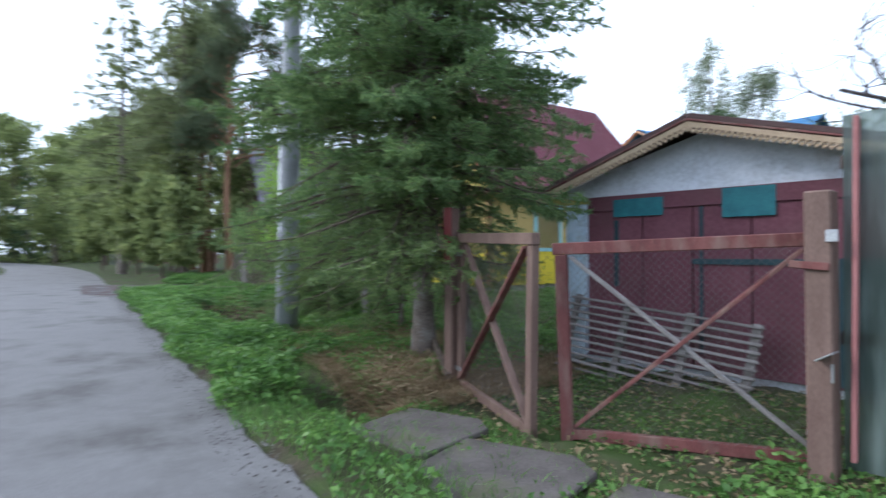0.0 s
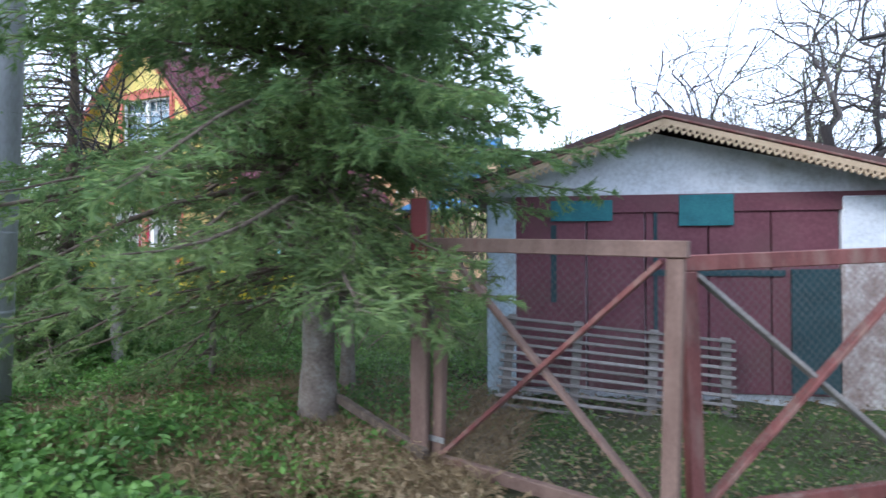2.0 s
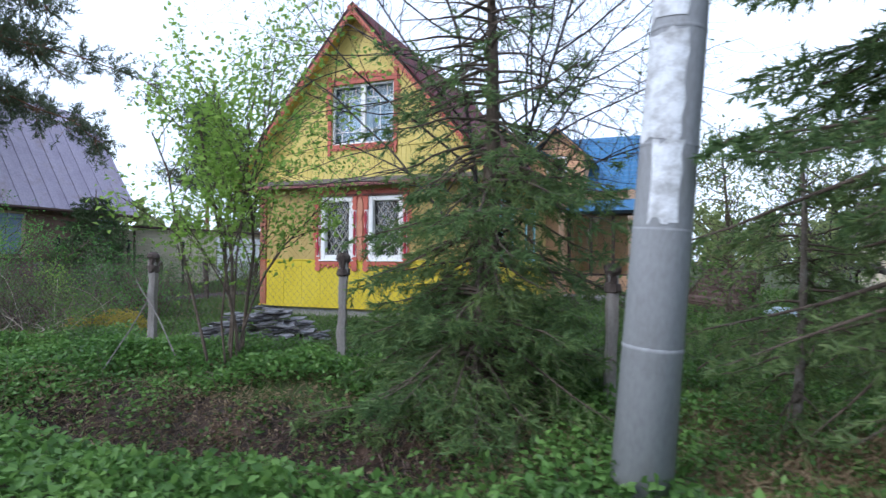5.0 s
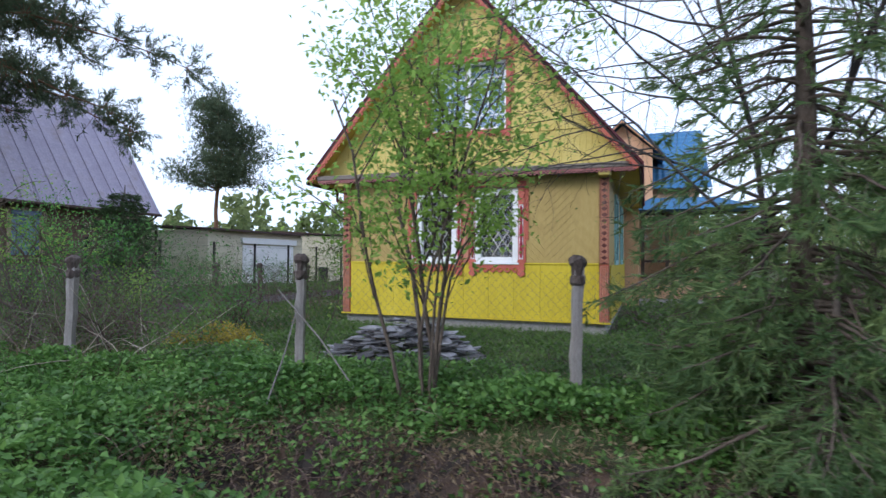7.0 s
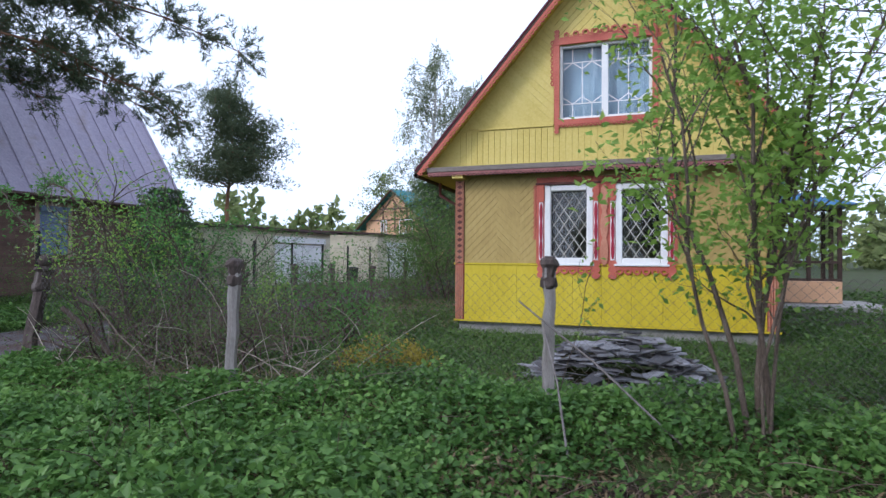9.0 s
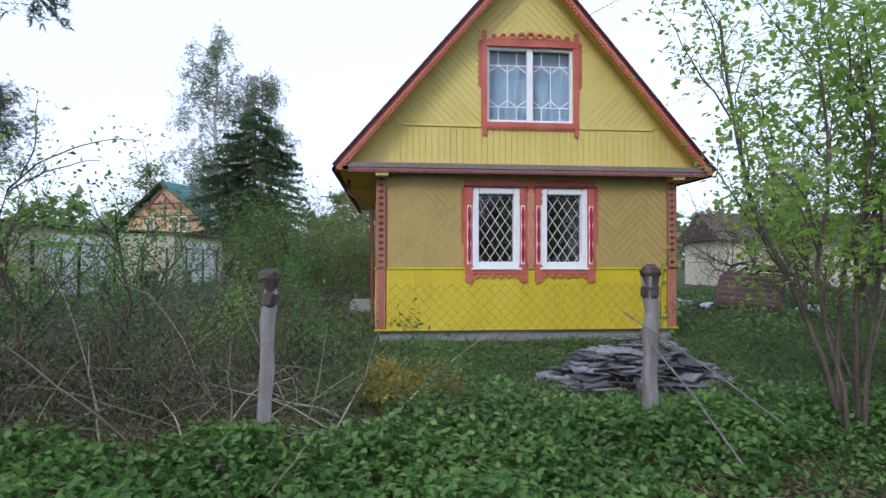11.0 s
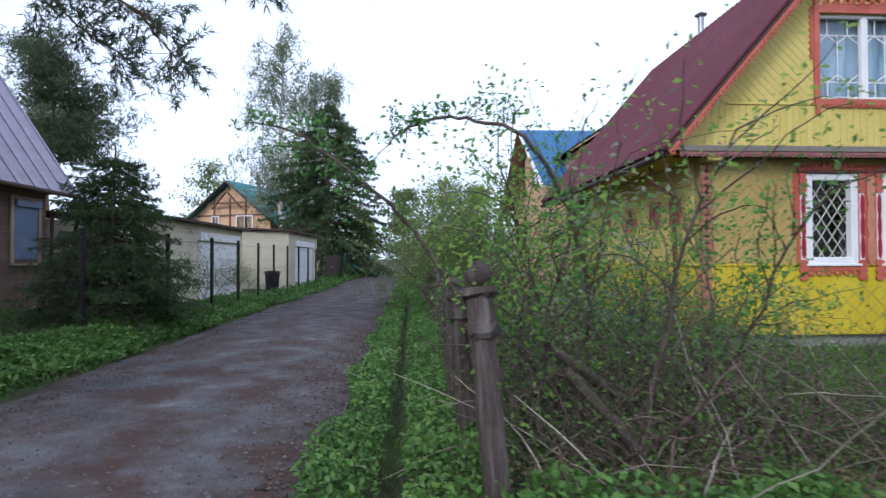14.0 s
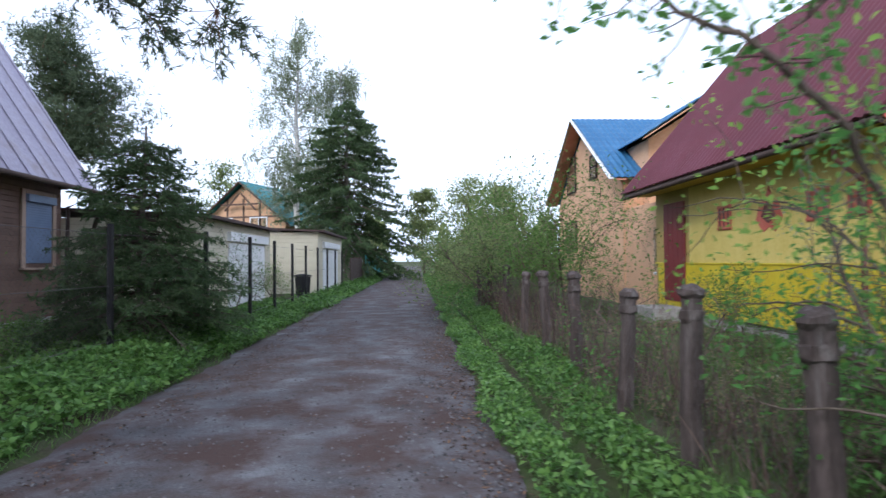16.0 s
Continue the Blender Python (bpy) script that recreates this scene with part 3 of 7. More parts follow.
W1, W2, GW = (1.61, 2.43, 1.43, 2.80), (2.79, 3.61, 1.43, 2.80), (1.86, 3.37, 3.92, 5.22)
wall_pieces(house, OCHRE, [(0, W1[0], ZB, ZE), (W1[1], W2[0], ZB, ZE), (W2[1], W, ZB, ZE), (W1[0], W1[1], ZB, W1[2]), (W1[0], W1[1], W1[3], ZE),
                           (W2[0], W2[1], ZB, W2[2]), (W2[0], W2[1], W2[3], ZE)], "y", 0.0, 0.14)
wall_pieces(house, OCHRE, [(0.14, D, ZB, 3.35)], "x", 0.0, 0.14)
wall_pieces(house, OCHRE, [(0.14, D, ZB, 3.35)], "x", W - 0.14, 0.14)
wall_pieces(house, OCHRE, [(0.14, W - 0.14, ZB, ZE)], "y", D - 0.14, 0.14)


def gable_half(x):
    return ZA - SL * abs(x - XM) - 0.12


for yy in (0.0, D - 0.14):
    if yy == 0.0:
        outlines = [[(-0.0, ZE), (GW[0], ZE), (GW[0], gable_half(GW[0])), (0.0, gable_half(0.0))], [(GW[1], ZE), (W, ZE), (W, gable_half(W)), (GW[1], gable_half(GW[1]))],
                    [(GW[0], ZE), (GW[1], ZE), (GW[1], GW[2]), (GW[0], GW[2])],
                    [(GW[0], GW[3]), (GW[1], GW[3]), (GW[1], gable_half(GW[1])), (XM, gable_half(XM)), (GW[0], gable_half(GW[0]))]]
    else:
        outlines = [[(0, ZE), (W, ZE), (W, gable_half(W)), (XM, gable_half(XM)), (0, gable_half(0))]]
    for o in outlines:
        part("gable", slab_bm(o, 0.14, "y", yy), GABLE, house)
for o in ([(-0.5, 3.12), (0.0, 3.12), (0.0, gable_half(0.0)), (-0.5, gable_half(-0.5))], [(W, 3.12), (W + 0.42, 3.12), (W + 0.42, gable_half(W + 0.42)), (W, gable_half(W))]):
    part("gable_end", slab_bm(o, 0.06, "y", -0.012), GABLE, house)
# rooms behind the windows: unseen slabs added, their dark colour standing in for dimness
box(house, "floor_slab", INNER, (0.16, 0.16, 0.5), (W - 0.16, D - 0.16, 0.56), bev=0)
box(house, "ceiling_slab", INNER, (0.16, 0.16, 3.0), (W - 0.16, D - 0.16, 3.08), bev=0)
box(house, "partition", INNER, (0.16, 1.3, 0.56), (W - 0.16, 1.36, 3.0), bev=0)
box(house, "curtain", CURTAIN, (GW[0] - 0.05, 0.24, GW[2] - 0.05), (GW[1] + 0.05, 0.26, GW[3] + 0.05), "net curtain, its pale blue-grey including the pane's sky reflection", 0)
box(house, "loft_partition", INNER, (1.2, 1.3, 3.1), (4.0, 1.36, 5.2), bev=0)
# bright lower cladding, proud of the wall, with a moulding above
for a in np.arange(0.17, 5.0, 0.48):
    box(house, "cladding_board", YELLOW, (a, -0.022, ZB + 0.0), (min(a + 0.478, W - 0.17), 0.0, ZW - 0.005), bev=0.003)
box(house, "moulding", YELLOW, (0.17, -0.04, ZW - 0.004), (W - 0.17, -0.001, ZW + 0.03), "", 0.008)
box(house, "drip_board", YELLOW, (-0.03, -0.05, ZB - 0.035), (W + 0.03, 0.0, ZB - 0.002), "", 0.005)
# herringbone boards
for poly_x0, poly_x1, ang in ((0.17, 0.76, 45), (0.76, 1.18, -45), (1.18, 1.47, 45), (3.75, 4.08, -45), (4.08, 4.6, 45), (4.6, 5.03, -45)):
    boards(house, OCHRE, [(poly_x0, ZW + 0.032), (poly_x1, ZW + 0.032), (poly_x1, 2.98), (poly_x0, 2.98)], ang, 0.095, "y", -0.014, 0.014)
ZG = 3.83
for k in np.arange(-0.02, W, 0.105):
    zt = min(ZG - 0.012, gable_half(k + 0.05) - 0.02)
    if zt > 3.18:
        box(house, "plank", GABLE, (k, -0.014, 3.1), (k + 0.1, 0.0, zt), bev=0.003)
box(house, "moulding", GABLE, (0.42, -0.035, ZG - 0.01), (GW[0] - 0.1, -0.001, ZG + 0.025), "", 0.006)
box(house, "moulding", GABLE, (GW[1] + 0.1, -0.035, ZG - 0.01), (W - 0.42, -0.001, ZG + 0.025), "", 0.006)
zl = ZG + 0.027
for outline, ang in (([(XM - (ZA - 0.14 - zl) / SL, zl), (GW[0] - 0.1, zl), (GW[0] - 0.1, gable_half(GW[0] - 0.1))], -45),
                     ([(XM + (ZA - 0.14 - zl) / SL, zl), (GW[1] + 0.1, gable_half(GW[1] + 0.1)), (GW[1] + 0.1, zl)], 45),
                     ([(GW[0] - 0.1, GW[3] + 0.1), (XM, GW[3] + 0.1), (XM, gable_half(XM) - 0.02), (GW[0] - 0.1, gable_half(GW[0] - 0.1) - 0.02)], 45),
                     ([(XM, GW[3] + 0.1), (GW[1] + 0.1, GW[3] + 0.1), (GW[1] + 0.1, gable_half(GW[1] + 0.1) - 0.02), (XM, gable_half(XM) - 0.02)], -45)):
    boards(house, GABLE, outline, ang, 0.1, "y", -0.014, 0.014)


def lace(parent, mat, a, b, drop, thick, step, name="lace_board", label="", nrm=(0, -1, 0), hang=(0, 0, -1)):
    """A fretwork edging from a to b: a rail with rounded scallops and a bored hole above each."""
    a, b, hang, nrm = Vector(a), Vector(b), Vector(hang).normalized(), Vector(nrm).normalized()
    d = b - a
    n = max(2, round(d.length / step))
    u = d / n
    bm = bmesh.new()

    def prism(pts):
        f = [bm.verts.new(p) for p in pts]
        g = [bm.verts.new(p - nrm * thick) for p in pts]
        bm.faces.new(f)
        bm.faces.new(g[::-1])
        for q in range(len(pts)):
            r = (q + 1) % len(pts)
            bm.faces.new((f[r], f[q], g[q], g[r]))
    prism([a, b, b + hang * drop * 0.42, a + hang * drop * 0.42])
    for k in range(n):
        p = a + u * k
        prism([p + u * 0.02 + hang * drop * 0.42, p + u * 0.3 + hang * drop * 0.42, p + u * 0.3 + hang * drop * 0.86, p + u * 0.1 + hang * drop * 0.72])
        prism([p + u * 0.7 + hang * drop * 0.42, p + u * 0.98 + hang * drop * 0.42, p + u * 0.9 + hang * drop * 0.72, p + u * 0.7 + hang * drop * 0.86])
        prism([p + u * 0.3 + hang * drop * 0.68, p + u * 0.7 + hang * drop * 0.68, p + u * 0.7 + hang * drop * 0.86, p + u * 0.5 + hang * drop, p + u * 0.3 + hang * drop * 0.86])
    return part(name, bm, mat, parent, label)


def fret_panel(parent, mat, back, lo, hi, y, cell, name="fretwork_panel", label=""):
    """A pierced board: a frame with a lattice of crosses over a dark ground."""
    bm = bmesh.new()
    x0, x1, z0, z1 = lo[0], hi[0], lo[1], hi[1]

    def bar(p, q, w):
        p, q = Vector((p[0], 0, p[1])), Vector((q[0], 0, q[1]))
        d = (q - p).normalized()
        s = Vector((-d.z, 0, d.x)) * w / 2
        f = [bm.verts.new(v + Vector((0, y, 0))) for v in (p - s, q - s, q + s, p + s)]
        g = [bm.verts.new(v + Vector((0, y + 0.02, 0))) for v in (p - s, q - s, q + s, p + s)]
        bm.faces.new(f)
        for i in range(4):
            bm.faces.new((f[(i + 1) % 4], f[i], g[i], g[(i + 1) % 4]))
    for x in (x0 + 0.012, x1 - 0.012):
        bar((x, z0), (x, z1), 0.024)
    n = max(1, round((z1 - z0) / cell))
    for k in range(n):
        a, b = z0 + (z1 - z0) * k / n, z0 + (z1 - z0) * (k + 1) / n
        bar((x0, a), (x1, b), 0.022)
        bar((x1, a), (x0, b), 0.022)
        bar((x0, (a + b) / 2), (x1, (a + b) / 2), 0.016)
    part(name, bm, mat, parent, label)
    box(parent, "panel_back", back, (x0, y + 0.021, z0), (x1, y + 0.03, z1), bev=0)


# corner boards: fretted above, fluted below
for xa, xb in ((0.0, 0.16), (W - 0.16, W)):
    fret_panel(house, PINK, REDWOOD, (xa, 1.43), (xb, 2.92), -0.05, 0.11, label="faded pink pierced corner board")
    for k in range(4):
        box(house, "corner_flute", PINK, (xa + 0.008 + k * 0.038, -0.05, ZB), (xa + 0.034 + k * 0.038, -0.02, 1.4), bev=0.006)
    box(house, "corner_back", CORAL, (xa, -0.022, ZB), (xb, -0.001, 1.42), bev=0)
    box(house, "bracket", GABLE, (xa - 0.01, -0.27, 2.94), (xb + 0.04, -0.001, 3.04), "yellow bracket block", 0.008)


def lattice_window(x0, x1, z0, z1):
    w = part("window", box_bm((x0 + 0.02, 0.10, z0 + 0.02), (x1 - 0.02, 0.112, z1 - 0.02), 0), GLASS, house, "white framed window with a cream diamond lattice")
    w.visible_shadow = False
    for lo, hi in (((x0, -0.035, z0), (x0 + 0.11, 0.09, z1)), ((x1 - 0.11, -0.035, z0), (x1, 0.09, z1)), ((x0 + 0.111, -0.035, z0), (x1 - 0.111, 0.09, z0 + 0.11)),
                   ((x0 + 0.111, -0.035, z1 - 0.11), (x1 - 0.111, 0.09, z1))):
        box(w, "sash", WHITE, lo, hi, bev=0.012)
    box(w, "sill", WHITE, (x0 - 0.02, -0.075, z0 - 0.025), (x1 + 0.02, -0.036, z0 + 0.012), bev=0.006)
    bm = bmesh.new()
    a0, a1, b0, b1 = x0 + 0.11, x1 - 0.11, z0 + 0.11, z1 - 0.11
    pw, ph = (a1 - a0) / 3.5, (b1 - b0) / 4.5

    def seg(p, q):
        p, q = Vector((p[0], 0.085, p[1])), Vector((q[0], 0.085, q[1]))
        d = (q - p).normalized()
        s = Vector((-d.z, 0, d.x)) * 0.0055
        f = [bm.verts.new(v) for v in (p - s, q - s, q + s, p + s)]
        g = [bm.verts.new(v + Vector((0, 0.008, 0))) for v in (p - s, q - s, q + s, p + s)]
        bm.faces.new(f)
        for i in range(4):
            bm.faces.new((f[(i + 1) % 4], f[i], g[i], g[(i + 1) % 4]))
    for sgn in (1, -1):
        for k in range(-6, 12):
            pts = []
            x_start = a0 + k * pw
            for zz in (b0, b1):
                pts.append((x_start + sgn * (zz - b0) / ph * pw + (0 if sgn > 0 else 4.5 * pw), zz))
            (xa, za), (xb, zb) = pts
            lo, hi = 0.0, 1.0
            dx = xb - xa
            ts = sorted(((a0 - xa) / dx, (a1 - xa) / dx))
            lo, hi = max(lo, ts[0]), min(hi, ts[1])
            if hi - lo > 0.02:
                seg((xa + dx * lo, za + (zb - za) * lo), (xa + dx * hi, za + (zb - za) * hi))
    part("lattice", bm, LATTICE, w)
    return w


for x0, x1, z0, z1 in (W1, W2):
    lattice_window(x0, x1, z0, z1)


def scroll(parent, mat, cx, cz, w, h, y, seed, name="carved_crest", label=""):
    """A pierced crest: a low rail carrying curled rings that grow towards the middle."""
    bm = bmesh.new()

    def ring(px, pz, r0, r1, a0, a1):
        n = 12
        pts = [(math.cos(a0 + (a1 - a0) * i / n), math.sin(a0 + (a1 - a0) * i / n)) for i in range(n + 1)]
        for (c0, s0), (c1, s1) in zip(pts, pts[1:]):
            quad = ((px + r0 * c0, pz + r0 * s0), (px + r1 * c0, pz + r1 * s0), (px + r1 * c1, pz + r1 * s1), (px + r0 * c1, pz + r0 * s1))
            f = [bm.verts.new((p[0], y, p[1])) for p in quad]
            g = [bm.verts.new((p[0], y + 0.022, p[1])) for p in quad]
            bm.faces.new(f)
            bm.faces.new((f[2], f[1], g[1], g[2]))
            bm.faces.new((f[0], f[3], g[3], g[0]))
    f = [bm.verts.new(p) for p in ((cx - w / 2, y, cz - 0.01), (cx + w / 2, y, cz - 0.01), (cx + w / 2, y, cz + h * 0.22), (cx - w / 2, y, cz + h * 0.22))]
    bm.faces.new(f)
    m = 4
    for k in range(-m, m + 1):
        r = h * (0.52 - 0.2 * abs(k) / m)
        px = cx + k * w / (2 * m + 1.4)
        ring(px, cz + h * 0.22 + r * 0.75, r * 0.55, r, 0, 6.283)
        ring(px + (w / (4 * m + 2.8) if k < m else 0), cz + h * 0.3, 0.0, r * 0.45, -0.2, 3.34)
    return part(name, bm, mat, parent, label)


def urn(parent, mat, cx, z0, z1, w, y, name="carved_drop"):
    """A turned-looking cut-out board, wider and narrower along its height."""
    n = 18
    bm = bmesh.new()
    prof = [0.5 + 0.5 * abs(math.sin(i / n * math.pi * 3.0)) ** 0.7 if 0 < i < n else 0.3 for i in range(n + 1)]
    for i in range(n):
        za, zb = z0 + (z1 - z0) * i / n, z0 + (z1 - z0) * (i + 1) / n
        a, b = prof[i] * w / 2, prof[i + 1] * w / 2
        pts = [(cx - a, za), (cx + a, za), (cx + b, zb), (cx - b, zb)]
        f = [bm.verts.new((p[0], y, p[1])) for p in pts]
        g = [bm.verts.new((p[0], y + 0.018, p[1])) for p in pts]
        bm.faces.new(f)
        for k in (1, 3):
            bm.faces.new((f[(k + 1) % 4], f[k], g[k], g[(k + 1) % 4]))
    bmesh.ops.remove_doubles(bm, verts=bm.verts, dist=1e-5)
    return part(name, bm, mat, parent)


# carved surrounds of the two lower windows
sur = part("window_surround", box_bm((1.47, -0.03, 2.81), (3.75, -0.015, 2.93), 0.004), CORAL, house, "coral red carved window surround")
scroll(sur, CORAL, 2.02, 2.86, 1.05, 0.09, -0.05, 0.3)
scroll(sur, CORAL, 3.20, 2.86, 1.05, 0.09, -0.05, 1.1)
box(sur, "rail", REDWOOD, (1.46, -0.08, 2.80), (2.55, -0.05, 2.835), bev=0.006)
box(sur, "rail", REDWOOD, (2.67, -0.08, 2.80), (3.76, -0.05, 2.835), bev=0.006)
for xa, xb in ((1.47, 1.61), (2.43, 2.79), (3.61, 3.75)):
    box(sur, "jamb", CORAL, (xa, -0.034, 1.40), (xb, -0.015, 2.808), bev=0.003)
for cx in (1.555, 2.475, 2.745, 3.665):
    box(sur, "white_strip", WHITE, (cx - 0.035, -0.045, 1.50), (cx + 0.035, -0.036, 2.50), bev=0)
    urn(sur, CRIMSON, cx, 1.52, 2.48, 0.055, -0.062)
    urn(sur, CORAL, cx, 2.5, 2.86, 0.12, -0.062)
    urn(sur, CORAL, cx, 1.19, 1.50, 0.14, -0.06)
urn(sur, PINK, 2.61, 1.42, 2.78, 0.13, -0.062)
for xa, xb in ((1.6, 2.44), (2.78, 3.62)):
    lace(sur, CORAL, (xa, -0.05, 1.40), (xb, -0.05, 1.40), 0.15, 0.02, 0.14, "carved_apron")
lace(sur, CORAL, (1.465, -0.035, 2.8), (1.465, -0.035, 1.85), 0.05, 0.018, 0.09, "side_fret", hang=(-1, 0, 0))
lace(sur, CORAL, (3.755, -0.035, 1.85), (3.755, -0.035, 2.8), 0.05, 0.018, 0.09, "side_fret", hang=(1, 0, 0))

# gable window: two sashes with a geometric grille, red carved surround
gw = part("window", box_bm((GW[0] + 0.02, 0.10, GW[2] + 0.02), (GW[1] - 0.02, 0.112, GW[3] - 0.02), 0), GLASS, house, "loft window with white star-shaped grille")
gw.visible_shadow = False
gm = (GW[0] + GW[1]) / 2
for lo, hi in (((GW[0], 0.02, GW[2]), (GW[0] + 0.05, 0.09, GW[3])), ((GW[1] - 0.05, 0.02, GW[2]), (GW[1], 0.09, GW[3])), ((gm - 0.055, 0.02, GW[2]), (gm + 0.055, 0.09, GW[3])),
               ((GW[0] + 0.051, 0.02, GW[2]), (gm - 0.056, 0.09, GW[2] + 0.05)), ((GW[0] + 0.051, 0.02, GW[3] - 0.05), (gm - 0.056, 0.09, GW[3])),
               ((gm + 0.056, 0.02, GW[2]), (GW[1] - 0.051, 0.09, GW[2] + 0.05)), ((gm + 0.056, 0.02, GW[3] - 0.05), (GW[1] - 0.051, 0.09, GW[3]))):
    box(gw, "sash", WHITE, lo, hi, bev=0.008)
for x0, x1 in ((GW[0] + 0.05, gm - 0.055), (gm + 0.055, GW[1] - 0.05)):
    z0, z1 = GW[2] + 0.05, GW[3] - 0.05
    q1, q3, mid = x0 + (x1 - x0) * 0.25, x0 + (x1 - x0) * 0.75, (x0 + x1) / 2
    zl1, zl2, zh1, zh2 = z0 + 0.24, z0 + 0.36, z1 - 0.36, z1 - 0.24
    bm = bmesh.new()
    for (a, b), (c, d) in (((x0, zh2), (x1, zh2)), ((x0, zl1), (x1, zl1)), ((q1, z1), (q1, zh2)), ((q3, z1), (q3, zh2)), ((q1, z0), (q1, zl1)), ((q3, z0), (q3, zl1)),
                           ((mid, zh2), (mid, zl1)), ((x0, zh1), (q1, zh2)), ((q1, zh2), (mid, zh1)), ((mid, zh1), (q3, zh2)), ((q3, zh2), (x1, zh1)),
                           ((x0, zl2), (q1, zl1)), ((q1, zl1), (mid, zl2)), ((mid, zl2), (q3, zl1)), ((q3, zl1), (x1, zl2))):
        p, q = Vector((a, 0.085, b)), Vector((c, 0.085, d))
        e = (q - p).normalized()
        s = Vector((-e.z, 0, e.x)) * 0.008
        f = [bm.verts.new(v) for v in (p - s, q - s, q + s, p + s)]
        bm.faces.new(f)
        g = [bm.verts.new(v + Vector((0, 0.01, 0))) for v in (p - s, q - s, q + s, p + s)]
        for i in range(4):
            bm.faces.new((f[(i + 1) % 4], f[i], g[i], g[(i + 1) % 4]))
    part("grille", bm, WHITE, gw)
gs = part("window_surround", box_bm((GW[0] - 0.09, -0.045, GW[3] + 0.0), (GW[1] + 0.09, -0.015, GW[3] + 0.09), 0.004), CORAL, house, "coral red carved loft window surround")
box(gs, "jamb", CORAL, (GW[0] - 0.09, -0.045, GW[2] - 0.09), (GW[0], -0.015, GW[3] - 0.001), bev=0.004)
box(gs, "jamb", CORAL, (GW[1], -0.045, GW[2] - 0.09), (GW[1] + 0.09, -0.015, GW[3] - 0.001), bev=0.004)
box(gs, "rail", CORAL, (GW[0], -0.045, GW[2] - 0.09), (GW[1], -0.015, GW[2]), bev=0.004)
scroll(gs, CORAL, gm, GW[3] + 0.09, 1.5, 0.15, -0.05, 0.0)
lace(gs, CORAL, (GW[0] - 0.05, -0.05, GW[2] - 0.05), (GW[1] + 0.05, -0.05, GW[2] - 0.05), 0.09, 0.02, 0.075, "carved_apron")
lace(gs, CORAL, (GW[0] - 0.09, -0.03, GW[3] + 0.1), (GW[0] - 0.09, -0.03, GW[2] + 0.6), 0.07, 0.018, 0.1, "side_fret", hang=(-1, 0, 0))
lace(gs, CORAL, (GW[1] + 0.09, -0.03, GW[2] + 0.6), (GW[1] + 0.09, -0.03, GW[3] + 0.1), 0.07, 0.018, 0.1, "side_fret", hang=(1, 0, 0))
for xx in (GW[0] - 0.045, GW[1] + 0.045):
    urn(gs, CORAL, xx, GW[2] - 0.24, GW[2] - 0.04, 0.08, -0.055)
    urn(gs, CORAL, xx, GW[3] + 0.06, GW[3] + 0.26, 0.09, -0.055)

# ledge between the storeys
bm = slab_bm([(-0.29, 3.045), (-0.29, 3.075), (0.0, 3.16), (0.0, 3.10)], W + 0.9, "x", -0.45)
part("ledge", bm, GREYBOARD, house, "weathered grey board ledge between the storeys")
lace(house, BATTEN, (-0.45, -0.3, 3.06), (W + 0.45, -0.3, 3.06), 0.08, 0.02, 0.075, label="faded pink scalloped lace board")
box(house, "soffit", DARKBOARD, (-0.44, -0.28, 3.02), (W + 0.44, -0.001, 3.04), "dark board soffit", 0)
box(house, "ledge_board", GREYBOARD, (-0.47, -0.315, 3.062), (W + 0.47, -0.292, 3.15), "grey weathered ledge board", 0.008)
# roof
yo0, yo1 = -0.34, D + 0.38
for sgn in (-1, 1):
    eave = Vector((XM + sgn * 3.23, yo0, 3.1))
    ridge = Vector((XM, yo0, ZA))
    up = (ridge - eave)
    if sgn < 0:
        corrugated(house, "roof", MAROON, eave + Vector((0, yo1 - yo0, 0)), (0, -1, 0), up, yo1 - yo0, up.length, 0.17, 0.014, "maroon ribbed metal roof", thick=0.03)
    else:
        corrugated(house, "roof", MAROON, eave, (0, 1, 0), up, yo1 - yo0, up.length, 0.17, 0.014, "maroon ribbed metal roof", thick=0.03)
    nrm = Vector((sgn * (ZA - 3.1), 0, 3.23)).normalized()
    a, b = eave - nrm * 0.06, ridge - nrm * 0.06
    beam(house, "verge_board", DARKBOARD, a + Vector((0, 0.02, 0)), b + Vector((0, 0.02, 0)), 0.03, 0.07, up=(0, 1, 0))
    lace(house, CORAL, a + Vector((0, -0.02, 0)) - nrm * 0.02, b + Vector((0, -0.02, 0)) - nrm * 0.02, 0.1, 0.02, 0.085, label="coral scalloped verge board", hang=-nrm)
    # boarded underside of the overhang
    poly = [eave + Vector((0, 0.03, 0)) - nrm * 0.07, ridge + Vector((0, 0.03, 0)) - nrm * 0.07, ridge + Vector((0, 0.33, 0)) - nrm * 0.07, eave + Vector((0, 0.33, 0)) - nrm * 0.07]
    bm = bmesh.new()
    f = [bm.verts.new(p) for p in poly]
    g = [bm.verts.new(p - nrm * 0.02) for p in poly]
    bm.faces.new(f), bm.faces.new(g[::-1])
    for i in range(4):
        bm.faces.new((f[(i + 1) % 4], f[i], g[i], g[(i + 1) % 4]))
    part("soffit", bm, SOFFIT, house, "yellow boarded verge soffit")
    e2 = XM + sgn * 3.17
    xs = sorted((e2, W if sgn > 0 else 0.0))
    box(house, "soffit", SOFFIT, (xs[0], yo0 + 0.1, 3.02), (xs[1], yo1 - 0.05, 3.04), "yellow boarded eave soffit", 0)
    box(house, "fascia", DARKBOARD, (e2 - 0.015, yo0 + 0.03, 2.99), (e2 + 0.015, yo1, 3.09), bev=0.004)
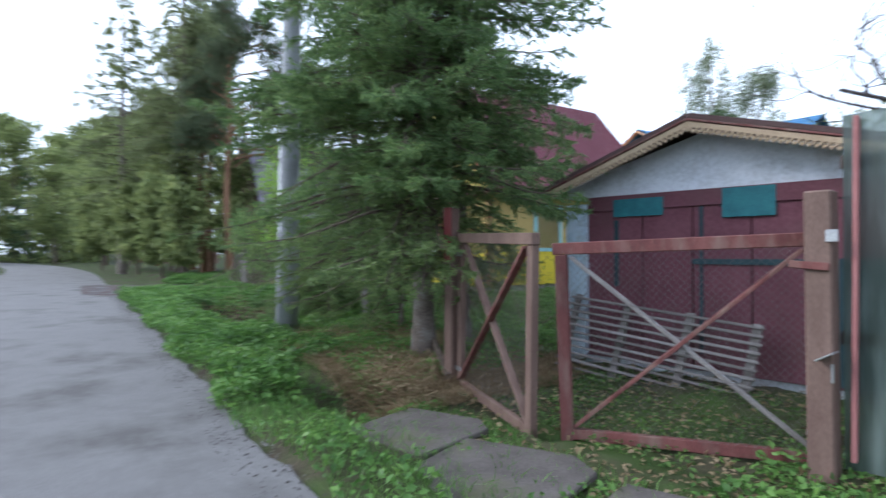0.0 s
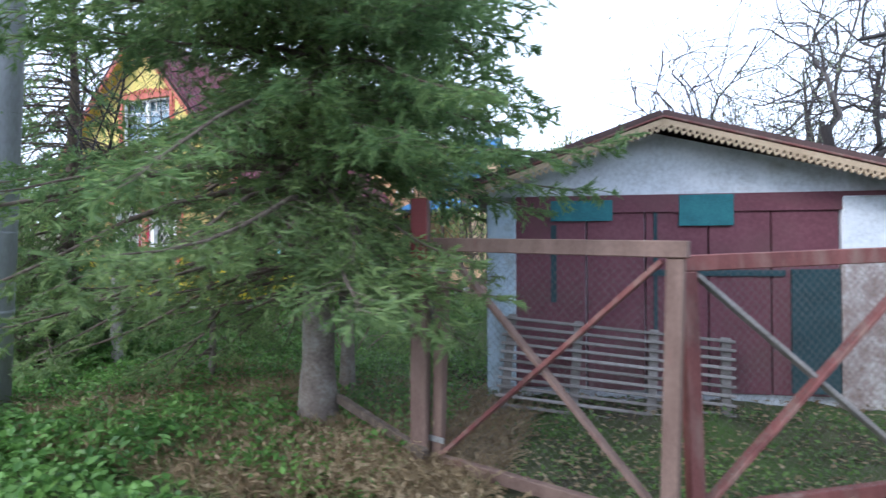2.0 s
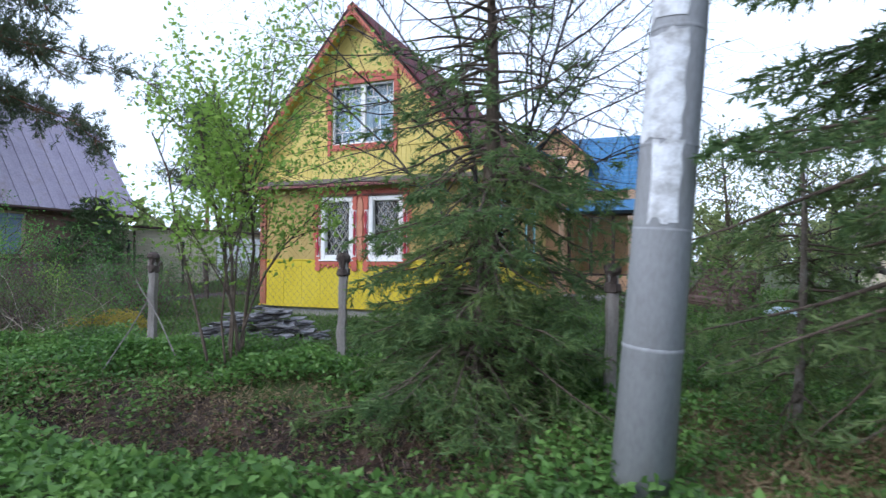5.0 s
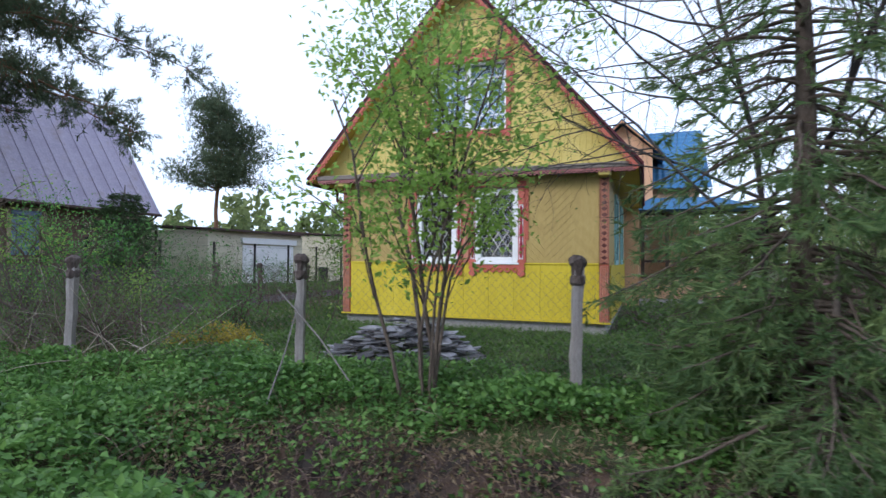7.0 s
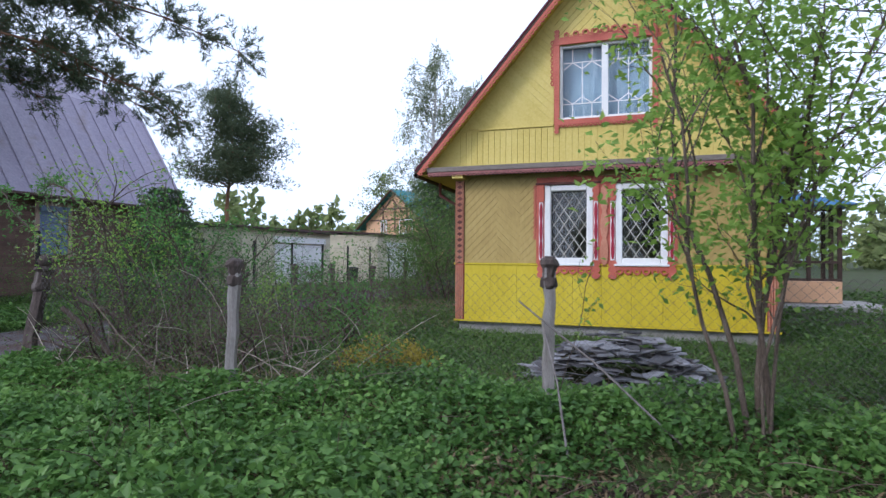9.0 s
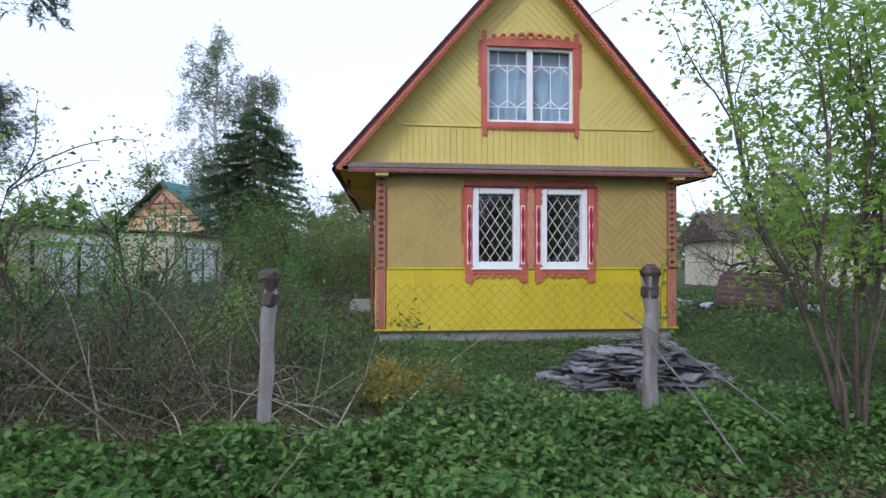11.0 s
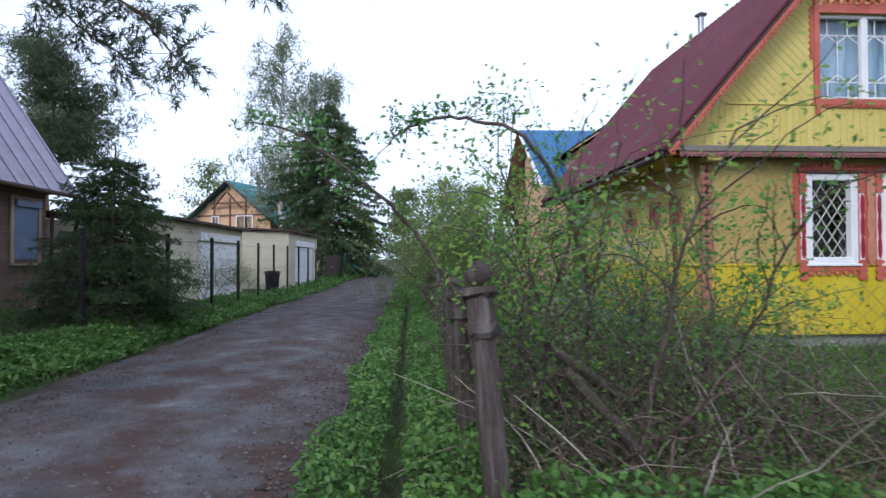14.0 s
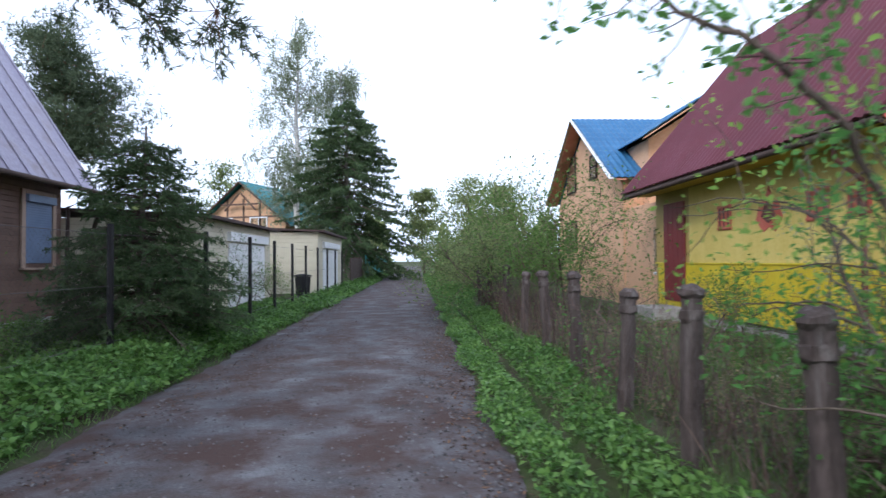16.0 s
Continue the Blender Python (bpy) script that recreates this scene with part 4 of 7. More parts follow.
# rainwater pipe on the west side
pipe = Tubes()
pipe.add([(-0.5, 0.55, 2.98), (-0.5, 0.55, 2.75), (-0.1, 0.62, 2.5), (-0.08, 0.62, 0.4)], [0.035] * 4, 8)
pipe.link("rainwater_pipe", REDWOOD, house)
gut = Tubes()
gut.add([(-0.66, yo0, 3.02), (-0.66, 3, 3.0), (-0.66, yo1, 2.98)], [0.05] * 3, 8)
gut.link("gutter", DARKBOARD, house, "dark half-round gutter")
flue = thing("flue", "grey metal flue pipe with a cap on the maroon roof", "chimney", pose(2.5, 4.6, 6.7))
part("pipe", lathe_bm([(0.07, -0.15), (0.07, 0.42), (0.075, 0.42), (0.075, 0.45)]), STEEL, flue)
part("cap", lathe_bm([(0.13, 0.5), (0.14, 0.52), (0.02, 0.6)]), STEEL, flue)
for k in range(3):
    c = math.cos(k * 2.1) * 0.065, math.sin(k * 2.1) * 0.065
    beam(flue, "strut", STEEL, (c[0], c[1], 0.44), (c[0], c[1], 0.52), 0.012, 0.012, bev=0)
# west side: lower cladding, carved plaques, maroon door and small window
for a in np.arange(0.16, 6.7, 0.6):
    box(house, "cladding_board", YELLOW, (-0.022, a, ZB), (0.0, min(a + 0.598, D - 0.05), ZW - 0.005), bev=0.003)
box(house, "moulding", YELLOW, (-0.04, 0.0, ZW - 0.004), (-0.001, D, ZW + 0.03), bev=0.008)
for a in np.arange(0.17, 5.2, 0.1):
    box(house, "plank", GABLE, (-0.014, a, ZW + 0.032), (0.0, a + 0.096, 2.99), bev=0)
for yy, zz, ww in ((3.9, 2.27, 0.46), (1.5, 2.27, 0.46), (0.75, 2.27, 0.4)):
    pl = part("plaque", box_bm((-0.03, yy - ww / 2, zz - ww / 2), (-0.016, yy + ww / 2, zz + ww / 2), 0.01), CORAL, house, "coral carved wall plaque")
    for k in range(-1, 2):
        box(pl, "bar", REDWOOD, (-0.045, yy + k * ww * 0.3 - 0.02, zz - ww * 0.45), (-0.031, yy + k * ww * 0.3 + 0.02, zz + ww * 0.45), bev=0.006)
    for k in (-1, 1):
        box(pl, "bar", CORAL, (-0.05, yy - ww * 0.48, zz + k * ww * 0.42 - 0.02), (-0.046 + 0.012, yy + ww * 0.48, zz + k * ww * 0.42 + 0.02), bev=0.004)
pl = part("plaque", slab_bm([(2.26, 2.15), (2.45, 1.94), (2.6, 2.02), (2.75, 1.94), (2.94, 2.15), (2.84, 2.42), (2.68, 2.5), (2.6, 2.68), (2.52, 2.5), (2.36, 2.42)], 0.016, "x", -0.03), CORAL, house, "coral heart-shaped carved plaque")
part("inlay", slab_bm([(2.42, 2.2), (2.6, 2.08), (2.78, 2.2), (2.7, 2.36), (2.6, 2.45), (2.5, 2.36)], 0.012, "x", -0.043), REDWOOD, pl)
door = part("door", box_bm((-0.05, 5.42, 0.6), (-0.016, 6.4, 2.75), 0.01), DOORMAROON, house, "closed maroon plank side door")
for k in range(4):
    box(door, "door_plank", DOORMAROON, (-0.062, 5.47 + k * 0.225, 0.65), (-0.051, 5.685 + k * 0.225, 2.7), bev=0.004)
box(house, "step", CONCRETE, (-0.8, 5.3, 0.15), (-0.06, 6.3, 0.5), "concrete door step", 0.015)
# east side windows with turquoise trim
for yy in (1.7, 4.2):
    ew = part("window", box_bm((W + 0.002, yy, 1.5), (W + 0.012, yy + 0.9, 2.7), 0), GLASS, house, "side window with pale turquoise trim")
    for lo, hi in (((W, yy - 0.12, 1.4), (W + 0.04, yy, 2.82)), ((W, yy + 0.9, 1.4), (W + 0.04, yy + 1.02, 2.82)), ((W, yy, 1.4), (W + 0.04, yy + 0.9, 1.5)), ((W, yy, 2.7), (W + 0.04, yy + 0.9, 2.82))):
        box(ew, "trim", TURQ, lo, hi, bev=0.006)
for a in np.arange(0.16, 6.7, 0.6):
    box(house, "cladding_board", YELLOW, (W, a, ZB), (W + 0.022, min(a + 0.598, D - 0.05), ZW - 0.005), bev=0.003)

# ---- peach house with the blue roof, behind ----
bh = thing("house", "peach rendered house with a blue metal roof behind the yellow cottage", "house")
part("wall", slab_bm([(10.2, 0.0), (17.6, 0.0), (17.6, 3.75), (13.9, 6.35), (10.2, 3.75)], 7.0, "x", 0.45), PEACH, bh)
for sgn in (-1, 1):
    e = Vector((0.0, 13.9 + sgn * 4.05, 3.92))
    r = Vector((0.0, 13.9, 6.62))
    if sgn < 0:
        corrugated(bh, "roof", BLUEROOF, e, (1, 0, 0), r - e, 7.8, (r - e).length, 0.2, 0.015, "blue metal tile roof", rows=12)
    else:
        corrugated(bh, "roof", BLUEROOF, e + Vector((7.8, 0, 0)), (-1, 0, 0), r - e, 7.8, (r - e).length, 0.2, 0.015, "blue metal tile roof", rows=12)
    beam(bh, "verge_board", WHITE if sgn < 0 else CREAMWOOD, e + Vector((-0.01, 0, -0.06)), r + Vector((-0.01, 0, -0.06)), 0.03, 0.16, up=(1, 0, 0))
    part("soffit", slab_bm([(e.y, e.z - 0.07), (r.y, r.z - 0.07), (r.y, r.z - 0.1), (e.y, e.z - 0.1)], 0.44, "x", 0.005), PINK, bh, "pale reddish boarded verge soffit")
for yy, z0, z1, ww in ((15.05, 4.16, 5.43, 1.05), (12.55, 4.35, 5.07, 0.6), (15.0, 1.9, 2.94, 1.4)):
    w = part("window", box_bm((0.40, yy, z0), (0.448, yy + ww, z1), 0.004), GLASS, bh, "brown framed window")
    for lo, hi in (((0.39, yy - 0.07, z0 - 0.07), (0.447, yy, z1 + 0.07)), ((0.39, yy + ww, z0 - 0.07), (0.447, yy + ww + 0.07, z1 + 0.07)), ((0.39, yy, z1), (0.447, yy + ww, z1 + 0.07)),
                   ((0.39, yy, z0 - 0.07), (0.447, yy + ww, z0)), ((0.395, yy, (z0 + z1) / 2 - 0.02), (0.446, yy + ww, (z0 + z1) / 2 + 0.02))):
        box(w, "window_frame", DARKBOARD, lo, hi, bev=0.004)
# cross gable with a window, to the south
part("dormer_wall", slab_bm([(4.1, 3.0), (6.0, 3.0), (6.0, 5.2), (5.05, 6.05), (4.1, 5.2)], 3.0, "y", 9.7), PEACH, bh)
for sgn in (-1, 1):
    e, r = Vector((5.05 + sgn * 1.3, 9.35, 4.98)), Vector((5.05, 9.35, 6.2))
    if sgn < 0:
        corrugated(bh, "dormer_roof", BLUEROOF, e + Vector((0, 4.2, 0)), (0, -1, 0), r - e, 4.2, (r - e).length, 0.2, 0.012)
    else:
        corrugated(bh, "dormer_roof", BLUEROOF, e, (0, 1, 0), r - e, 4.2, (r - e).length, 0.2, 0.012)
    beam(bh, "verge_board", PEACH, e + Vector((0, 0, -0.08)), r + Vector((0, 0, -0.08)), 0.03, 0.16, up=(0, 1, 0))
w = part("window", box_bm((4.75, 9.66, 3.9), (5.35, 9.695, 5.1), 0.004), GLASS, bh, "dormer window in white frame")
for lo, hi in (((4.69, 9.64, 3.84), (4.75, 9.698, 5.16)), ((5.35, 9.64, 3.84), (5.41, 9.698, 5.16)), ((4.751, 9.64, 5.1), (5.349, 9.698, 5.16)), ((4.751, 9.64, 3.84), (5.349, 9.698, 3.9))):
    box(w, "window_frame", WHITE, lo, hi, bev=0.004)
# second gable roof west of the dormer
part("gable_wall", slab_bm([(1.05, 3.0), (4.0, 3.0), (4.0, 5.3), (2.9, 6.15), (1.05, 5.0)], 2.6, "y", 9.75), PEACH, bh)
for sgn in (-1, 1):
    e, r = Vector((2.9 + sgn * 2.15, 9.35, 5.02)), Vector((2.9, 9.35, 6.4))
    if sgn < 0:
        corrugated(bh, "gable_roof", BLUEROOF, e + Vector((0, 4.2, 0)), (0, -1, 0), r - e, 4.2, (r - e).length, 0.2, 0.012, "blue metal gable roof", rows=6)
    else:
        corrugated(bh, "gable_roof", BLUEROOF, e, (0, 1, 0), r - e, 4.2, (r - e).length, 0.2, 0.012, "blue metal gable roof", rows=6)
    beam(bh, "verge_board", PEACH, e + Vector((0, 0, -0.09)), r + Vector((0, 0, -0.09)), 0.03, 0.18, up=(0, 1, 0))
# annexe between the two houses
box(bh, "annexe", PEACH, (0.5, 6.95, 0.0), (5.6, 10.2, 3.0), "peach annexe between the houses", 0.01)
box(bh, "annexe_window", GLASS, (0.46, 7.5, 1.2), (0.49, 8.1, 2.3), bev=0)
box(bh, "annexe_trim", WHITE, (0.47, 7.42, 1.12), (0.485, 8.18, 1.19), bev=0)
# glazed veranda
box(bh, "veranda_base", PEACH, (5.65, 8.3, 0.35), (8.6, 10.15, 0.95), "low peach veranda wall", 0.01)
box(bh, "deck", CONCRETE, (5.3, 7.3, 0.1), (9.6, 10.1, 0.33), "pale concrete terrace slab", 0.02)
for xx in (5.7, 6.4, 7.1, 7.8, 8.55):
    box(bh, "veranda_post", DARKBOARD, (xx - 0.05, 8.3, 0.95), (xx + 0.05, 8.4, 3.0), bev=0.005)
for yy in (9.0, 9.7):
    box(bh, "veranda_post", DARKBOARD, (8.5, yy, 0.95), (8.6, yy + 0.1, 3.0), bev=0.005)
for zz in (0.96, 1.45, 2.9):
    box(bh, "veranda_rail", DARKBOARD, (5.65, 8.32, zz), (8.6, 8.38, zz + 0.07), bev=0.004)
g = box(bh, "veranda_glass", GLASS, (5.7, 8.345, 1.0), (8.5, 8.352, 2.95), bev=0)
g.visible_shadow = False
bm = bmesh.new()
pts = [bm.verts.new(p) for p in ((5.4, 7.95, 3.05), (9.0, 7.95, 3.05), (9.0, 10.2, 3.05), (5.4, 10.2, 3.05), (5.9, 10.2, 3.6), (7.8, 10.2, 3.6), (5.9, 9.0, 3.5), (7.8, 9.0, 3.5))]
for ids in ((0, 1, 7, 6), (1, 2, 5, 7), (3, 0, 6, 4), (6, 7, 5, 4), (0, 3, 2, 1), (2, 3, 4, 5)):
    bm.faces.new([pts[i] for i in ids])
part("veranda_roof", bm, BLUEROOF, bh, "low blue metal veranda roof")

# ---- shed behind the gate ----
SH = pose(12.42, -4.46, -0.06, 0, 0, 11.2)
shed = thing("shed", "low whitewashed shed with maroon boards and a lace-edged roof", "shed", SH)
SW_, SHH, SAZ, SDEP, SAX = 3.95, 2.12, 2.72, 4.0, 1.7
box(shed, "wall", PLASTER, (0.28, 0.12, 0.0), (SW_ - 0.25, SDEP, SHH), "whitewashed block wall", 0.0)
part("gable", slab_bm([(0.0, SHH - 0.02), (SW_, SHH - 0.02), (SW_, SHH + 0.06), (SAX, SAZ), (0.0, SHH + 0.14)], SDEP - 0.1, "y", 0.06), PLASTER, shed, "rough whitewashed gable")
box(shed, "pilaster", PALEBLUE, (0.0, 0.0, 0.0), (0.30, 0.3, SHH - 0.1), "pale blue whitewashed brick pier", 0.012)
box(shed, "pilaster", OLDPIER, (SW_ - 0.55, 0.02, 0.0), (SW_ - 0.12, 0.3, SHH - 0.62), "brick pier with worn-off whitewash", 0.02)
box(shed, "pilaster", PLASTER, (SW_ - 0.55, 0.016, SHH - 0.62), (SW_ - 0.12, 0.3, SHH - 0.06), "whitewashed top of the brick pier", 0.02)
for x0, x1 in ((0.302, 1.02), (1.03, 1.6), (1.61, 2.2), (2.21, 2.78), (2.79, SW_ - 0.56)):
    box(shed, "front_board", SHEDRED, (x0, 0.055, 0.12), (x1 - 0.006, 0.118, SHH - 0.03), "dull maroon board", 0.004)
box(shed, "top_board", SHEDRED, (0.302, 0.03, SHH - 0.2), (SW_ - 0.12, 0.053, SHH - 0.02), bev=0.004)
box(shed, "teal_patch", TEAL, (0.66, 0.026, 1.84), (1.28, 0.0295, 2.05), "teal painted patch", 0)
box(shed, "teal_patch", TEAL, (1.92, 0.02, 1.78), (2.43, 0.0295, 2.09), "teal painted hatch", 0.004)
box(shed, "teal_patch", DARKTEAL, (0.66, 0.046, 1.0), (0.72, 0.0535, 1.8), bev=0)
box(shed, "dark_seam", DARKTEAL, (1.68, 0.04, 0.3), (1.715, 0.053, 2.0), bev=0)
box(shed, "dark_door", DARKTEAL, (2.95, 0.02, 0.15), (3.38, 0.052, 1.35), "dark teal low door", 0.004)
box(shed, "dark_rail", DARKTEAL, (1.6, 0.035, 1.28), (2.9, 0.053, 1.34), bev=0)
for sgn in (-1, 1):
    e = Vector((-0.25 if sgn < 0 else 4.17, -0.32, SHH + 0.02))
    r = Vector((SAX, -0.32, SAZ + 0.1))
    nrm = Vector((sgn * (r.z - e.z), 0, abs(e.x - r.x))).normalized()
    bm = bmesh.new()
    q = [e, r, r + Vector((0, 4.5, 0)), e + Vector((0, 4.5, 0))]
    f = [bm.verts.new(p + nrm * 0.05) for p in q]
    g = [bm.verts.new(p) for p in q]
    bm.faces.new(f), bm.faces.new(g[::-1])
    for i in range(4):
        bm.faces.new((f[(i + 1) % 4], f[i], g[i], g[(i + 1) % 4]))
    part("roof", bm, ROOFFELT, shed, "worn brown felt roof slope")
    beam(shed, "verge_strip", REDWOOD, e + Vector((0, -0.012, -0.02)), r + Vector((0, -0.012, -0.02)), 0.02, 0.05, up=(0, 1, 0))
    lace(shed, CREAMWOOD, e + Vector((0, -0.02, -0.04)) , r + Vector((0, -0.02, -0.04)), 0.115, 0.02, 0.06, label="cream scalloped lace board", hang=-nrm)
# slatted rack leaning on the shed
rack = thing("slatted_rack", "grey weathered slatted wooden rack leaning on the shed", "pallet", pose(12.6, -4.9, -0.2, -17, 5.5, 11.2))
for k in range(13):
    beam(rack, "slat", PALLET, (0.0, 0, 0.03 + k * 0.085), (2.2, 0, 0.04 + k * 0.085), 0.026, 0.03)
for xx in (0.04, 0.7, 1.42, 2.08):
    box(rack, "upright", PALLET, (xx, 0.022, 0.02), (xx + 0.09, 0.06, 1.1), bev=0.004)


# ---- gate and fence by the road ----
def chain_link(parent, a, b, z0, z1, cell=0.055, wire=0.0013, name="wire_mesh", label=""):
    """Woven diamond wire between two uprights."""
    a, b = Vector(a), Vector(b)
    d = b - a
    L, u = d.length, d.normalized()
    nx, nz = max(2, int(L / cell)), max(2, int(2 * (z1 - z0) / cell))
    t = Tubes()
    for i in range(nx + 1):
        for sgn in (1, -1):
            pts = []
            for k in range(nz + 1):
                x = (i + 0.5 * (1 + sgn * (1 if k % 2 else -1)) * 0.5) * cell
                pts.append((*(a + u * min(x, L)).xy, z0 + (z1 - z0) * k / nz))
            if sgn > 0 or i > 0:
                pts2 = pts if sgn > 0 else [(*(a + u * max(0, min((i - 0.5 * (1 if k % 2 else 0)) * cell, L))).xy, z0 + (z1 - z0) * k / nz) for k in range(nz + 1)]
                t.add(pts2, [wire] * len(pts2), 3)
    return t.link(name, WIRE, parent, label)


def gate_leaf(label, m, w, h, mats, diag):
    g = thing("gate_leaf", label, "gate", m, group="gate leaves")
    top, stile, brace = mats
    box(g, "top_rail", top, (-0.02, -0.05, h - 0.1), (w + 0.02, 0.03, h), bev=0.006)
    box(g, "bottom_rail", top, (0.0, -0.03, 0.06), (w, 0.03, 0.15), bev=0.006)
    box(g, "stile", stile, (0.0, -0.035, 0.05), (0.09, 0.035, h - 0.101), bev=0.006)
    box(g, "stile", stile, (w - 0.1, -0.035, 0.03), (w, 0.035, h - 0.101), bev=0.006)
    beam(g, "brace", brace[0], (0.1, 0.01, h - 0.12), (w - 0.12, 0.01, 0.17), 0.03, 0.075, up=(0, 1, 0))
    beam(g, "brace", brace[1], (0.1, -0.025, 0.17), (w - 0.12, -0.025, h - 0.12), 0.03, 0.07, up=(0, 1, 0))
    chain_link(g, (0.09, 0.036, 0), (w - 0.1, 0.036, 0), 0.15, h - 0.1, cell=0.06, wire=0.0016)
    for zz in (0.25, h - 0.25):
        box(g, "hinge", STEEL, (-0.05, -0.045, zz), (0.12, -0.036, zz + 0.04), bev=0)
    return g


gate_leaf("weathered red-brown wooden gate leaf with wire mesh, ajar", pose(12.5, -6.2, -0.2, 0, 1.7, -14.5), 1.74, 1.76, (BROWNWOOD, BROWNWOOD, (BROWNWOOD, REDWOOD)), 1)
gate_leaf("faded red wooden gate leaf with wire mesh and crossed braces", pose(15.86, -5.42, -0.2, 0, 2.0, 180 + 31.0), 1.87, 1.69, (REDWOOD, REDWOOD, (REDWOOD, PALLET)), -1)


def timber_post(label, x, y, h, w, mat, lean=0.0):
    p = thing("gate_post", label, "post", pose(x, y, -0.35, 0, lean, 8), group="gate posts")
    box(p, "post", mat, (-w / 2, -w / 2, 0), (w / 2, w / 2, h + 0.3), bev=0.012)
    return p


gp = timber_post("bright red patched timber gate post", 12.42, -6.25, 1.9, 0.13, BROWNWOOD)
box(gp, "red_strip", DOORMAROON, (-0.05, -0.085, 1.6), (0.07, -0.067, 2.2), "bright red painted strip", 0.004)
gp2 = timber_post("thick red-brown timber gate post with a steel latch", 15.94, -5.68, 1.8, 0.16, BROWNWOOD, -0.5)
beam(gp2, "strap", REDWOOD, (-0.16, -0.1, 1.62), (0.07, -0.1, 1.6), 0.02, 0.05, bev=0.004)
beam(gp2, "latch", STEEL, (0.0, -0.1, 1.0), (0.1, -0.115, 1.06), 0.012, 0.11, "bent grey steel latch plate", up=(0, 1, 0))
box(gp2, "hook", STEEL, (0.07, -0.105, 0.86), (0.085, -0.09, 0.98), "bent steel hook", 0.004)
box(gp2, "bolt_plate", STEEL, (0.05, -0.105, 1.76), (0.12, -0.088, 1.84), bev=0.004)
# short mesh fence from the gate to the spruce
mf = thing("mesh_fence", "rusty wire mesh fence sagging beside the gate", "fence")
chain_link(mf, (11.5, -5.75, 0), (12.45, -6.22, 0), 0.0, 1.0, label="dull wire mesh")
beam(mf, "rail", POSTWOOD, (11.4, -5.7, 1.03), (12.5, -6.2, 1.0), 0.04, 0.09)
beam(mf, "rail", BARK, (11.5, -5.9, 0.2), (12.5, -6.35, -0.02), 0.06, 0.07)
# translucent sheet fence
pf = thing("sheet_fence", "dirty translucent sheet fence with pink wooden battens", "fence", pose(16.0, -5.6, -0.12, 0, 0, 11))
vs, fs = [], []
for i in range(121):
    for zz in (0.05, 2.36):
        vs.append((0.02 + i * 0.04, 0.008 * math.sin(i * 0.9), zz + 0.012 * math.sin(i * 0.21)))
for i in range(120):
    fs.append((2 * i, 2 * i + 2, 2 * i + 3, 2 * i + 1))
link_mesh("sheet", vs, fs, MILKY, pf, "streaky green-grey translucent sheet")
for k in range(8):
    beam(pf, "batten", BATTEN, (0.08 + k * 0.63, -0.03, 0.12), (0.1 + k * 0.63, -0.03, 2.34), 0.065, 0.03)
for zz in (0.9, 2.06):
    beam(pf, "rail", DARKBOARD, (0.0, 0.05, zz), (4.8, 0.05, zz), 0.05, 0.09)
for k in range(3):
    box(pf, "fence_post", DARKBOARD, (0.42 + k * 1.9, 0.09, 0.0), (0.5 + k * 1.9, 0.17, 2.2), bev=0.005)
# concrete slabs in front of the gate
for px, py, sx_, sy_, rz in ((13.6, -7.38, 1.0, 0.95, 20), (14.72, -7.45, 1.15, 1.1, 24), (15.9, -7.2, 1.0, 1.0, 18)):
    s = thing("paving_slab", "cracked grey concrete slab sunk in the grass", "slab", pose(px, py, float(gz(px, py)) + 0.03, 1.0, -1, rz), group="slabs before the gate")
    bm = slab_bm([(-sx_ / 2, -sy_ / 2), (sx_ * 0.42, -sy_ * 0.52), (sx_ / 2, sy_ * 0.3), (sx_ * 0.3, sy_ / 2), (-sx_ * 0.46, sy_ * 0.46)], 0.05, "z", -0.02, 0.01)
    part("slab", bm, MOSSY, s)

# ---- power pole ----
pole = thing("utility_pole", "leaning round grey concrete utility pole with torn paper notices", "pole", pose(8.45, -6.87, -0.25, 0.5, 4.4, 0))
part("shaft", lathe_bm([(0.185, 0.0), (0.165, 2.5), (0.135, 5.5), (0.105, 9.5)], 28), POLE, pole, smooth=True)
for a0, a1, z0, z1 in ((3.5, 5.1, 2.42, 3.05), (3.4, 5.0, 3.12, 3.65), (4.2, 5.2, 1.95, 2.4), (3.6, 4.9, 3.75, 4.3)):
    bm = bmesh.new()
    cols, rows_ = 8, 6
    rr = random.Random(int(z0 * 100))
    grid = [[None] * (rows_ + 1) for _ in range(cols + 1)]
    for i in range(cols + 1):
        for j in range(rows_ + 1):
            edge = 0.03 if i in (0, cols) or j in (0, rows_) else 0
            ang = a0 + (a1 - a0) * i / cols + rr.uniform(-edge, edge) * 2
            zz = z0 + (z1 - z0) * j / rows_ + rr.uniform(-edge, edge)
            r = 0.185 - 0.0082 * zz + 0.004 + rr.uniform(0, 0.002)
            grid[i][j] = bm.verts.new((r * math.cos(ang), r * math.sin(ang), zz))
    for i in range(cols):
        for j in range(rows_):
            bm.faces.new((grid[i][j], grid[i + 1][j], grid[i + 1][j + 1], grid[i][j + 1]))
    pp = part("notice", bm, PAPER, pole, "torn white paper notice")
for k, zz in enumerate((1.2, 1.9, 2.4, 3.08, 3.7)):
    part("band", lathe_bm([(0.187 - 0.0082 * zz, zz - 0.012), (0.189 - 0.0082 * zz, zz), (0.187 - 0.0082 * zz, zz + 0.012)], 24), POLE, pole)


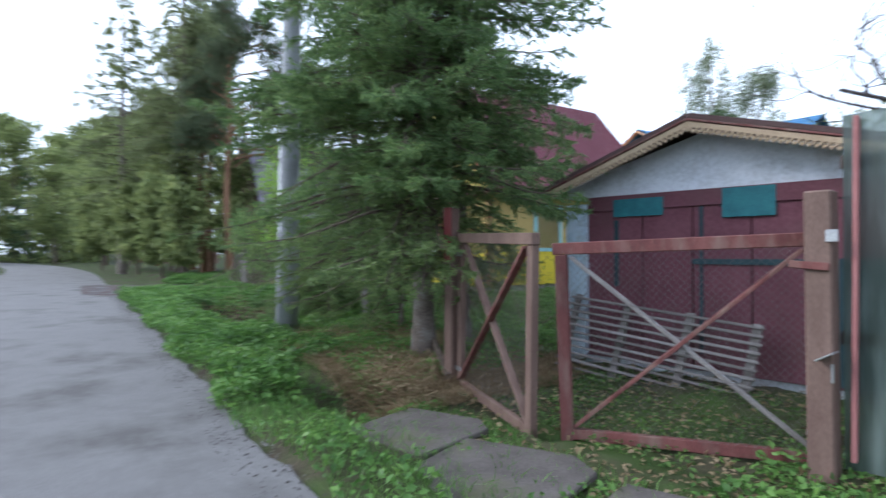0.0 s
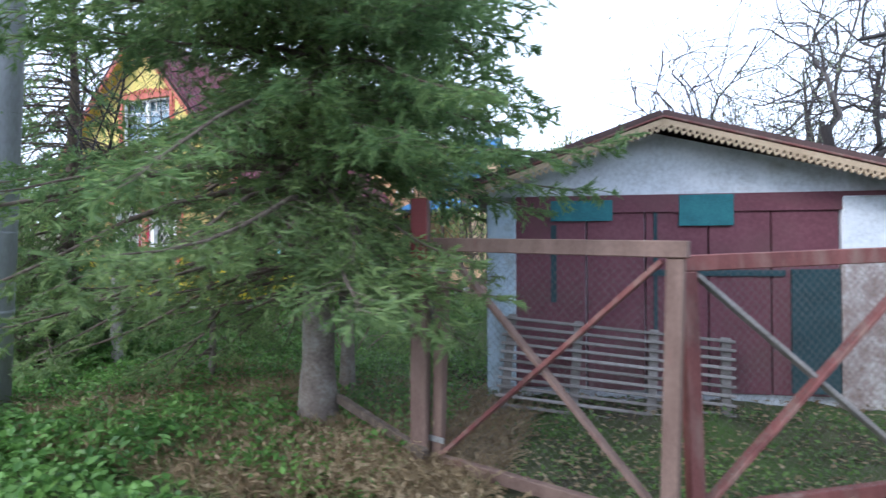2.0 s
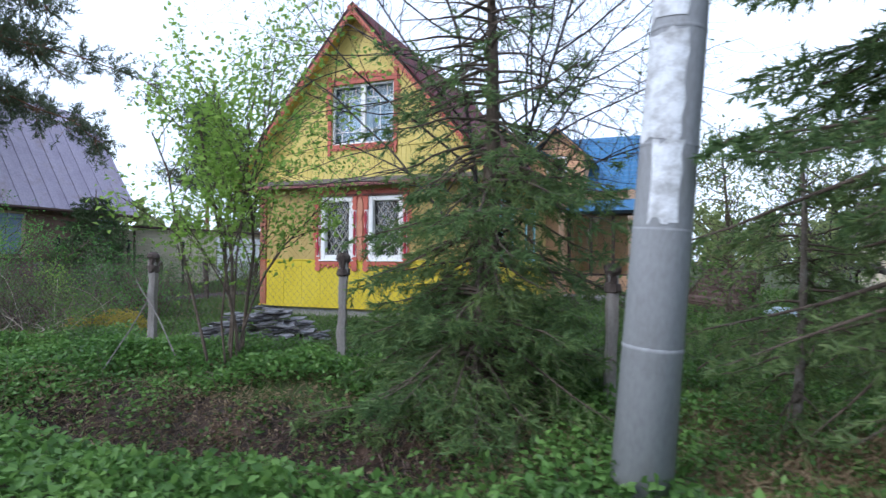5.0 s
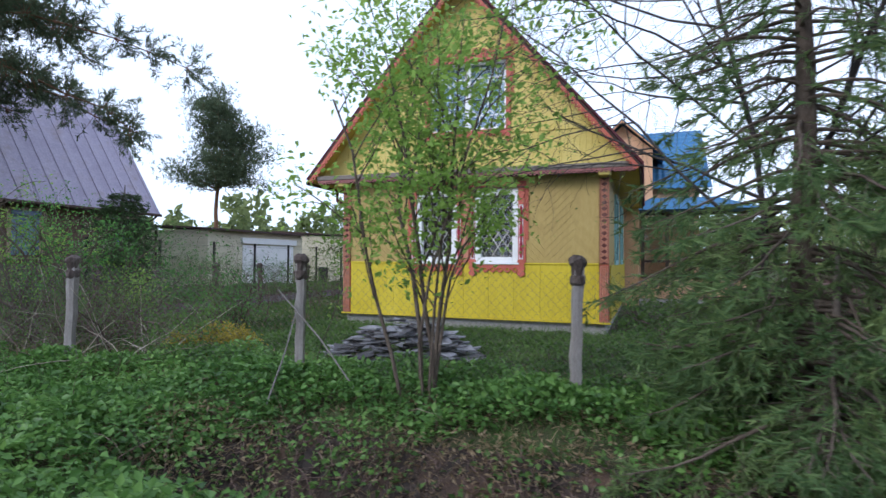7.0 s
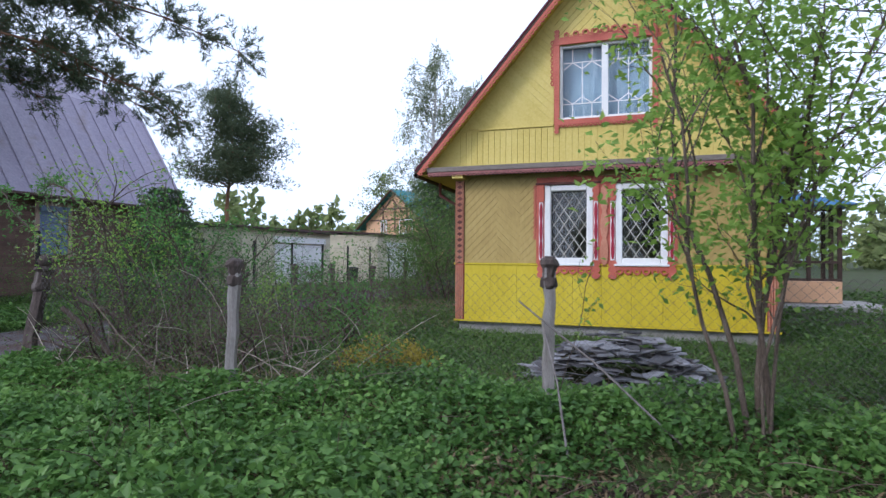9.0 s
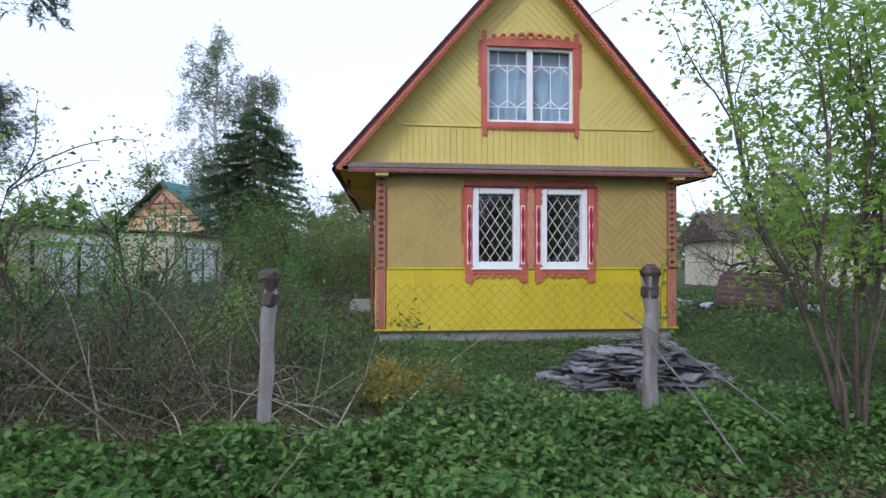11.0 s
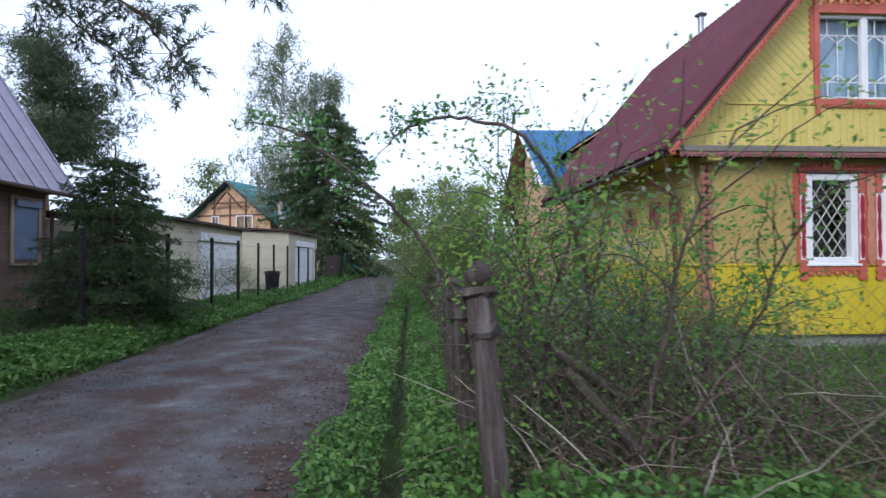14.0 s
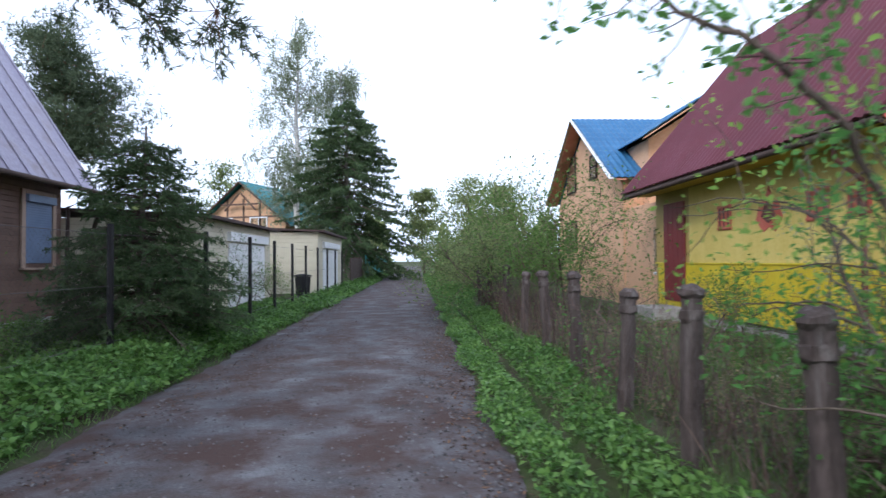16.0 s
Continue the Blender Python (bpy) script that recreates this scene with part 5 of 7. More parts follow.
# ---- front fence: posts with sleeves, sagging wire mesh ----
DARKPOST = surface("dark_weathered_post", (0.075, 0.056, 0.05), (0.026, 0.019, 0.017), (0.17, 0.14, 0.13), rough=0.95, scale=4, fine=30, bump=0.9, dist=0.02, streak=(4, 4, 0.5), stain=(0.19, 0.175, 0.165), stain_amount=0.33, stain_scale=3.5)


def fence_post(label, x, y, h, lean, cap=False, r=0.055, wood=POSTWOOD):
    z = float(gz(x, y))
    p = thing("fence_post", label, "post", pose(x, y, z - 0.1, lean[0], lean[1], 20), group="old fence posts")
    rr = random.Random(int(x * 97 + y * 31))
    seg = 8
    bm = bmesh.new()
    rings = []
    side = [1.12 if k % 2 else 0.9 for k in range(seg)]
    for k in range(9):
        zz, wob = h * k / 8, 1 + rr.uniform(-0.1, 0.1)
        ox, oy = rr.uniform(-0.011, 0.011), rr.uniform(-0.011, 0.011)
        rings.append([bm.verts.new((ox + r * wob * side[q] * (1 + rr.uniform(-0.06, 0.06)) * math.cos(6.2832 * q / seg), oy + r * wob * side[q] * math.sin(6.2832 * q / seg), zz + (rr.uniform(-0.02, 0.02) if k == 8 else 0))) for q in range(seg)])
    for a, b in zip(rings, rings[1:]):
        for q in range(seg):
            bm.faces.new((a[q], a[(q + 1) % seg], b[(q + 1) % seg], b[q]))
    bm.faces.new(rings[-1])
    part("shaft", bm, wood, p)
    if cap:
        def worn(bm):
            for v in bm.verts:
                v.co += Vector((rr.uniform(-0.1, 0.1), rr.uniform(-0.1, 0.1), rr.uniform(-0.1, 0.1))) * r
            return bm
        part("sleeve", worn(lathe_bm([(r * 1.02, h * 0.8), (r * 1.3, h * 0.82), (r * 1.32, h * 0.87), (r * 1.18, h * 0.88), (r * 1.2, h * 0.98), (r * 1.0, h * 0.99)], 12)), wood, p)
        part("collar", worn(lathe_bm([(r * 1.1, h * 0.985), (r * 1.6, h * 1.0), (r * 1.5, h * 1.025), (r * 0.9, h * 1.04)], 14)), wood, p)
        prof = [(r * 1.15 * math.sin(a) * (1 + rr.uniform(-0.08, 0.08)), h * 1.03 + r * 1.2 * (1 - math.cos(a))) for a in np.linspace(0.25, 2.95, 7)]
        part("ball_cap", worn(lathe_bm(prof, 12)), wood, p, smooth=True)
    else:
        bm = lathe_bm([(r * 1.0, h * 0.84), (r * 1.34, h * 0.855), (r * 1.3, h * 0.9), (r * 1.05, h * 0.91), (r * 1.16, h * 0.96), (r * 1.5, h * 0.985), (r * 1.4, h + 0.02), (r * 0.7, h + 0.05)], 9)
        for v in bm.verts:
            v.co.x += rr.uniform(-0.16, 0.16) * r
            v.co.y += rr.uniform(-0.16, 0.16) * r
            v.co.z += rr.uniform(-0.18, 0.18) * r
        part("weathered_top", bm, DARKPOST, p, "dark rotted post top")
    return p


GREYPOST = "weathered grey fence post with a worn collar"
posts = [(8.15, -5.3), (5.2, -4.98), (2.35, -5.0), (-0.66, -5.3), (-3.84, -4.85)]
PALEPOST = surface("pale_weathered_post", (0.24, 0.22, 0.21), (0.13, 0.11, 0.10), (0.36, 0.34, 0.33), rough=0.9, scale=3, fine=40, bump=0.4, streak=(6, 6, 0.6))
fence_post(GREYPOST, 8.15, -5.3, 1.34, (2, 1), wood=PALEPOST)
fence_post(GREYPOST, 5.2, -4.98, 1.36, (0, 1), wood=PALEPOST)
fence_post(GREYPOST + ", bound with wire", 2.35, -5.0, 1.36, (0, 0), wood=PALEPOST)
fence_post(GREYPOST, -0.66, -5.3, 1.34, (1, 1.5), wood=PALEPOST)
fence_post("grey corner fence post with a round concrete cap", -3.8, -5.04, 1.27, (-12, 1), cap=True, r=0.072, wood=DARKPOST)
fm = thing("mesh_fence", "sagging rusty diamond wire mesh between old posts", "fence")
for (xa, ya), (xb, yb) in zip(posts, posts[1:]):
    chain_link(fm, (xa, ya, 0), (xb, yb, 0), 0.14, 1.38, cell=0.085, wire=0.0019)
side_posts = [(-3.84, -3.72), (-3.85, -2.45), (-3.82, -1.15), (-3.75, 0.6), (-3.72, 2.2), (-3.7, 4.2), (-3.68, 6.5), (-3.66, 9.0), (-3.64, 12.0)]
for k, (x, y) in enumerate(side_posts):
    fence_post("dark weathered fence post beside the lane", x, y, 1.2 + 0.06 * math.sin(k * 2.3), (1.5 * math.sin(k * 3), -4 * math.cos(k * 1.7)), r=0.062, wood=DARKPOST)
fm2 = thing("mesh_fence", "rusty wire mesh along the lane tangled with dry stems", "fence")
for (xa, ya), (xb, yb) in zip(side_posts, side_posts[1:]):
    chain_link(fm2, (xa, ya, 0), (xb, yb, 0), 0.2, 1.2, cell=0.09, wire=0.0011)

# ---- slate heap before the house ----
heap = thing("slate_heap", "heap of broken grey roofing slates in the grass", "rubble", pose(2.9, -3.5, 0.14))
hr = random.Random(5)
for k in range(260):
    a, rad = hr.uniform(0, 6.283), hr.random() ** 0.6
    px, py = 1.1 * rad * math.cos(a), 0.9 * rad * math.sin(a)
    h = 0.6 * (1 - rad ** 1.6) * hr.uniform(0.6, 1.05) + 0.02
    sw, sd = hr.uniform(0.14, 0.34), hr.uniform(0.1, 0.24)
    bm = slab_bm([(-sw / 2, -sd / 2), (sw * hr.uniform(0.2, 0.5), -sd * hr.uniform(0.3, 0.55)), (sw / 2, sd * hr.uniform(0.1, 0.5)), (-sw * hr.uniform(0.1, 0.5), sd / 2)], hr.uniform(0.008, 0.02), "z", 0)
    bmesh.ops.transform(bm, matrix=pose(px, py, h, hr.uniform(-13, 13), hr.uniform(-13, 13), hr.uniform(0, 360)), verts=bm.verts)
    part("slate", bm, SLATE, heap)
# ---- house across the lane ----
LH = pose(-13.7, 8.1, 0.0, 0, 0, 2)
lh = thing("house", "brown boarded house with a lilac-grey gambrel metal roof", "house", LH)
box(lh, "wall", BROWNWALL, (-7.0, -9.0, 0.3), (-0.5, -0.4, 3.4), bev=0)
box(lh, "plinth", CONCRETE, (-6.95, -8.95, 0.0), (-0.45, -0.45, 0.32), bev=0.01)
for k in range(26):
    box(lh, "wall_board", BROWNWALL, (-0.5, -9.0, 0.36 + k * 0.118), (-0.475, -0.4, 0.36 + k * 0.118 + 0.112), bev=0.003)
for k in range(26):
    box(lh, "wall_board", BROWNWALL, (-7.0, -9.025, 0.36 + k * 0.118), (-0.5, -9.0, 0.36 + k * 0.118 + 0.112), bev=0.003)
prof = [(0.12, 3.35), (-2.3, 7.2), (-3.75, 8.3), (-5.2, 7.2), (-7.62, 3.35)]
for (xa, za), (xb, zb) in zip(prof, prof[1:]):
    o = Vector((xa, -9.4, za))
    up = Vector((xb - xa, 0, zb - za))
    corrugated(lh, "roof", LILACROOF, o, (0, 1, 0), up, 9.5, up.length, 0.62, 0.006, "lilac-grey standing seam roof", thick=0.03)
    for k in range(16):
        y = -9.35 + k * 0.62
        p, q = Vector((xa, y, za)), Vector((xb, y, zb))
        nn = Vector((0, 1, 0)).cross(up).normalized()
        beam(lh, "seam", LILACROOF, p + nn * 0.02, q + nn * 0.02, 0.012, 0.04, up=(0, 1, 0), bev=0)
part("gable", slab_bm([(-0.3, 3.3), (-2.4, 7.0), (-3.75, 8.1), (-5.1, 7.0), (-7.2, 3.3)], 0.1, "y", -0.5), BROWNWALL, lh)
part("gable", slab_bm([(-0.3, 3.3), (-2.4, 7.0), (-3.75, 8.1), (-5.1, 7.0), (-7.2, 3.3)], 0.1, "y", -9.0), BROWNWALL, lh)
gut = Tubes()
gut.add([(0.15, -9.4, 3.28), (0.15, 0.1, 3.28)], [0.06, 0.06], 8)
gut.link("gutter", DARKBOARD, lh, "dark gutter")
pipe = Tubes()
pipe.add([(0.3, -0.3, 2.62), (0.16, -0.16, 2.4), (0.1, -0.1, 2.2), (0.1, -0.1, 0.3), (0.16, -0.16, 0.16)], [0.05] * 5, 10)
pipe.link("downpipe", DARKBOARD, lh, "dark metal downpipe at the corner")
dp = Tubes()
dp.add([(0.15, -0.1, 3.26), (0.05, -0.2, 3.1), (-0.4, -0.25, 2.9), (-0.42, -0.28, 0.4)], [0.045] * 4, 8)
dp.link("rainwater_pipe", DARKBOARD, lh)
for yy in (-1.75, -5.6):
    w = part("window", box_bm((-0.47, yy, 1.55), (-0.45, yy + 0.95, 3.0), 0), SHUTTER, lh, "window with a lowered blue-grey roller shutter")
    for k in range(24):
        box(w, "shutter_slat", SHUTTER, (-0.45, yy + 0.03, 1.58 + k * 0.054), (-0.437, yy + 0.92, 1.58 + k * 0.054 + 0.046), bev=0.006)
    box(w, "shutter_box", SHUTTER, (-0.47, yy - 0.02, 2.88), (-0.34, yy + 0.97, 3.05), bev=0.01)
    for lo, hi in (((-0.47, yy - 0.13, 1.45), (-0.42, yy - 0.002, 3.15)), ((-0.47, yy + 0.952, 1.45), (-0.42, yy + 1.08, 3.15)), ((-0.47, yy, 3.06), (-0.42, yy + 0.95, 3.15)), ((-0.47, yy - 0.16, 1.4), (-0.36, yy + 1.1, 1.45))):
        box(w, "trim", TRIMBROWN, lo, hi, bev=0.006)

# ---- fence and garages beyond ----
LP = [(-10.15, -0.3), (-10.1, 2.2), (-9.55, 4.4), (-9.45, 6.8), (-9.5, 9.2), (-9.55, 11.6), (-9.6, 14), (-9.6, 16.4), (-9.6, 18.8), (-9.6, 21.2), (-9.6, 23.6)]
sf = thing("mesh_fence", "dark steel posts with thin wire mesh along the lane", "fence")
for x, y in LP:
    box(sf, "steel_post", BLACKSTEEL, (x - 0.035, y - 0.035, -0.1), (x + 0.035, y + 0.035, 2.1), bev=0.004)
for (xa, ya), (xb, yb) in zip(LP, LP[1:]):
    for zz in (0.4, 1.2, 1.95):
        t = Tubes()
        t.add([(xa, ya, zz), (xb, yb, zz)], [0.004, 0.004], 4)
        t.link("wire", WIRE, sf)
chain_link(sf, (LP[0][0], LP[0][1], 0), (LP[1][0], LP[1][1], 0), 0.3, 1.95, cell=0.09, wire=0.0012)


def garage(label, x, y0, y1, depth, h, door0, door1):
    g = thing("garage", label, "garage")
    box(g, "wall", SIDING, (x - depth, y0, 0.0), (x - 0.03, y1, h), bev=0)
    n = int((h - 0.1) / 0.15)
    for k in range(n):
        z0, z1 = 0.1 + k * 0.15, 0.1 + k * 0.15 + 0.142
        if z0 < 2.15:
            box(g, "siding_board", SIDING, (x - 0.029, y0, z0), (x, door0 - 0.1, z1), bev=0.012)
            if y1 - door1 > 0.2:
                box(g, "siding_board", SIDING, (x - 0.029, door1 + 0.1, z0), (x, y1, z1), bev=0.012)
        else:
            box(g, "siding_board", SIDING, (x - 0.029, y0, z0), (x, y1, z1), bev=0.012)
        box(g, "siding_board", SIDING, (x - depth, y0 - 0.03, z0), (x, y0, z1), bev=0.012)
    d = part("door", box_bm((x - 0.03, door0, 0.1), (x + 0.01, door1, 2.1), 0.01), WHITE, g, "white lift-up garage door")
    for k in range(4):
        box(d, "door_panel", WHITE, (x + 0.011, door0 + 0.05, 0.16 + k * 0.49), (x + 0.022, door1 - 0.05, 0.61 + k * 0.49), bev=0.008)
    box(g, "lintel", WHITE, (x - 0.02, door0 - 0.15, 2.15), (x + 0.12, door1 + 0.15, 2.42), "white lintel box", 0.01)
    bm = slab_bm([(x - depth - 0.2, h + 0.25), (x + 0.3, h - 0.02), (x + 0.3, h + 0.06), (x - depth - 0.2, h + 0.33)], y1 - y0 + 0.4, "y", y0 - 0.2)
    part("roof", bm, ROOFFELT, g, "flat brown felt roof")
    return g


garage("cream sided garage with a white door behind the fence", -11.1, 8.3, 15.0, 5.0, 2.68, 10.4, 14.2)
garage("second cream garage with a white door further along the lane", -9.85, 17.9, 25.4, 5.0, 2.8, 19.2, 23.8)
bins = thing("wheelie_bin", "dark grey plastic bin by the fence", "bin", pose(-9.95, 15.2, 0.1))
part("body", lathe_bm([(0.24, 0), (0.3, 0.85), (0.32, 0.87)], 4), BLACKSTEEL, bins)
part("lid", lathe_bm([(0.34, 0.88), (0.33, 0.93), (0.1, 0.98)], 4), BLACKSTEEL, bins)
df = thing("board_fence", "dark brown upright board fence", "fence")
for k in range(46):
    box(df, "board", DARKBOARD, (-9.7, 28 + k * 0.16, 0.0), (-9.66, 28.148 + k * 0.16, 1.75 + 0.06 * math.sin(k * 3.1)), bev=0.003)
tf = thing("sheet_fence", "teal corrugated sheet fence along the lane", "fence")
corrugated(tf, "sheet", TEALFENCE, (-9.6, 37, 0.1), (0, 1, 0), (0, 0, 1), 33, 1.9, 0.3, 0.02, "teal corrugated sheet")
for k in range(12):
    box(tf, "fence_post", BLACKSTEEL, (-9.72, 37 + k * 3, 0), (-9.66, 37.06 + k * 3, 2.0), bev=0)

# ---- far houses ----
ph = thing("house", "peach house with a teal roof and brown half-timbering", "house", pose(-23.1, 50.0, 0, 0, 0, -20) @ Matrix.Scale(1.19, 4))
part("wall", slab_bm([(-4.0, 0), (4.0, 0), (4.0, 4.8), (0, 7.8), (-4.0, 4.8)], 9, "y", 0.6), PEACH, ph)
for sgn in (-1, 1):
    e, r = Vector((sgn * 4.9, 0, 4.2)), Vector((0, 0, 8.05))
    if sgn < 0:
        corrugated(ph, "roof", TEALROOF, e + Vector((0, 10, 0)), (0, -1, 0), r - e, 10, (r - e).length, 0.35, 0.02, "teal metal roof", rows=8)
    else:
        corrugated(ph, "roof", TEALROOF, e, (0, 1, 0), r - e, 10, (r - e).length, 0.35, 0.02, "teal metal roof", rows=8)
    beam(ph, "verge_board", BROWNWALL, e + Vector((0, -0.03, -0.1)), r + Vector((0, -0.03, -0.1)), 0.05, 0.25, up=(0, 1, 0))
for xx in (-1.6, 0, 1.6):
    box(ph, "timber", BROWNWALL, (xx - 0.08, 0.54, 4.0), (xx + 0.08, 0.6, 6.6), bev=0)
box(ph, "timber", BROWNWALL, (-3.4, 0.54, 5.0), (3.4, 0.6, 5.15), bev=0)
for xx, ww in ((-1.75, 0.6), (0.75, 1.5)):
    w = part("window", box_bm((xx, 0.5, 3.75), (xx + ww, 0.56, 4.95), 0), GLASS, ph, "white framed upper window")
    for lo, hi in (((xx - 0.1, 0.48, 3.65), (xx, 0.57, 5.05)), ((xx + ww, 0.48, 3.65), (xx + ww + 0.1, 0.57, 5.05)), ((xx, 0.48, 4.95), (xx + ww, 0.57, 5.05)), ((xx, 0.48, 3.65), (xx + ww, 0.57, 3.75)), ((xx + ww / 2 - 0.03, 0.48, 3.75), (xx + ww / 2 + 0.03, 0.57, 4.95))):
        box(w, "window_frame", WHITE, lo, hi, bev=0)
for sgn in (-1, 1):
    beam(ph, "timber", BROWNWALL, (sgn * 1.5, 0.1, 5.6), (sgn * 0.1, 0.1, 7.0), 0.1, 0.14, up=(0, 1, 0))
beam(ph, "timber", BROWNWALL, (-1.9, 0.1, 6.1), (1.9, 0.1, 6.1), 0.1, 0.14, up=(0, 0, 1))
box(ph, "wing", PEACH, (-7.6, 3.0, 0), (-3.9, 9.5, 4.4), "lower side wing", 0)
corrugated(ph, "wing_roof", TEALROOF, (-8.0, 2.6, 4.3), (1, 0, 0), Vector((0, 3.4, 2.1)), 4.6, 4.0, 0.35, 0.02, "teal roof of the side wing", rows=5)
cb = thing("outbuilding", "cream brick outbuilding with a dark low roof behind apple trees", "shed", pose(22.5, 16.0, 0.1, 0, 0, -8))
box(cb, "wall", CREAMBRICK, (-6, 0, 0), (7, 5, 2.5), bev=0)
part("roof", slab_bm([(-0.4, 2.5), (5.4, 2.5), (2.5, 4.0)], 13.6, "x", -6.3), ROOFFELT, cb, "dark brown roof")
w = box(cb, "window", GLASS, (-3.2, -0.03, 1.1), (-2.3, -0.01, 1.9), bev=0)
box(cb, "door", DARKBOARD, (0.5, -0.04, 0), (1.4, -0.005, 2.0), bev=0)
st = thing("sheet_stack", "stack of rusty brown corrugated sheets propped in the plot", "sheets", pose(10.0, 5.1, float(gz(10.0, 5.1)), 0, 3, -40))
for k in range(3):
    corrugated(st, "sheet", RUST, (-0.85 + 0.07 * k, -0.5 - 0.02 * k, 0.1 + k * 0.06), (0, 0.76, 0.65), (1, 0, 0), 1.15, 1.65 - 0.1 * k, 0.21, 0.045)
box(st, "prop", DARKBOARD, (-0.8, 0.1, -0.05), (-0.7, 0.2, 0.6), bev=0.004)
box(st, "prop", DARKBOARD, (0.6, 0.1, -0.05), (0.7, 0.2, 0.6), bev=0.004)
box(st, "prop", DARKBOARD, (-0.9, -0.52, -0.05), (0.9, -0.42, 0.11), bev=0.004)
for px, py, s in ((9.2, 5.7, 0.3), (11.1, 4.3, 0.36)):
    b = thing("white_bundle", "pale blue-white plastic bundle lying on the grass", "bundle", pose(px, py, float(gz(px, py)) + 0.02, 0, 0, px * 40))
    bm = bmesh.new()
    bmesh.ops.create_icosphere(bm, subdivisions=3, radius=s)
    for v in bm.verts:
        v.co += v.co.normalized() * 0.2 * s * noise.noise(v.co * 3 / s)
        v.co.z = max(0, v.co.z * 0.5)
    part("bundle", bm, PALEBLUE, b, smooth=True)


# ---- trees and growth ----
def curve_pts(p, d, length, n, rng, wander=0.25, lift=0.0):
    p, d = np.array(p, float), unit(np.array(d, float))
    pts = [p]
    for k in range(n):
        d = unit(d + rng.normal(size=3) * wander / math.sqrt(n) + np.array([0, 0, lift / n]))
        p = p + d * length / n
        pts.append(p)
    return np.array(pts), d


def spruce(name, label, x, y, h, r0, rad, seed, first=0.9, step=0.13, droop=0.5, density=1.0, mat=NEEDLE, inner=NEEDLELIGHT, size=0.075, width=0.014, per=16, thin_top=0.0, lean=0.0, twig_gap=0.09, shape=0.8, short=0.7, heavy=(0.0, 0.0)):
    """A spruce: a tapered trunk, whorls of drooping limbs, side twigs with needle tufts and bare inner twigs."""
    rng = np.random.default_rng(seed)
    z0 = float(gz(x, y)) - 0.1
    tree = thing(name, label, "tree", pose(x, y, z0, 0, lean, 0))
    tr = Tubes()
    n = 14
    zz = np.linspace(0, h, n)
    rr = r0 * (1 - zz / h) ** 0.8 + 0.012
    rr[0] *= 1.35
    tr.add(np.stack([0.03 * np.sin(zz * 1.3 + seed), 0.03 * np.cos(zz * 1.7), zz], -1), rr, 12)
    tr.link("trunk", BARK if thin_top else SPRUCEBARK, tree, "dark rough trunk" if thin_top else "grey scaly trunk")
    limbs = Tubes()
    S, Wd, L, S2, W2_, L2 = [], [], [], [], [], []
    z = first
    while z < h - 0.3:
        f = (z - first) / (h - first)
        reach = rad * (1 - f) ** shape * (short + (1.15 - short) * rng.random() ** 0.6) * min(1.0, 0.6 + 3.5 * f)
        a = rng.random() * 6.283
        reach *= 1 + heavy[1] * (math.cos(a - heavy[0]) * max(0.0, 1 - 1.6 * f) + 0.25 * math.cos(a - heavy[0]))
        z += step * (0.6 + 0.8 * rng.random())
        d = np.array([math.cos(a), math.sin(a), 0.25 - 0.25 * (1 - f)])
        m = 8
        pts = [np.array([0, 0, z])]
        dd = d.copy()
        for k in range(m):
            dd = unit(dd + np.array([0, 0, -droop * 0.22 if k < m * 0.6 else droop * 0.16]) + rng.normal(size=3) * 0.07)
            pts.append(pts[-1] + dd * reach / m)
        pts = np.array(pts)
        limbs.add(pts, np.linspace(0.009 + 0.008 * reach, 0.0025, m + 1), 5)
        reach_low = min(1.0, 0.5 + f * 5)
        nt = int(reach / twig_gap * density * reach_low * (1.0 if not heavy[1] else 1.4 if f > 0.2 else 0.55 if math.cos(a - heavy[0]) > 0.1 else 1.0))
        for k in range(nt):
            u = (k + rng.random()) / nt
            if u < 0.12 and reach > 0.6:
                continue
            i = min(int(u * m), m - 1)
            q = pts[i] + (pts[i + 1] - pts[i]) * (u * m - i)
            t = unit(pts[i + 1] - pts[i])
            side = unit(np.cross(t, [0, 0, 1.0])) * (1 if k % 2 else -1)
            w = unit(t * 0.75 + side * (0.75 + 0.3 * rng.normal()) + np.array([0, 0, -0.28 * droop - 0.2 * rng.random()]))
            ln = (0.5 * (1 - u) + 0.16) * min(1.0, 0.35 + reach * 0.4) * (0.7 + 0.6 * rng.random())
            if rng.random() < thin_top * min(max((f - 0.25) * 2.2, 0), 0.95):
                limbs.add(np.array([q, q + w * ln * 0.6, q + w * ln + [0, 0, -0.05]]), [0.004, 0.003, 0.0015], 3)
                continue
            limbs.add(np.array([q, q + w * ln]), [0.004, 0.0015], 3)
            inner_t = (u < 0.45 and f < 0.35) or f < 0.15
            (S2 if inner_t else S).append(q), (W2_ if inner_t else Wd).append(w), (L2 if inner_t else L).append(ln)
            for b in range(2):
                uu = 0.35 + 0.5 * rng.random()
                w2 = unit(w + rng.normal(size=3) * 0.55 + np.array([0, 0, -0.35 * droop]))
                (S2 if inner_t else S).append(q + w * ln * uu), (W2_ if inner_t else Wd).append(w2), (L2 if inner_t else L).append(ln * 0.55)
    limbs.link("branching", BARK, tree)
    v, fc = needles(np.array(S), np.array(Wd), np.array(L), per, rng, size, width)
    link_mesh("crown", v, fc, mat, tree, "dark green drooping needle sprays")
    if S2:
        v, fc = needles(np.array(S2), np.array(W2_), np.array(L2), per, rng, size, width)
        link_mesh("inner_crown", v, fc, inner, tree, "lighter sparse inner needle sprays")
    return tree


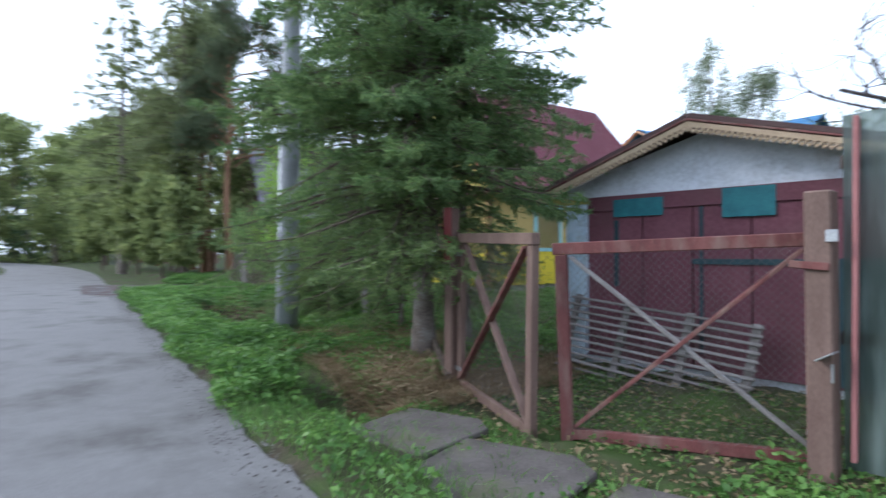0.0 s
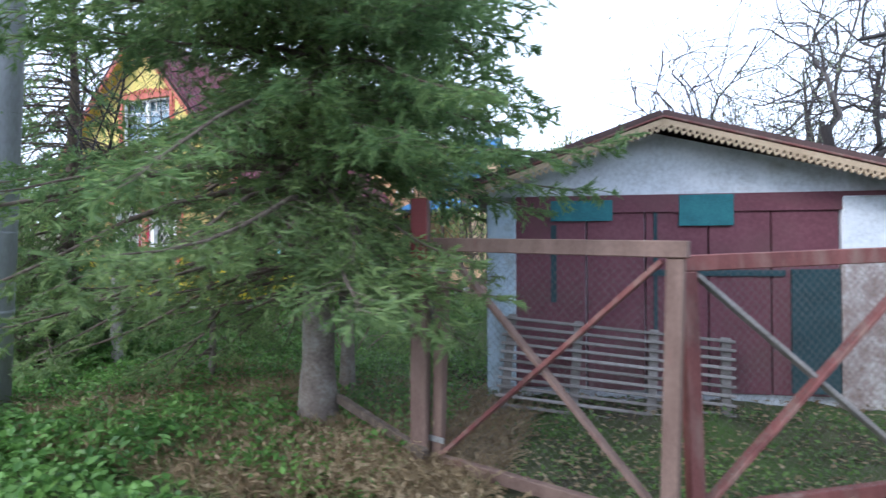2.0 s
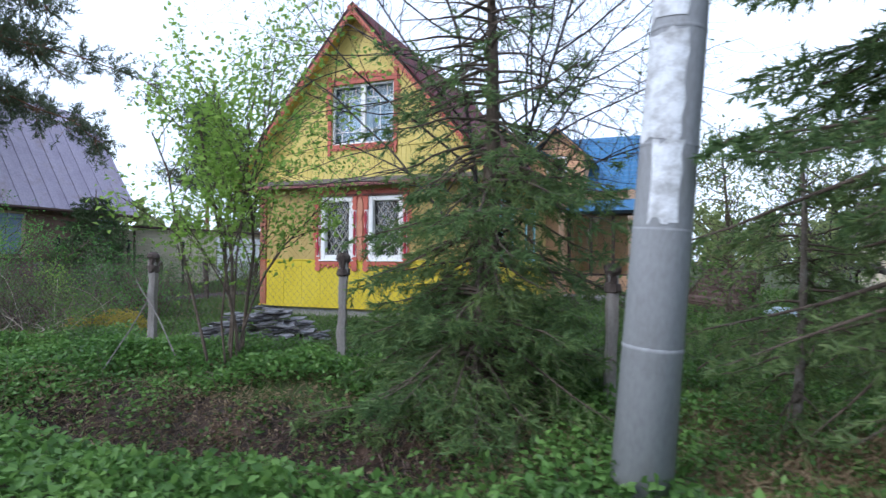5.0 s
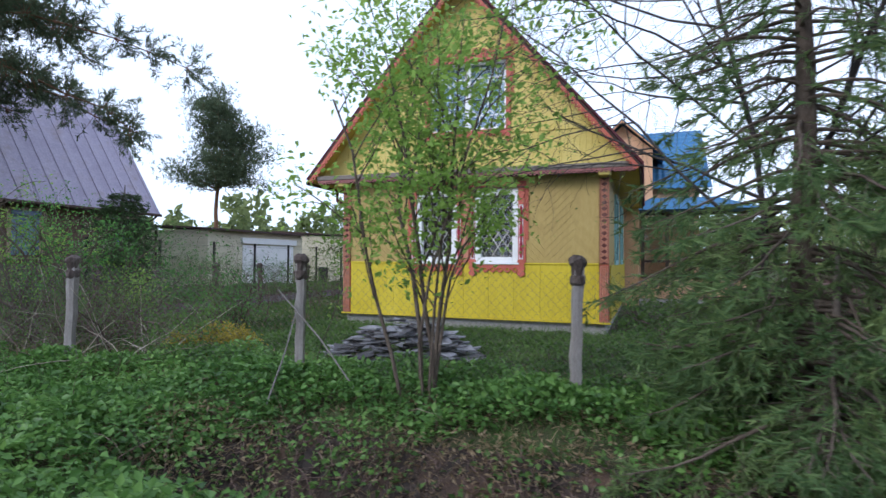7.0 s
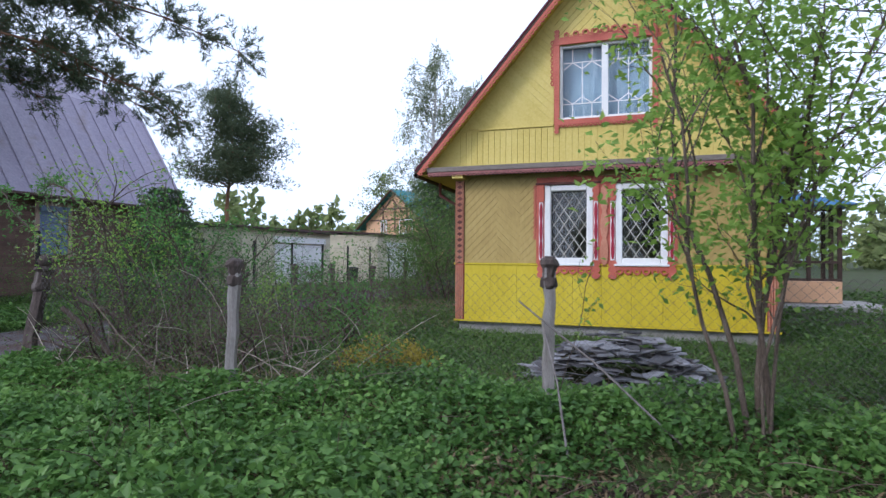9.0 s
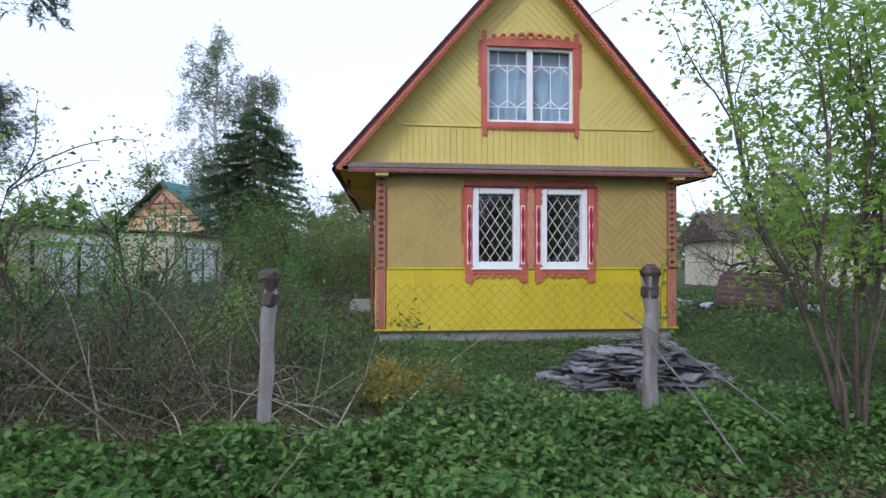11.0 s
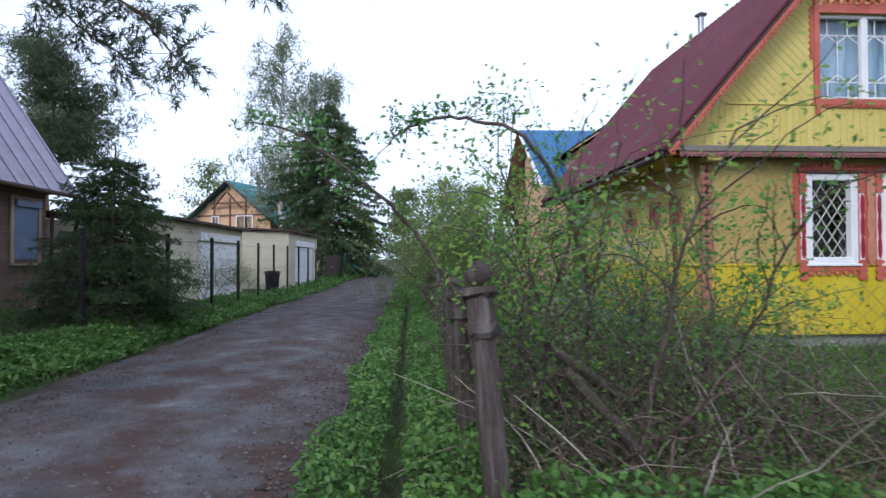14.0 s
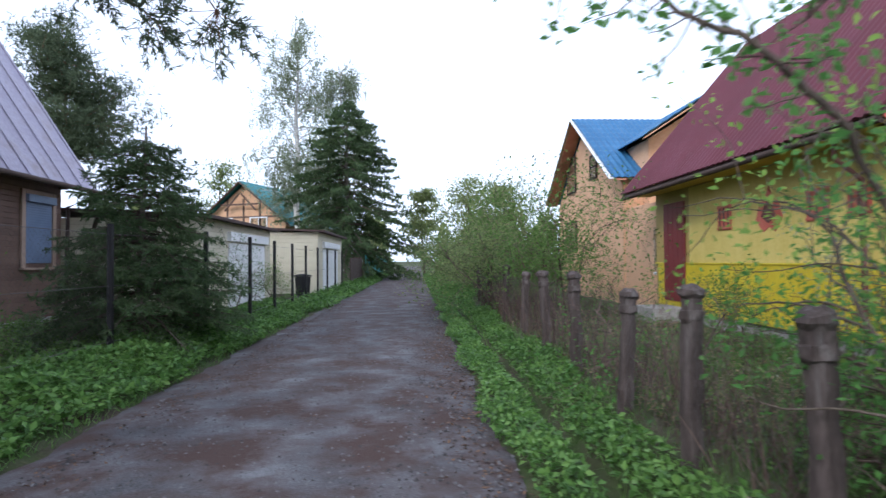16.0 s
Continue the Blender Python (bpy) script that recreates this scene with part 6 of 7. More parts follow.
def grow(rng, p, d, length, r, level, cfg, tubes, tips):
    n = cfg["segs"]
    pts, end = curve_pts(p, d, length, n, rng, cfg["wander"], cfg["lift"])
    tubes.add(pts, np.linspace(r, r * cfg["taper"], n + 1), 6 if level == 0 else (4 if r > 0.006 else 3))
    if level >= cfg["levels"]:
        for k in range(cfg["tips"]):
            u = rng.random() * n
            i = min(int(u), n - 1)
            tips.append(pts[i] + (pts[i + 1] - pts[i]) * (u - i))
        tips.append(pts[-1])
        return
    kids = cfg["kids"][level]
    for k in range(kids):
        u = n * (cfg["from"] + (1 - cfg["from"]) * (k + rng.random()) / kids)
        i = min(int(u), n - 1)
        q = pts[i] + (pts[i + 1] - pts[i]) * (u - i)
        t = unit(pts[i + 1] - pts[i])
        s = unit(np.cross(t, rng.normal(size=3)))
        a = cfg["angle"] * (0.7 + 0.6 * rng.random())
        grow(rng, q, t * math.cos(a) + s * math.sin(a) + np.array([0, 0, cfg["rise"]]), length * cfg["ratio"] * (0.7 + 0.6 * rng.random()), max(r * 0.55 * (1 - 0.4 * u / n), 0.0024), level + 1, cfg, tubes, tips)


def leafy(name, label, category, x, y, stems, height, r, seed, cfg, leaf, mat, bark, per_tip=3, spread=0.07, lean=(0, 0), tilt=0.8, base=0.12, z=None, parts=("branching", "foliage"), group="", fan=0.35):
    """A tree or shrub of branching stems with single leaves round its twig ends."""
    rng = np.random.default_rng(seed)
    z0 = (float(gz(x, y)) if z is None else z) - 0.08
    root = thing(name, label, category, pose(x, y, z0), group)
    tubes, tips = Tubes(), []
    for k in range(stems):
        a = 6.283 * (k + rng.random()) / stems
        p = [base * math.cos(a) * rng.random(), base * math.sin(a) * rng.random(), 0]
        d = [lean[0] + fan * math.cos(a), lean[1] + fan * math.sin(a), 1]
        grow(rng, p, d, height * (0.75 + 0.4 * rng.random()), r * (0.6 + 0.6 * rng.random()), 0, cfg, tubes, tips)
    tubes.link(parts[0], bark, root)
    if leaf:
        tp = np.repeat(np.array(tips), per_tip, 0)
        tp = tp + rng.normal(size=tp.shape) * spread
        v, f = leaves(tp, leaf, rng, tilt)
        link_mesh(parts[1], v, f, mat, root)
    return root


def patch(name, label, n, inside, h, leaf, mat, seed, bounds, clump=0.0, tilt=0.55, aspect=0.6, stalk=True):
    """Herbs: leaves at uneven heights above the ground, thicker in clumps."""
    rng = np.random.default_rng(seed)
    x = rng.uniform(bounds[0], bounds[1], n)
    y = rng.uniform(bounds[2], bounds[3], n)
    ok = inside(x, y)
    x, y = x[ok], y[ok]
    dens = 0.5 + 0.5 * np.sin(x * 2.3 + seed) * np.sin(y * 2.9 + seed * 2) + 0.35 * np.sin(x * 6.1) * np.sin(y * 5.3)
    keep = rng.random(len(x)) > clump * (1 - np.clip(dens, 0, 1))
    x, y, dens = x[keep], y[keep], dens[keep]
    z = gz(x, y) + h * (0.15 + 0.85 * rng.random(len(x)) ** 0.7) * (0.45 + 0.55 * np.clip(dens, 0, 1.2))
    v, f = leaves(np.stack([x, y, z], -1), leaf, rng, tilt, aspect)
    return tagged(link_mesh(name, v, f, mat), label, "plants", kind="stuff")


def blades(name, label, n, inside, h, mat, seed, bounds, width=0.008, lay=0.5):
    """Grass blades and dry stalks."""
    rng = np.random.default_rng(seed)
    x, y = rng.uniform(bounds[0], bounds[1], n), rng.uniform(bounds[2], bounds[3], n)
    ok = inside(x, y)
    x, y = x[ok], y[ok]
    m = len(x)
    p = np.stack([x, y, gz(x, y) - 0.01], -1)
    d = unit(np.concatenate([rng.normal(size=(m, 2)) * lay, np.ones((m, 1))], 1))
    s = unit(np.cross(d, rng.normal(size=(m, 3)))) * width * 0.5
    l = (h * (0.4 + 0.9 * rng.random(m)))[:, None]
    bend_ = rng.normal(size=(m, 3)) * 0.25 * l
    bend_[:, 2] = -np.abs(bend_[:, 2])
    v = np.stack([p - s, p + s, p + d * l * 0.55 + s * 0.7, p + d * l * 0.55 - s * 0.7, p + d * l + bend_], 1)
    i = np.arange(m)[:, None] * 5
    f = np.stack([i + [0, 1, 2], i + [0, 2, 3], i + [3, 2, 4]], 1).reshape(-1, 3)
    return tagged(link_mesh(name, v.reshape(-1, 3), f, mat), label, "grass", kind="stuff")


# main trees
spruce("spruce_tree", "large dark spruce with drooping sprays beside the gate", 11.36, -5.98, 8.5, 0.135, 2.75, 11, first=1.2, step=0.022, droop=0.42, density=1.3, per=15, twig_gap=0.085, size=0.062, width=0.0165, shape=0.4, short=0.3, heavy=(3.5, 0.14))
spruce("spruce_tree", "slim second spruce with a dark stem behind the large one", 11.12, -5.15, 7.8, 0.06, 1.9, 13, first=2.0, step=0.05, droop=0.4, density=1.0, per=11, size=0.085, width=0.019, twig_gap=0.1, shape=0.4, short=0.4)
spruce("spruce_tree", "sparse dark spruce with bare upper twigs behind the old fence", 6.95, -5.0, 5.2, 0.11, 1.65, 23, first=1.0, step=0.03, droop=0.5, density=0.85, per=14, thin_top=1.0, size=0.085, width=0.016, shape=0.45)
spruce("spruce_bush", "low spreading spruce growth above the ditch", 7.0, -5.55, 1.5, 0.04, 1.5, 31, first=0.25, step=0.017, droop=0.45, density=1.2, per=15, size=0.08, width=0.015, shape=0.35)
spruce("spruce_sapling", "young green spruce beside the leaning pole", 9.6, -5.35, 2.4, 0.03, 0.95, 37, first=0.4, step=0.07, droop=0.4, density=0.8, per=14, mat=NEEDLELIGHT, size=0.08, width=0.015)
spruce("spruce_tree", "dense young spruce inside the steel fence", -10.3, 3.6, 3.75, 0.07, 1.8, 41, first=0.15, step=0.017, droop=0.4, density=1.2, mat=DARKNEEDLE, inner=DARKNEEDLE, per=15, size=0.075, width=0.015, shape=0.6)
spruce("spruce_tree", "tall dark spruce at the far end of the garages", -11.2, 39.0, 14.5, 0.25, 6.8, 43, first=1.2, step=0.065, droop=0.5, density=0.6, mat=DARKNEEDLE, inner=DARKNEEDLE, per=9, size=0.3, width=0.07, twig_gap=0.12, shape=0.6)

spruce("conifer_tree", "very tall airy conifer by the bend of the road", -17.5, -4.6, 21, 0.24, 3.6, 47, first=5.5, step=0.11, droop=0.4, density=0.35, per=11, mat=HAZYNEEDLE, inner=HAZYNEEDLE, size=0.3, width=0.06, twig_gap=0.13, shape=0.6)
spruce("conifer_tree", "tall airy conifer at the wood's edge", -25.0, -7.2, 19, 0.22, 3.4, 48, first=5.0, step=0.13, droop=0.4, density=0.35, per=11, mat=HAZYNEEDLE, inner=HAZYNEEDLE, size=0.34, width=0.07, twig_gap=0.14, shape=0.6)

CROWN = dict(segs=6, wander=0.28, lift=0.1, taper=0.5, levels=2, kids=(9, 6), angle=0.55, ratio=0.42, rise=0.15, tips=5)
CROWN["from"] = 0.3
ROWAN = dict(CROWN, angle=0.5, ratio=0.36, kids=(8, 5), wander=0.34)
leafy("rowan_tree", "multi-stemmed young tree with fresh green leaves by the fence", "tree", 3.92, -5.3, 7, 3.5, 0.022, 51, ROWAN, 0.072, ROWANLEAF, BARK, per_tip=4, spread=0.12, fan=0.16, base=0.3, lean=(-0.05, 0))
leafy("rowan_tree", "slim young tree with fresh pale leaves", "tree", 2.32, -4.84, 1, 1.25, 0.009, 53, dict(CROWN, kids=(5, 2), ratio=0.2, tips=2), 0.06, ROWANLEAF, BARK, per_tip=1, spread=0.03, fan=0.05)
CHERRY = dict(segs=6, wander=0.36, lift=-0.15, taper=0.4, levels=3, kids=(15, 8, 6), angle=0.85, ratio=0.5, rise=0.02, tips=2)
CHERRY["from"] = 0.3
leafy("bird_cherry_tree", "dark-stemmed wild tree with bare drooping twigs and small buds", "tree", 6.75, -4.8, 2, 5.4, 0.042, 57, CHERRY, 0.03, BUSHLEAF, DARKTWIG, per_tip=1, spread=0.04, fan=0.12)
APPLE = dict(segs=6, wander=0.75, lift=0.15, taper=0.5, levels=3, kids=(5, 6, 6), angle=0.85, ratio=0.62, rise=0.12, tips=3)
APPLE["from"] = 0.4
leafy("apple_tree", "old bare apple tree with crooked dark branches", "tree", 16.6, 9.0, 4, 5.2, 0.16, 61, APPLE, 0.07, BIRCHLEAF, DARKTWIG, per_tip=3, spread=0.12, fan=0.5)
leafy("apple_tree", "old apple tree with bare twisted twigs behind the shed", "tree", 18.4, 2.0, 4, 4.4, 0.13, 67, APPLE, 0.05, BIRCHLEAF, DARKTWIG, per_tip=1, spread=0.05, fan=0.5)
leafy("apple_tree", "slim bare fruit tree behind the shed", "tree", 14.9, 3.2, 2, 4.2, 0.07, 69, APPLE, 0.045, BIRCHLEAF, DARKTWIG, per_tip=1, spread=0.05, fan=0.3)
BUSH = dict(segs=5, wander=0.6, lift=-0.05, taper=0.5, levels=2, kids=(7, 5), angle=0.75, ratio=0.5, rise=0.1, tips=3)
BUSH["from"] = 0.25
br = random.Random(8)
for k in range(12):
    x, y = br.uniform(-3.4, -0.9), br.uniform(-4.8, -3.3)
    leafy("shrub", "tangled brown shrub with a few young leaves", "shrub", x, y, 6, br.uniform(0.55, 1.0), 0.012, 100 + k, BUSH, 0.03, BUSHLEAF, TWIG, per_tip=1, spread=0.06, fan=0.7, base=0.25, group="shrubs in the plot corner")
for k in range(8):
    x, y = br.uniform(-3.3, -1.0), (-2.6 + k * 0.5 if k < 5 else 6.5 + (k - 5) * 1.3) + br.uniform(-0.2, 0.2)
    leafy("shrub", "leafy young shrub beside the lane fence", "shrub", x, y, 5, br.uniform(0.8, 1.3), 0.012, 140 + k, BUSH, 0.046, SPRING, TWIG, per_tip=1, spread=0.07, fan=0.5, base=0.25, group="shrubs along the lane")
ARCH = dict(segs=9, wander=0.5, lift=-0.35, taper=0.35, levels=1, kids=(12,), angle=0.6, ratio=0.3, rise=0.1, tips=7)
ARCH["from"] = 0.3
for k in range(13):
    x, y = (br.uniform(-3.7, -2.7), br.uniform(-4.6, -3.2)) if k < 6 else (br.uniform(-3.5, -1.9 if k < 11 else -0.9), br.uniform(-4.5, -2.2))
    pale = k in (4, 9)
    leafy("fruit_tree", "arching young fruit tree with silvery new leaves" if pale else "arching young fruit tree with fresh leaves", "tree", x, y, 2, br.uniform(2.2, 2.9) if k < 6 else br.uniform(1.5, 2.3), 0.017, 201 + k, ARCH, 0.036 if pale else 0.046,
          BIRCHLEAF if pale else ROWANLEAF if k % 3 == 0 else SPRING, BARK, per_tip=4, spread=0.09, lean=(br.uniform(-0.15, 0.25), br.uniform(-0.1, 0.25)), fan=0.2, group="fruit trees in the plot corner")
for k in range(16):
    y = 6.5 + k * 2.4
    leafy("hedge_bush", "tall fresh green hedge bush along the lane", "shrub", -2.6 + br.uniform(-0.5, 0.6), y, 7, br.uniform(2.0, 3.2), 0.02, 230 + k, BUSH, 0.075, WOODS if k % 2 else BUSHLEAF, TWIG, per_tip=6, spread=0.22, fan=0.4, base=0.5, group="hedge bushes")
for k, (x, y, hh) in enumerate(((-1.4, 1.2, 1.0), (8.6, -3.6, 1.5), (9.9, -3.0, 1.8), (0.3, -4.3, 0.7), (-8.3 - 3, 1.0, 0.8), (-10.4, 6.6, 1.3), (-10.4, 9.0, 1.5), (-10.3, 12.2, 1.4), (-12, -1.0, 1.6), (-13.5, 0.5, 1.6), (6.2, -3.0, 1.0))):
    leafy("shrub", "thin young shrub with pale new leaves", "shrub", x, y, 6, hh, 0.01, 260 + k, BUSH, 0.045, BUSHLEAF, TWIG, per_tip=2, spread=0.07, fan=0.45, base=0.25, group="young shrubs")
leafy("golden_shrub", "low yellow-green shrub in the grass", "shrub", 0.38, -4.1, 24, 0.3, 0.005, 281, BUSH, 0.04, GOLD, TWIG, per_tip=6, spread=0.05, fan=0.6, base=0.38)

def arching(label, way, seed):
    """One long bough that bends over, with leaves in tufts along its outer part."""
    rng = np.random.default_rng(seed)
    root = thing("arching_bough", label, "branch", group="boughs over the lane fence")
    way = np.array(way)
    n = 40
    u = np.linspace(0, len(way) - 1.001, n)
    pts = []
    for q in u:
        i = int(q)
        w = q - i
        p0, p1, p2, p3 = way[max(i - 1, 0)], way[i], way[i + 1], way[min(i + 2, len(way) - 1)]
        pts.append(0.5 * (2 * p1 + (p2 - p0) * w + (2 * p0 - 5 * p1 + 4 * p2 - p3) * w * w + (3 * p1 - p0 - 3 * p2 + p3) * w ** 3))
    pts = np.array(pts) + rng.normal(size=(n, 3)) * 0.006
    t = Tubes()
    t.add(pts, np.linspace(0.021, 0.004, n), 6)
    tips = []
    for k in range(46):
        i = int(n * (0.42 + 0.58 * rng.random())) - 1
        tw, _ = curve_pts(pts[i], unit(rng.normal(size=3) * 0.8 + [0, 0, 0.35]), rng.uniform(0.05, 0.26), 4, rng, 0.4, 0.1)
        t.add(tw, np.linspace(0.004, 0.0015, 5), 3)
        tips += [tw[-1], tw[-2]]
    t.link("bough", BARK, root)
    tp = np.repeat(np.array(tips), 4, 0)
    tp = tp + rng.normal(size=tp.shape) * 0.022
    v, f = leaves(tp, 0.042, rng, 0.8)
    link_mesh("foliage", v, f, SPRING, root)


arching("long bough bending over the lane with small fresh leaves", ((-3.3, -3.9, 0.05), (-3.8, -4.2, 1.0), (-4.25, -4.5, 1.70), (-4.62, -4.62, 2.05), (-5.0, -4.5, 2.33), (-5.32, -4.45, 2.42)), 401)
arching("second long bough arching high over the fence corner", ((-2.9, -3.6, 0.05), (-3.05, -4.2, 1.4), (-3.5, -4.65, 2.2), (-3.95, -4.6, 2.42), (-4.25, -4.5, 2.4), (-4.44, -4.4, 2.28)), 402)

# canes and fallen stems in the plot corner
cn = Tubes()
crng = np.random.default_rng(77)
for k in range(150):
    p = [crng.uniform(-3.6, 0.2), crng.uniform(-5.4, -3.6), 0]
    p[2] = float(gz(p[0], p[1])) - 0.02
    pts, _ = curve_pts(p, [crng.normal() * 0.9, crng.normal() * 0.6, crng.uniform(0.1, 0.9)], crng.uniform(0.4, 1.5), 6, crng, 0.3, -0.5)
    cn.add(pts, np.linspace(crng.uniform(0.004, 0.011), 0.002, 7), 4)
tagged(cn.link("dry_canes", DRYTWIG, None), "pale dry broken canes tangled at the fence corner", "canes", kind="stuff")
cn = Tubes()
for k in range(420):
    p = [crng.uniform(-3.3, 9.5), crng.uniform(-7.3, -5.6), 0]
    p[2] = float(gz(p[0], p[1])) - 0.02
    pts, _ = curve_pts(p, [crng.normal() * 0.8, crng.normal() * 0.6 - 0.2, crng.uniform(0.1, 0.8)], crng.uniform(0.25, 0.9), 5, crng, 0.4, -0.8)
    cn.add(pts, np.linspace(crng.uniform(0.002, 0.006), 0.0012, 6), 3)
tagged(cn.link("dry_stems", TWIG, None), "brown dead stems hanging over the ditch", "stems", kind="stuff")
for k, (a, b) in enumerate((((2.1, -5.05, 1.15), (3.35, -5.5, 0.2)), ((2.3, -5.0, 0.95), (2.6, -5.9, 0.15)), ((-3.45, -4.7, 1.0), (-2.4, -3.8, 0.2)), ((-3.4, -4.9, 0.9), (-2.7, -4.6, 0.1)))):
    s = thing("leaning_stake", "grey wooden stake leaning against the fence post", "stake", group="leaning stakes")
    t = Tubes()
    t.add([a, [(a[i] + b[i]) / 2 + 0.02 for i in range(3)], b], [0.007, 0.008, 0.009] if k < 2 else [0.03, 0.04, 0.045], 6)
    t.link("pole", POSTWOOD if k < 2 else BARK, s)

cn = Tubes()
for k in range(900):
    p = [crng.uniform(-3.78, -3.3), crng.uniform(-3.4, 11), 0.1]
    pts, _ = curve_pts(p, [crng.normal() * 0.18, crng.normal() * 0.22, 1], crng.uniform(0.5, 1.25), 4, crng, 0.25, 0)
    cn.add(pts, np.linspace(crng.uniform(0.003, 0.007), 0.0015, 5), 3)
tagged(cn.link("dead_canes", TWIG, None), "brown dead canes standing along the lane fence", "canes", kind="stuff")
cn = Tubes()
for k in range(900):
    p = [crng.uniform(1.8, 9.5), crng.uniform(-6.5, -5.8), 0]
    p[2] = float(gz(p[0], p[1])) + 0.02
    pts, _ = curve_pts(p, [crng.normal() * 0.5, -0.8, crng.uniform(-0.2, 0.4)], crng.uniform(0.2, 0.55), 5, crng, 0.4, -1.2)
    cn.add(pts, np.linspace(crng.uniform(0.003, 0.009), 0.0015, 6), 3)
tagged(cn.link("hanging_roots", TWIG, None), "brown roots and dead stems hanging down the ditch bank", "stems", kind="stuff")

# stump and dead fern by the culvert
stump = thing("rusty_clump", "rusty brown clump of dead fern at the ditch end", "plants", pose(12.55, -7.05, 0.0))
rng = np.random.default_rng(9)
pp = rng.normal(size=(1300, 3)) * [0.3, 0.18, 0.08] + [0, 0, 0.08]
v, f = leaves(pp, 0.05, rng, 0.9, 0.22)
link_mesh("fronds", v, f, DEADLEAF, stump)

# herbs, grass and litter
verge = lambda x, y: (y > -8.62 + 0.12 * np.sin(x * 1.9)) & (y < -6.75)
patch("verge_herbs", "thick bright green ground elder along the asphalt", 44000, lambda x, y: verge(x, y) & (y < -7.0 - 0.55 * (1 - sst(6.6, 8.2, x)) * sst(1.6, 3.4, x) + 0.1 * np.sin(x * 3.1)) & (x < 12.2 - 1.3 * (y > -7.85)) & ~((x < -3.4) & (y < -6.9) & (x + y < -11.4)), 0.27, 0.075, HERB, 301, (-5, 12.2, -8.75, -6.7), clump=0.45)
patch("verge_herbs", "green herbs round the sunken slabs", 9000, lambda x, y: verge(x, y) & ((y < -7.95) | (np.abs((x - 12.95) % 1.13 - 0.1) < 0.09)), 0.12, 0.06, HERB, 302, (11.6, 20, -8.75, -6.7), clump=0.9)
patch("gate_herbs", "small green herbs at the foot of the gate and sheet fence", 5000, lambda x, y: (y < -5.2 - 0.0 * x) & (y > -6.7), 0.14, 0.06, HERB, 303, (15.6, 20, -6.7, -5.2), clump=0.5)
patch("bank_herbs", "ground elder on the far bank of the ditch", 66000, lambda x, y: (y > -5.72 + 0.16 * np.sin(x * 2.7) - 1.3 * (1 - sst(1.6, 3.4, x)) - 0.3 * sst(7.2, 8.2, x)) & ((x > 0.2) | (y < -5.25 + 0.15 * np.sin(x * 5))), 0.24, 0.068, HERB, 304, (-3.7, 8.2, -7.1, -4.4), clump=0.45)
patch("plot_herbs", "mixed green herbs and grass in the plot", 60000, lambda x, y: ~((x > -0.4) & (x < 5.5) & (y > -0.5)) & ~((x < -0.2 + 0.3 * np.sin(y * 2.2)) & (y > -2.4)) & ~(((x - 2.9) / 1.05) ** 2 + ((y + 3.35) / 0.75) ** 2 < 1), 0.1, 0.055, HERBLOW, 305, (-3.6, 11, -4.5, 1.5), clump=0.7)
patch("ditch_herbs", "scattered herbs down the sides of the ditch", 8000, lambda x, y: y < -5.9, 0.16, 0.06, HERBLOW, 306, (-3.4, 10.5, -7.4, -5.9), clump=0.9)
patch("bank_bracken", "rusty brown dead fern and stalks on the ditch bank", 8000, lambda x, y: y > -7.0, 0.16, 0.055, DEADLEAF, 330, (1.6, 9.2, -6.9, -5.85), clump=0.85, tilt=0.9, aspect=0.25)
patch("bank_weeds", "young green weeds among the dead fern of the bank", 5000, lambda x, y: y > -7.0, 0.2, 0.055, HERB, 333, (0.6, 9.6, -6.8, -5.8), clump=0.9)
patch("spruce_floor_stalks", "pale dead stalks and leaves before the spruce", 5500, lambda x, y: y > -7.4, 0.16, 0.07, DEADLEAF, 334, (9.0, 12.3, -7.4, -5.4), clump=0.7, tilt=0.9, aspect=0.28)
patch("spruce_floor_herbs", "sparse herbs under the spruce", 30000, lambda x, y: y > -7.2, 0.2, 0.055, HERB, 307, (7.8, 12.4, -7.2, -3.0), clump=0.75)
patch("yard_herbs", "short weedy grass in the yard before the shed", 4200, lambda x, y: y > -7.0, 0.06, 0.045, HERBLOW, 308, (12.4, 16.2, -6.4, -4.3), clump=0.8)
patch("back_plot_herbs", "green growth in the plot behind", 16000, lambda x, y: ~((x < 9.8) & (y > 7)), 0.2, 0.12, HERBLOW, 309, (5.4, 22, 0, 16), clump=0.4)
patch("lane_verge_herbs", "bright ground elder between the lane and its ditch", 42000, lambda x, y: (x > -5.0 + 0.1 * np.sin(y * 2.1) + 1.6 * (1 - sst(-9.0, -6.4, y)) ** 2) & (x < -3.85 + 0.1 * np.sin(y)) & (np.abs(x + 4.42) > 0.085), 0.17, 0.06, HERB, 310, (-5.1, -3.7, -8.4, 14), clump=0.3)
patch("lane_verge_herbs", "ground elder along the further lane", 14000, lambda x, y: x < -3.4, 0.24, 0.13, HERB, 311, (-5.0, -3.4, 14, 50), clump=0.2)
patch("lane_far_verge", "green herbs on the far verge under the fence", 40000, lambda x, y: (x < -8.78 + 0.12 * np.sin(y * 1.7) - 1.6 * (1 - sst(-8.0, -5.0, y)) ** 2), 0.22, 0.08, HERB, 312, (-10.4, -8.4, -6.5, 12), clump=0.35)
patch("lane_far_verge", "green strip along the garages", 14000, lambda x, y: x < -8.5, 0.24, 0.13, HERB, 313, (-9.7, -8.4, 12, 60), clump=0.2)
patch("lane_house_growth", "weeds in the plot across the lane", 16000, lambda x, y: x < -9.9, 0.18, 0.09, HERBLOW, 314, (-14, -9.9, -6, 8), clump=0.6)
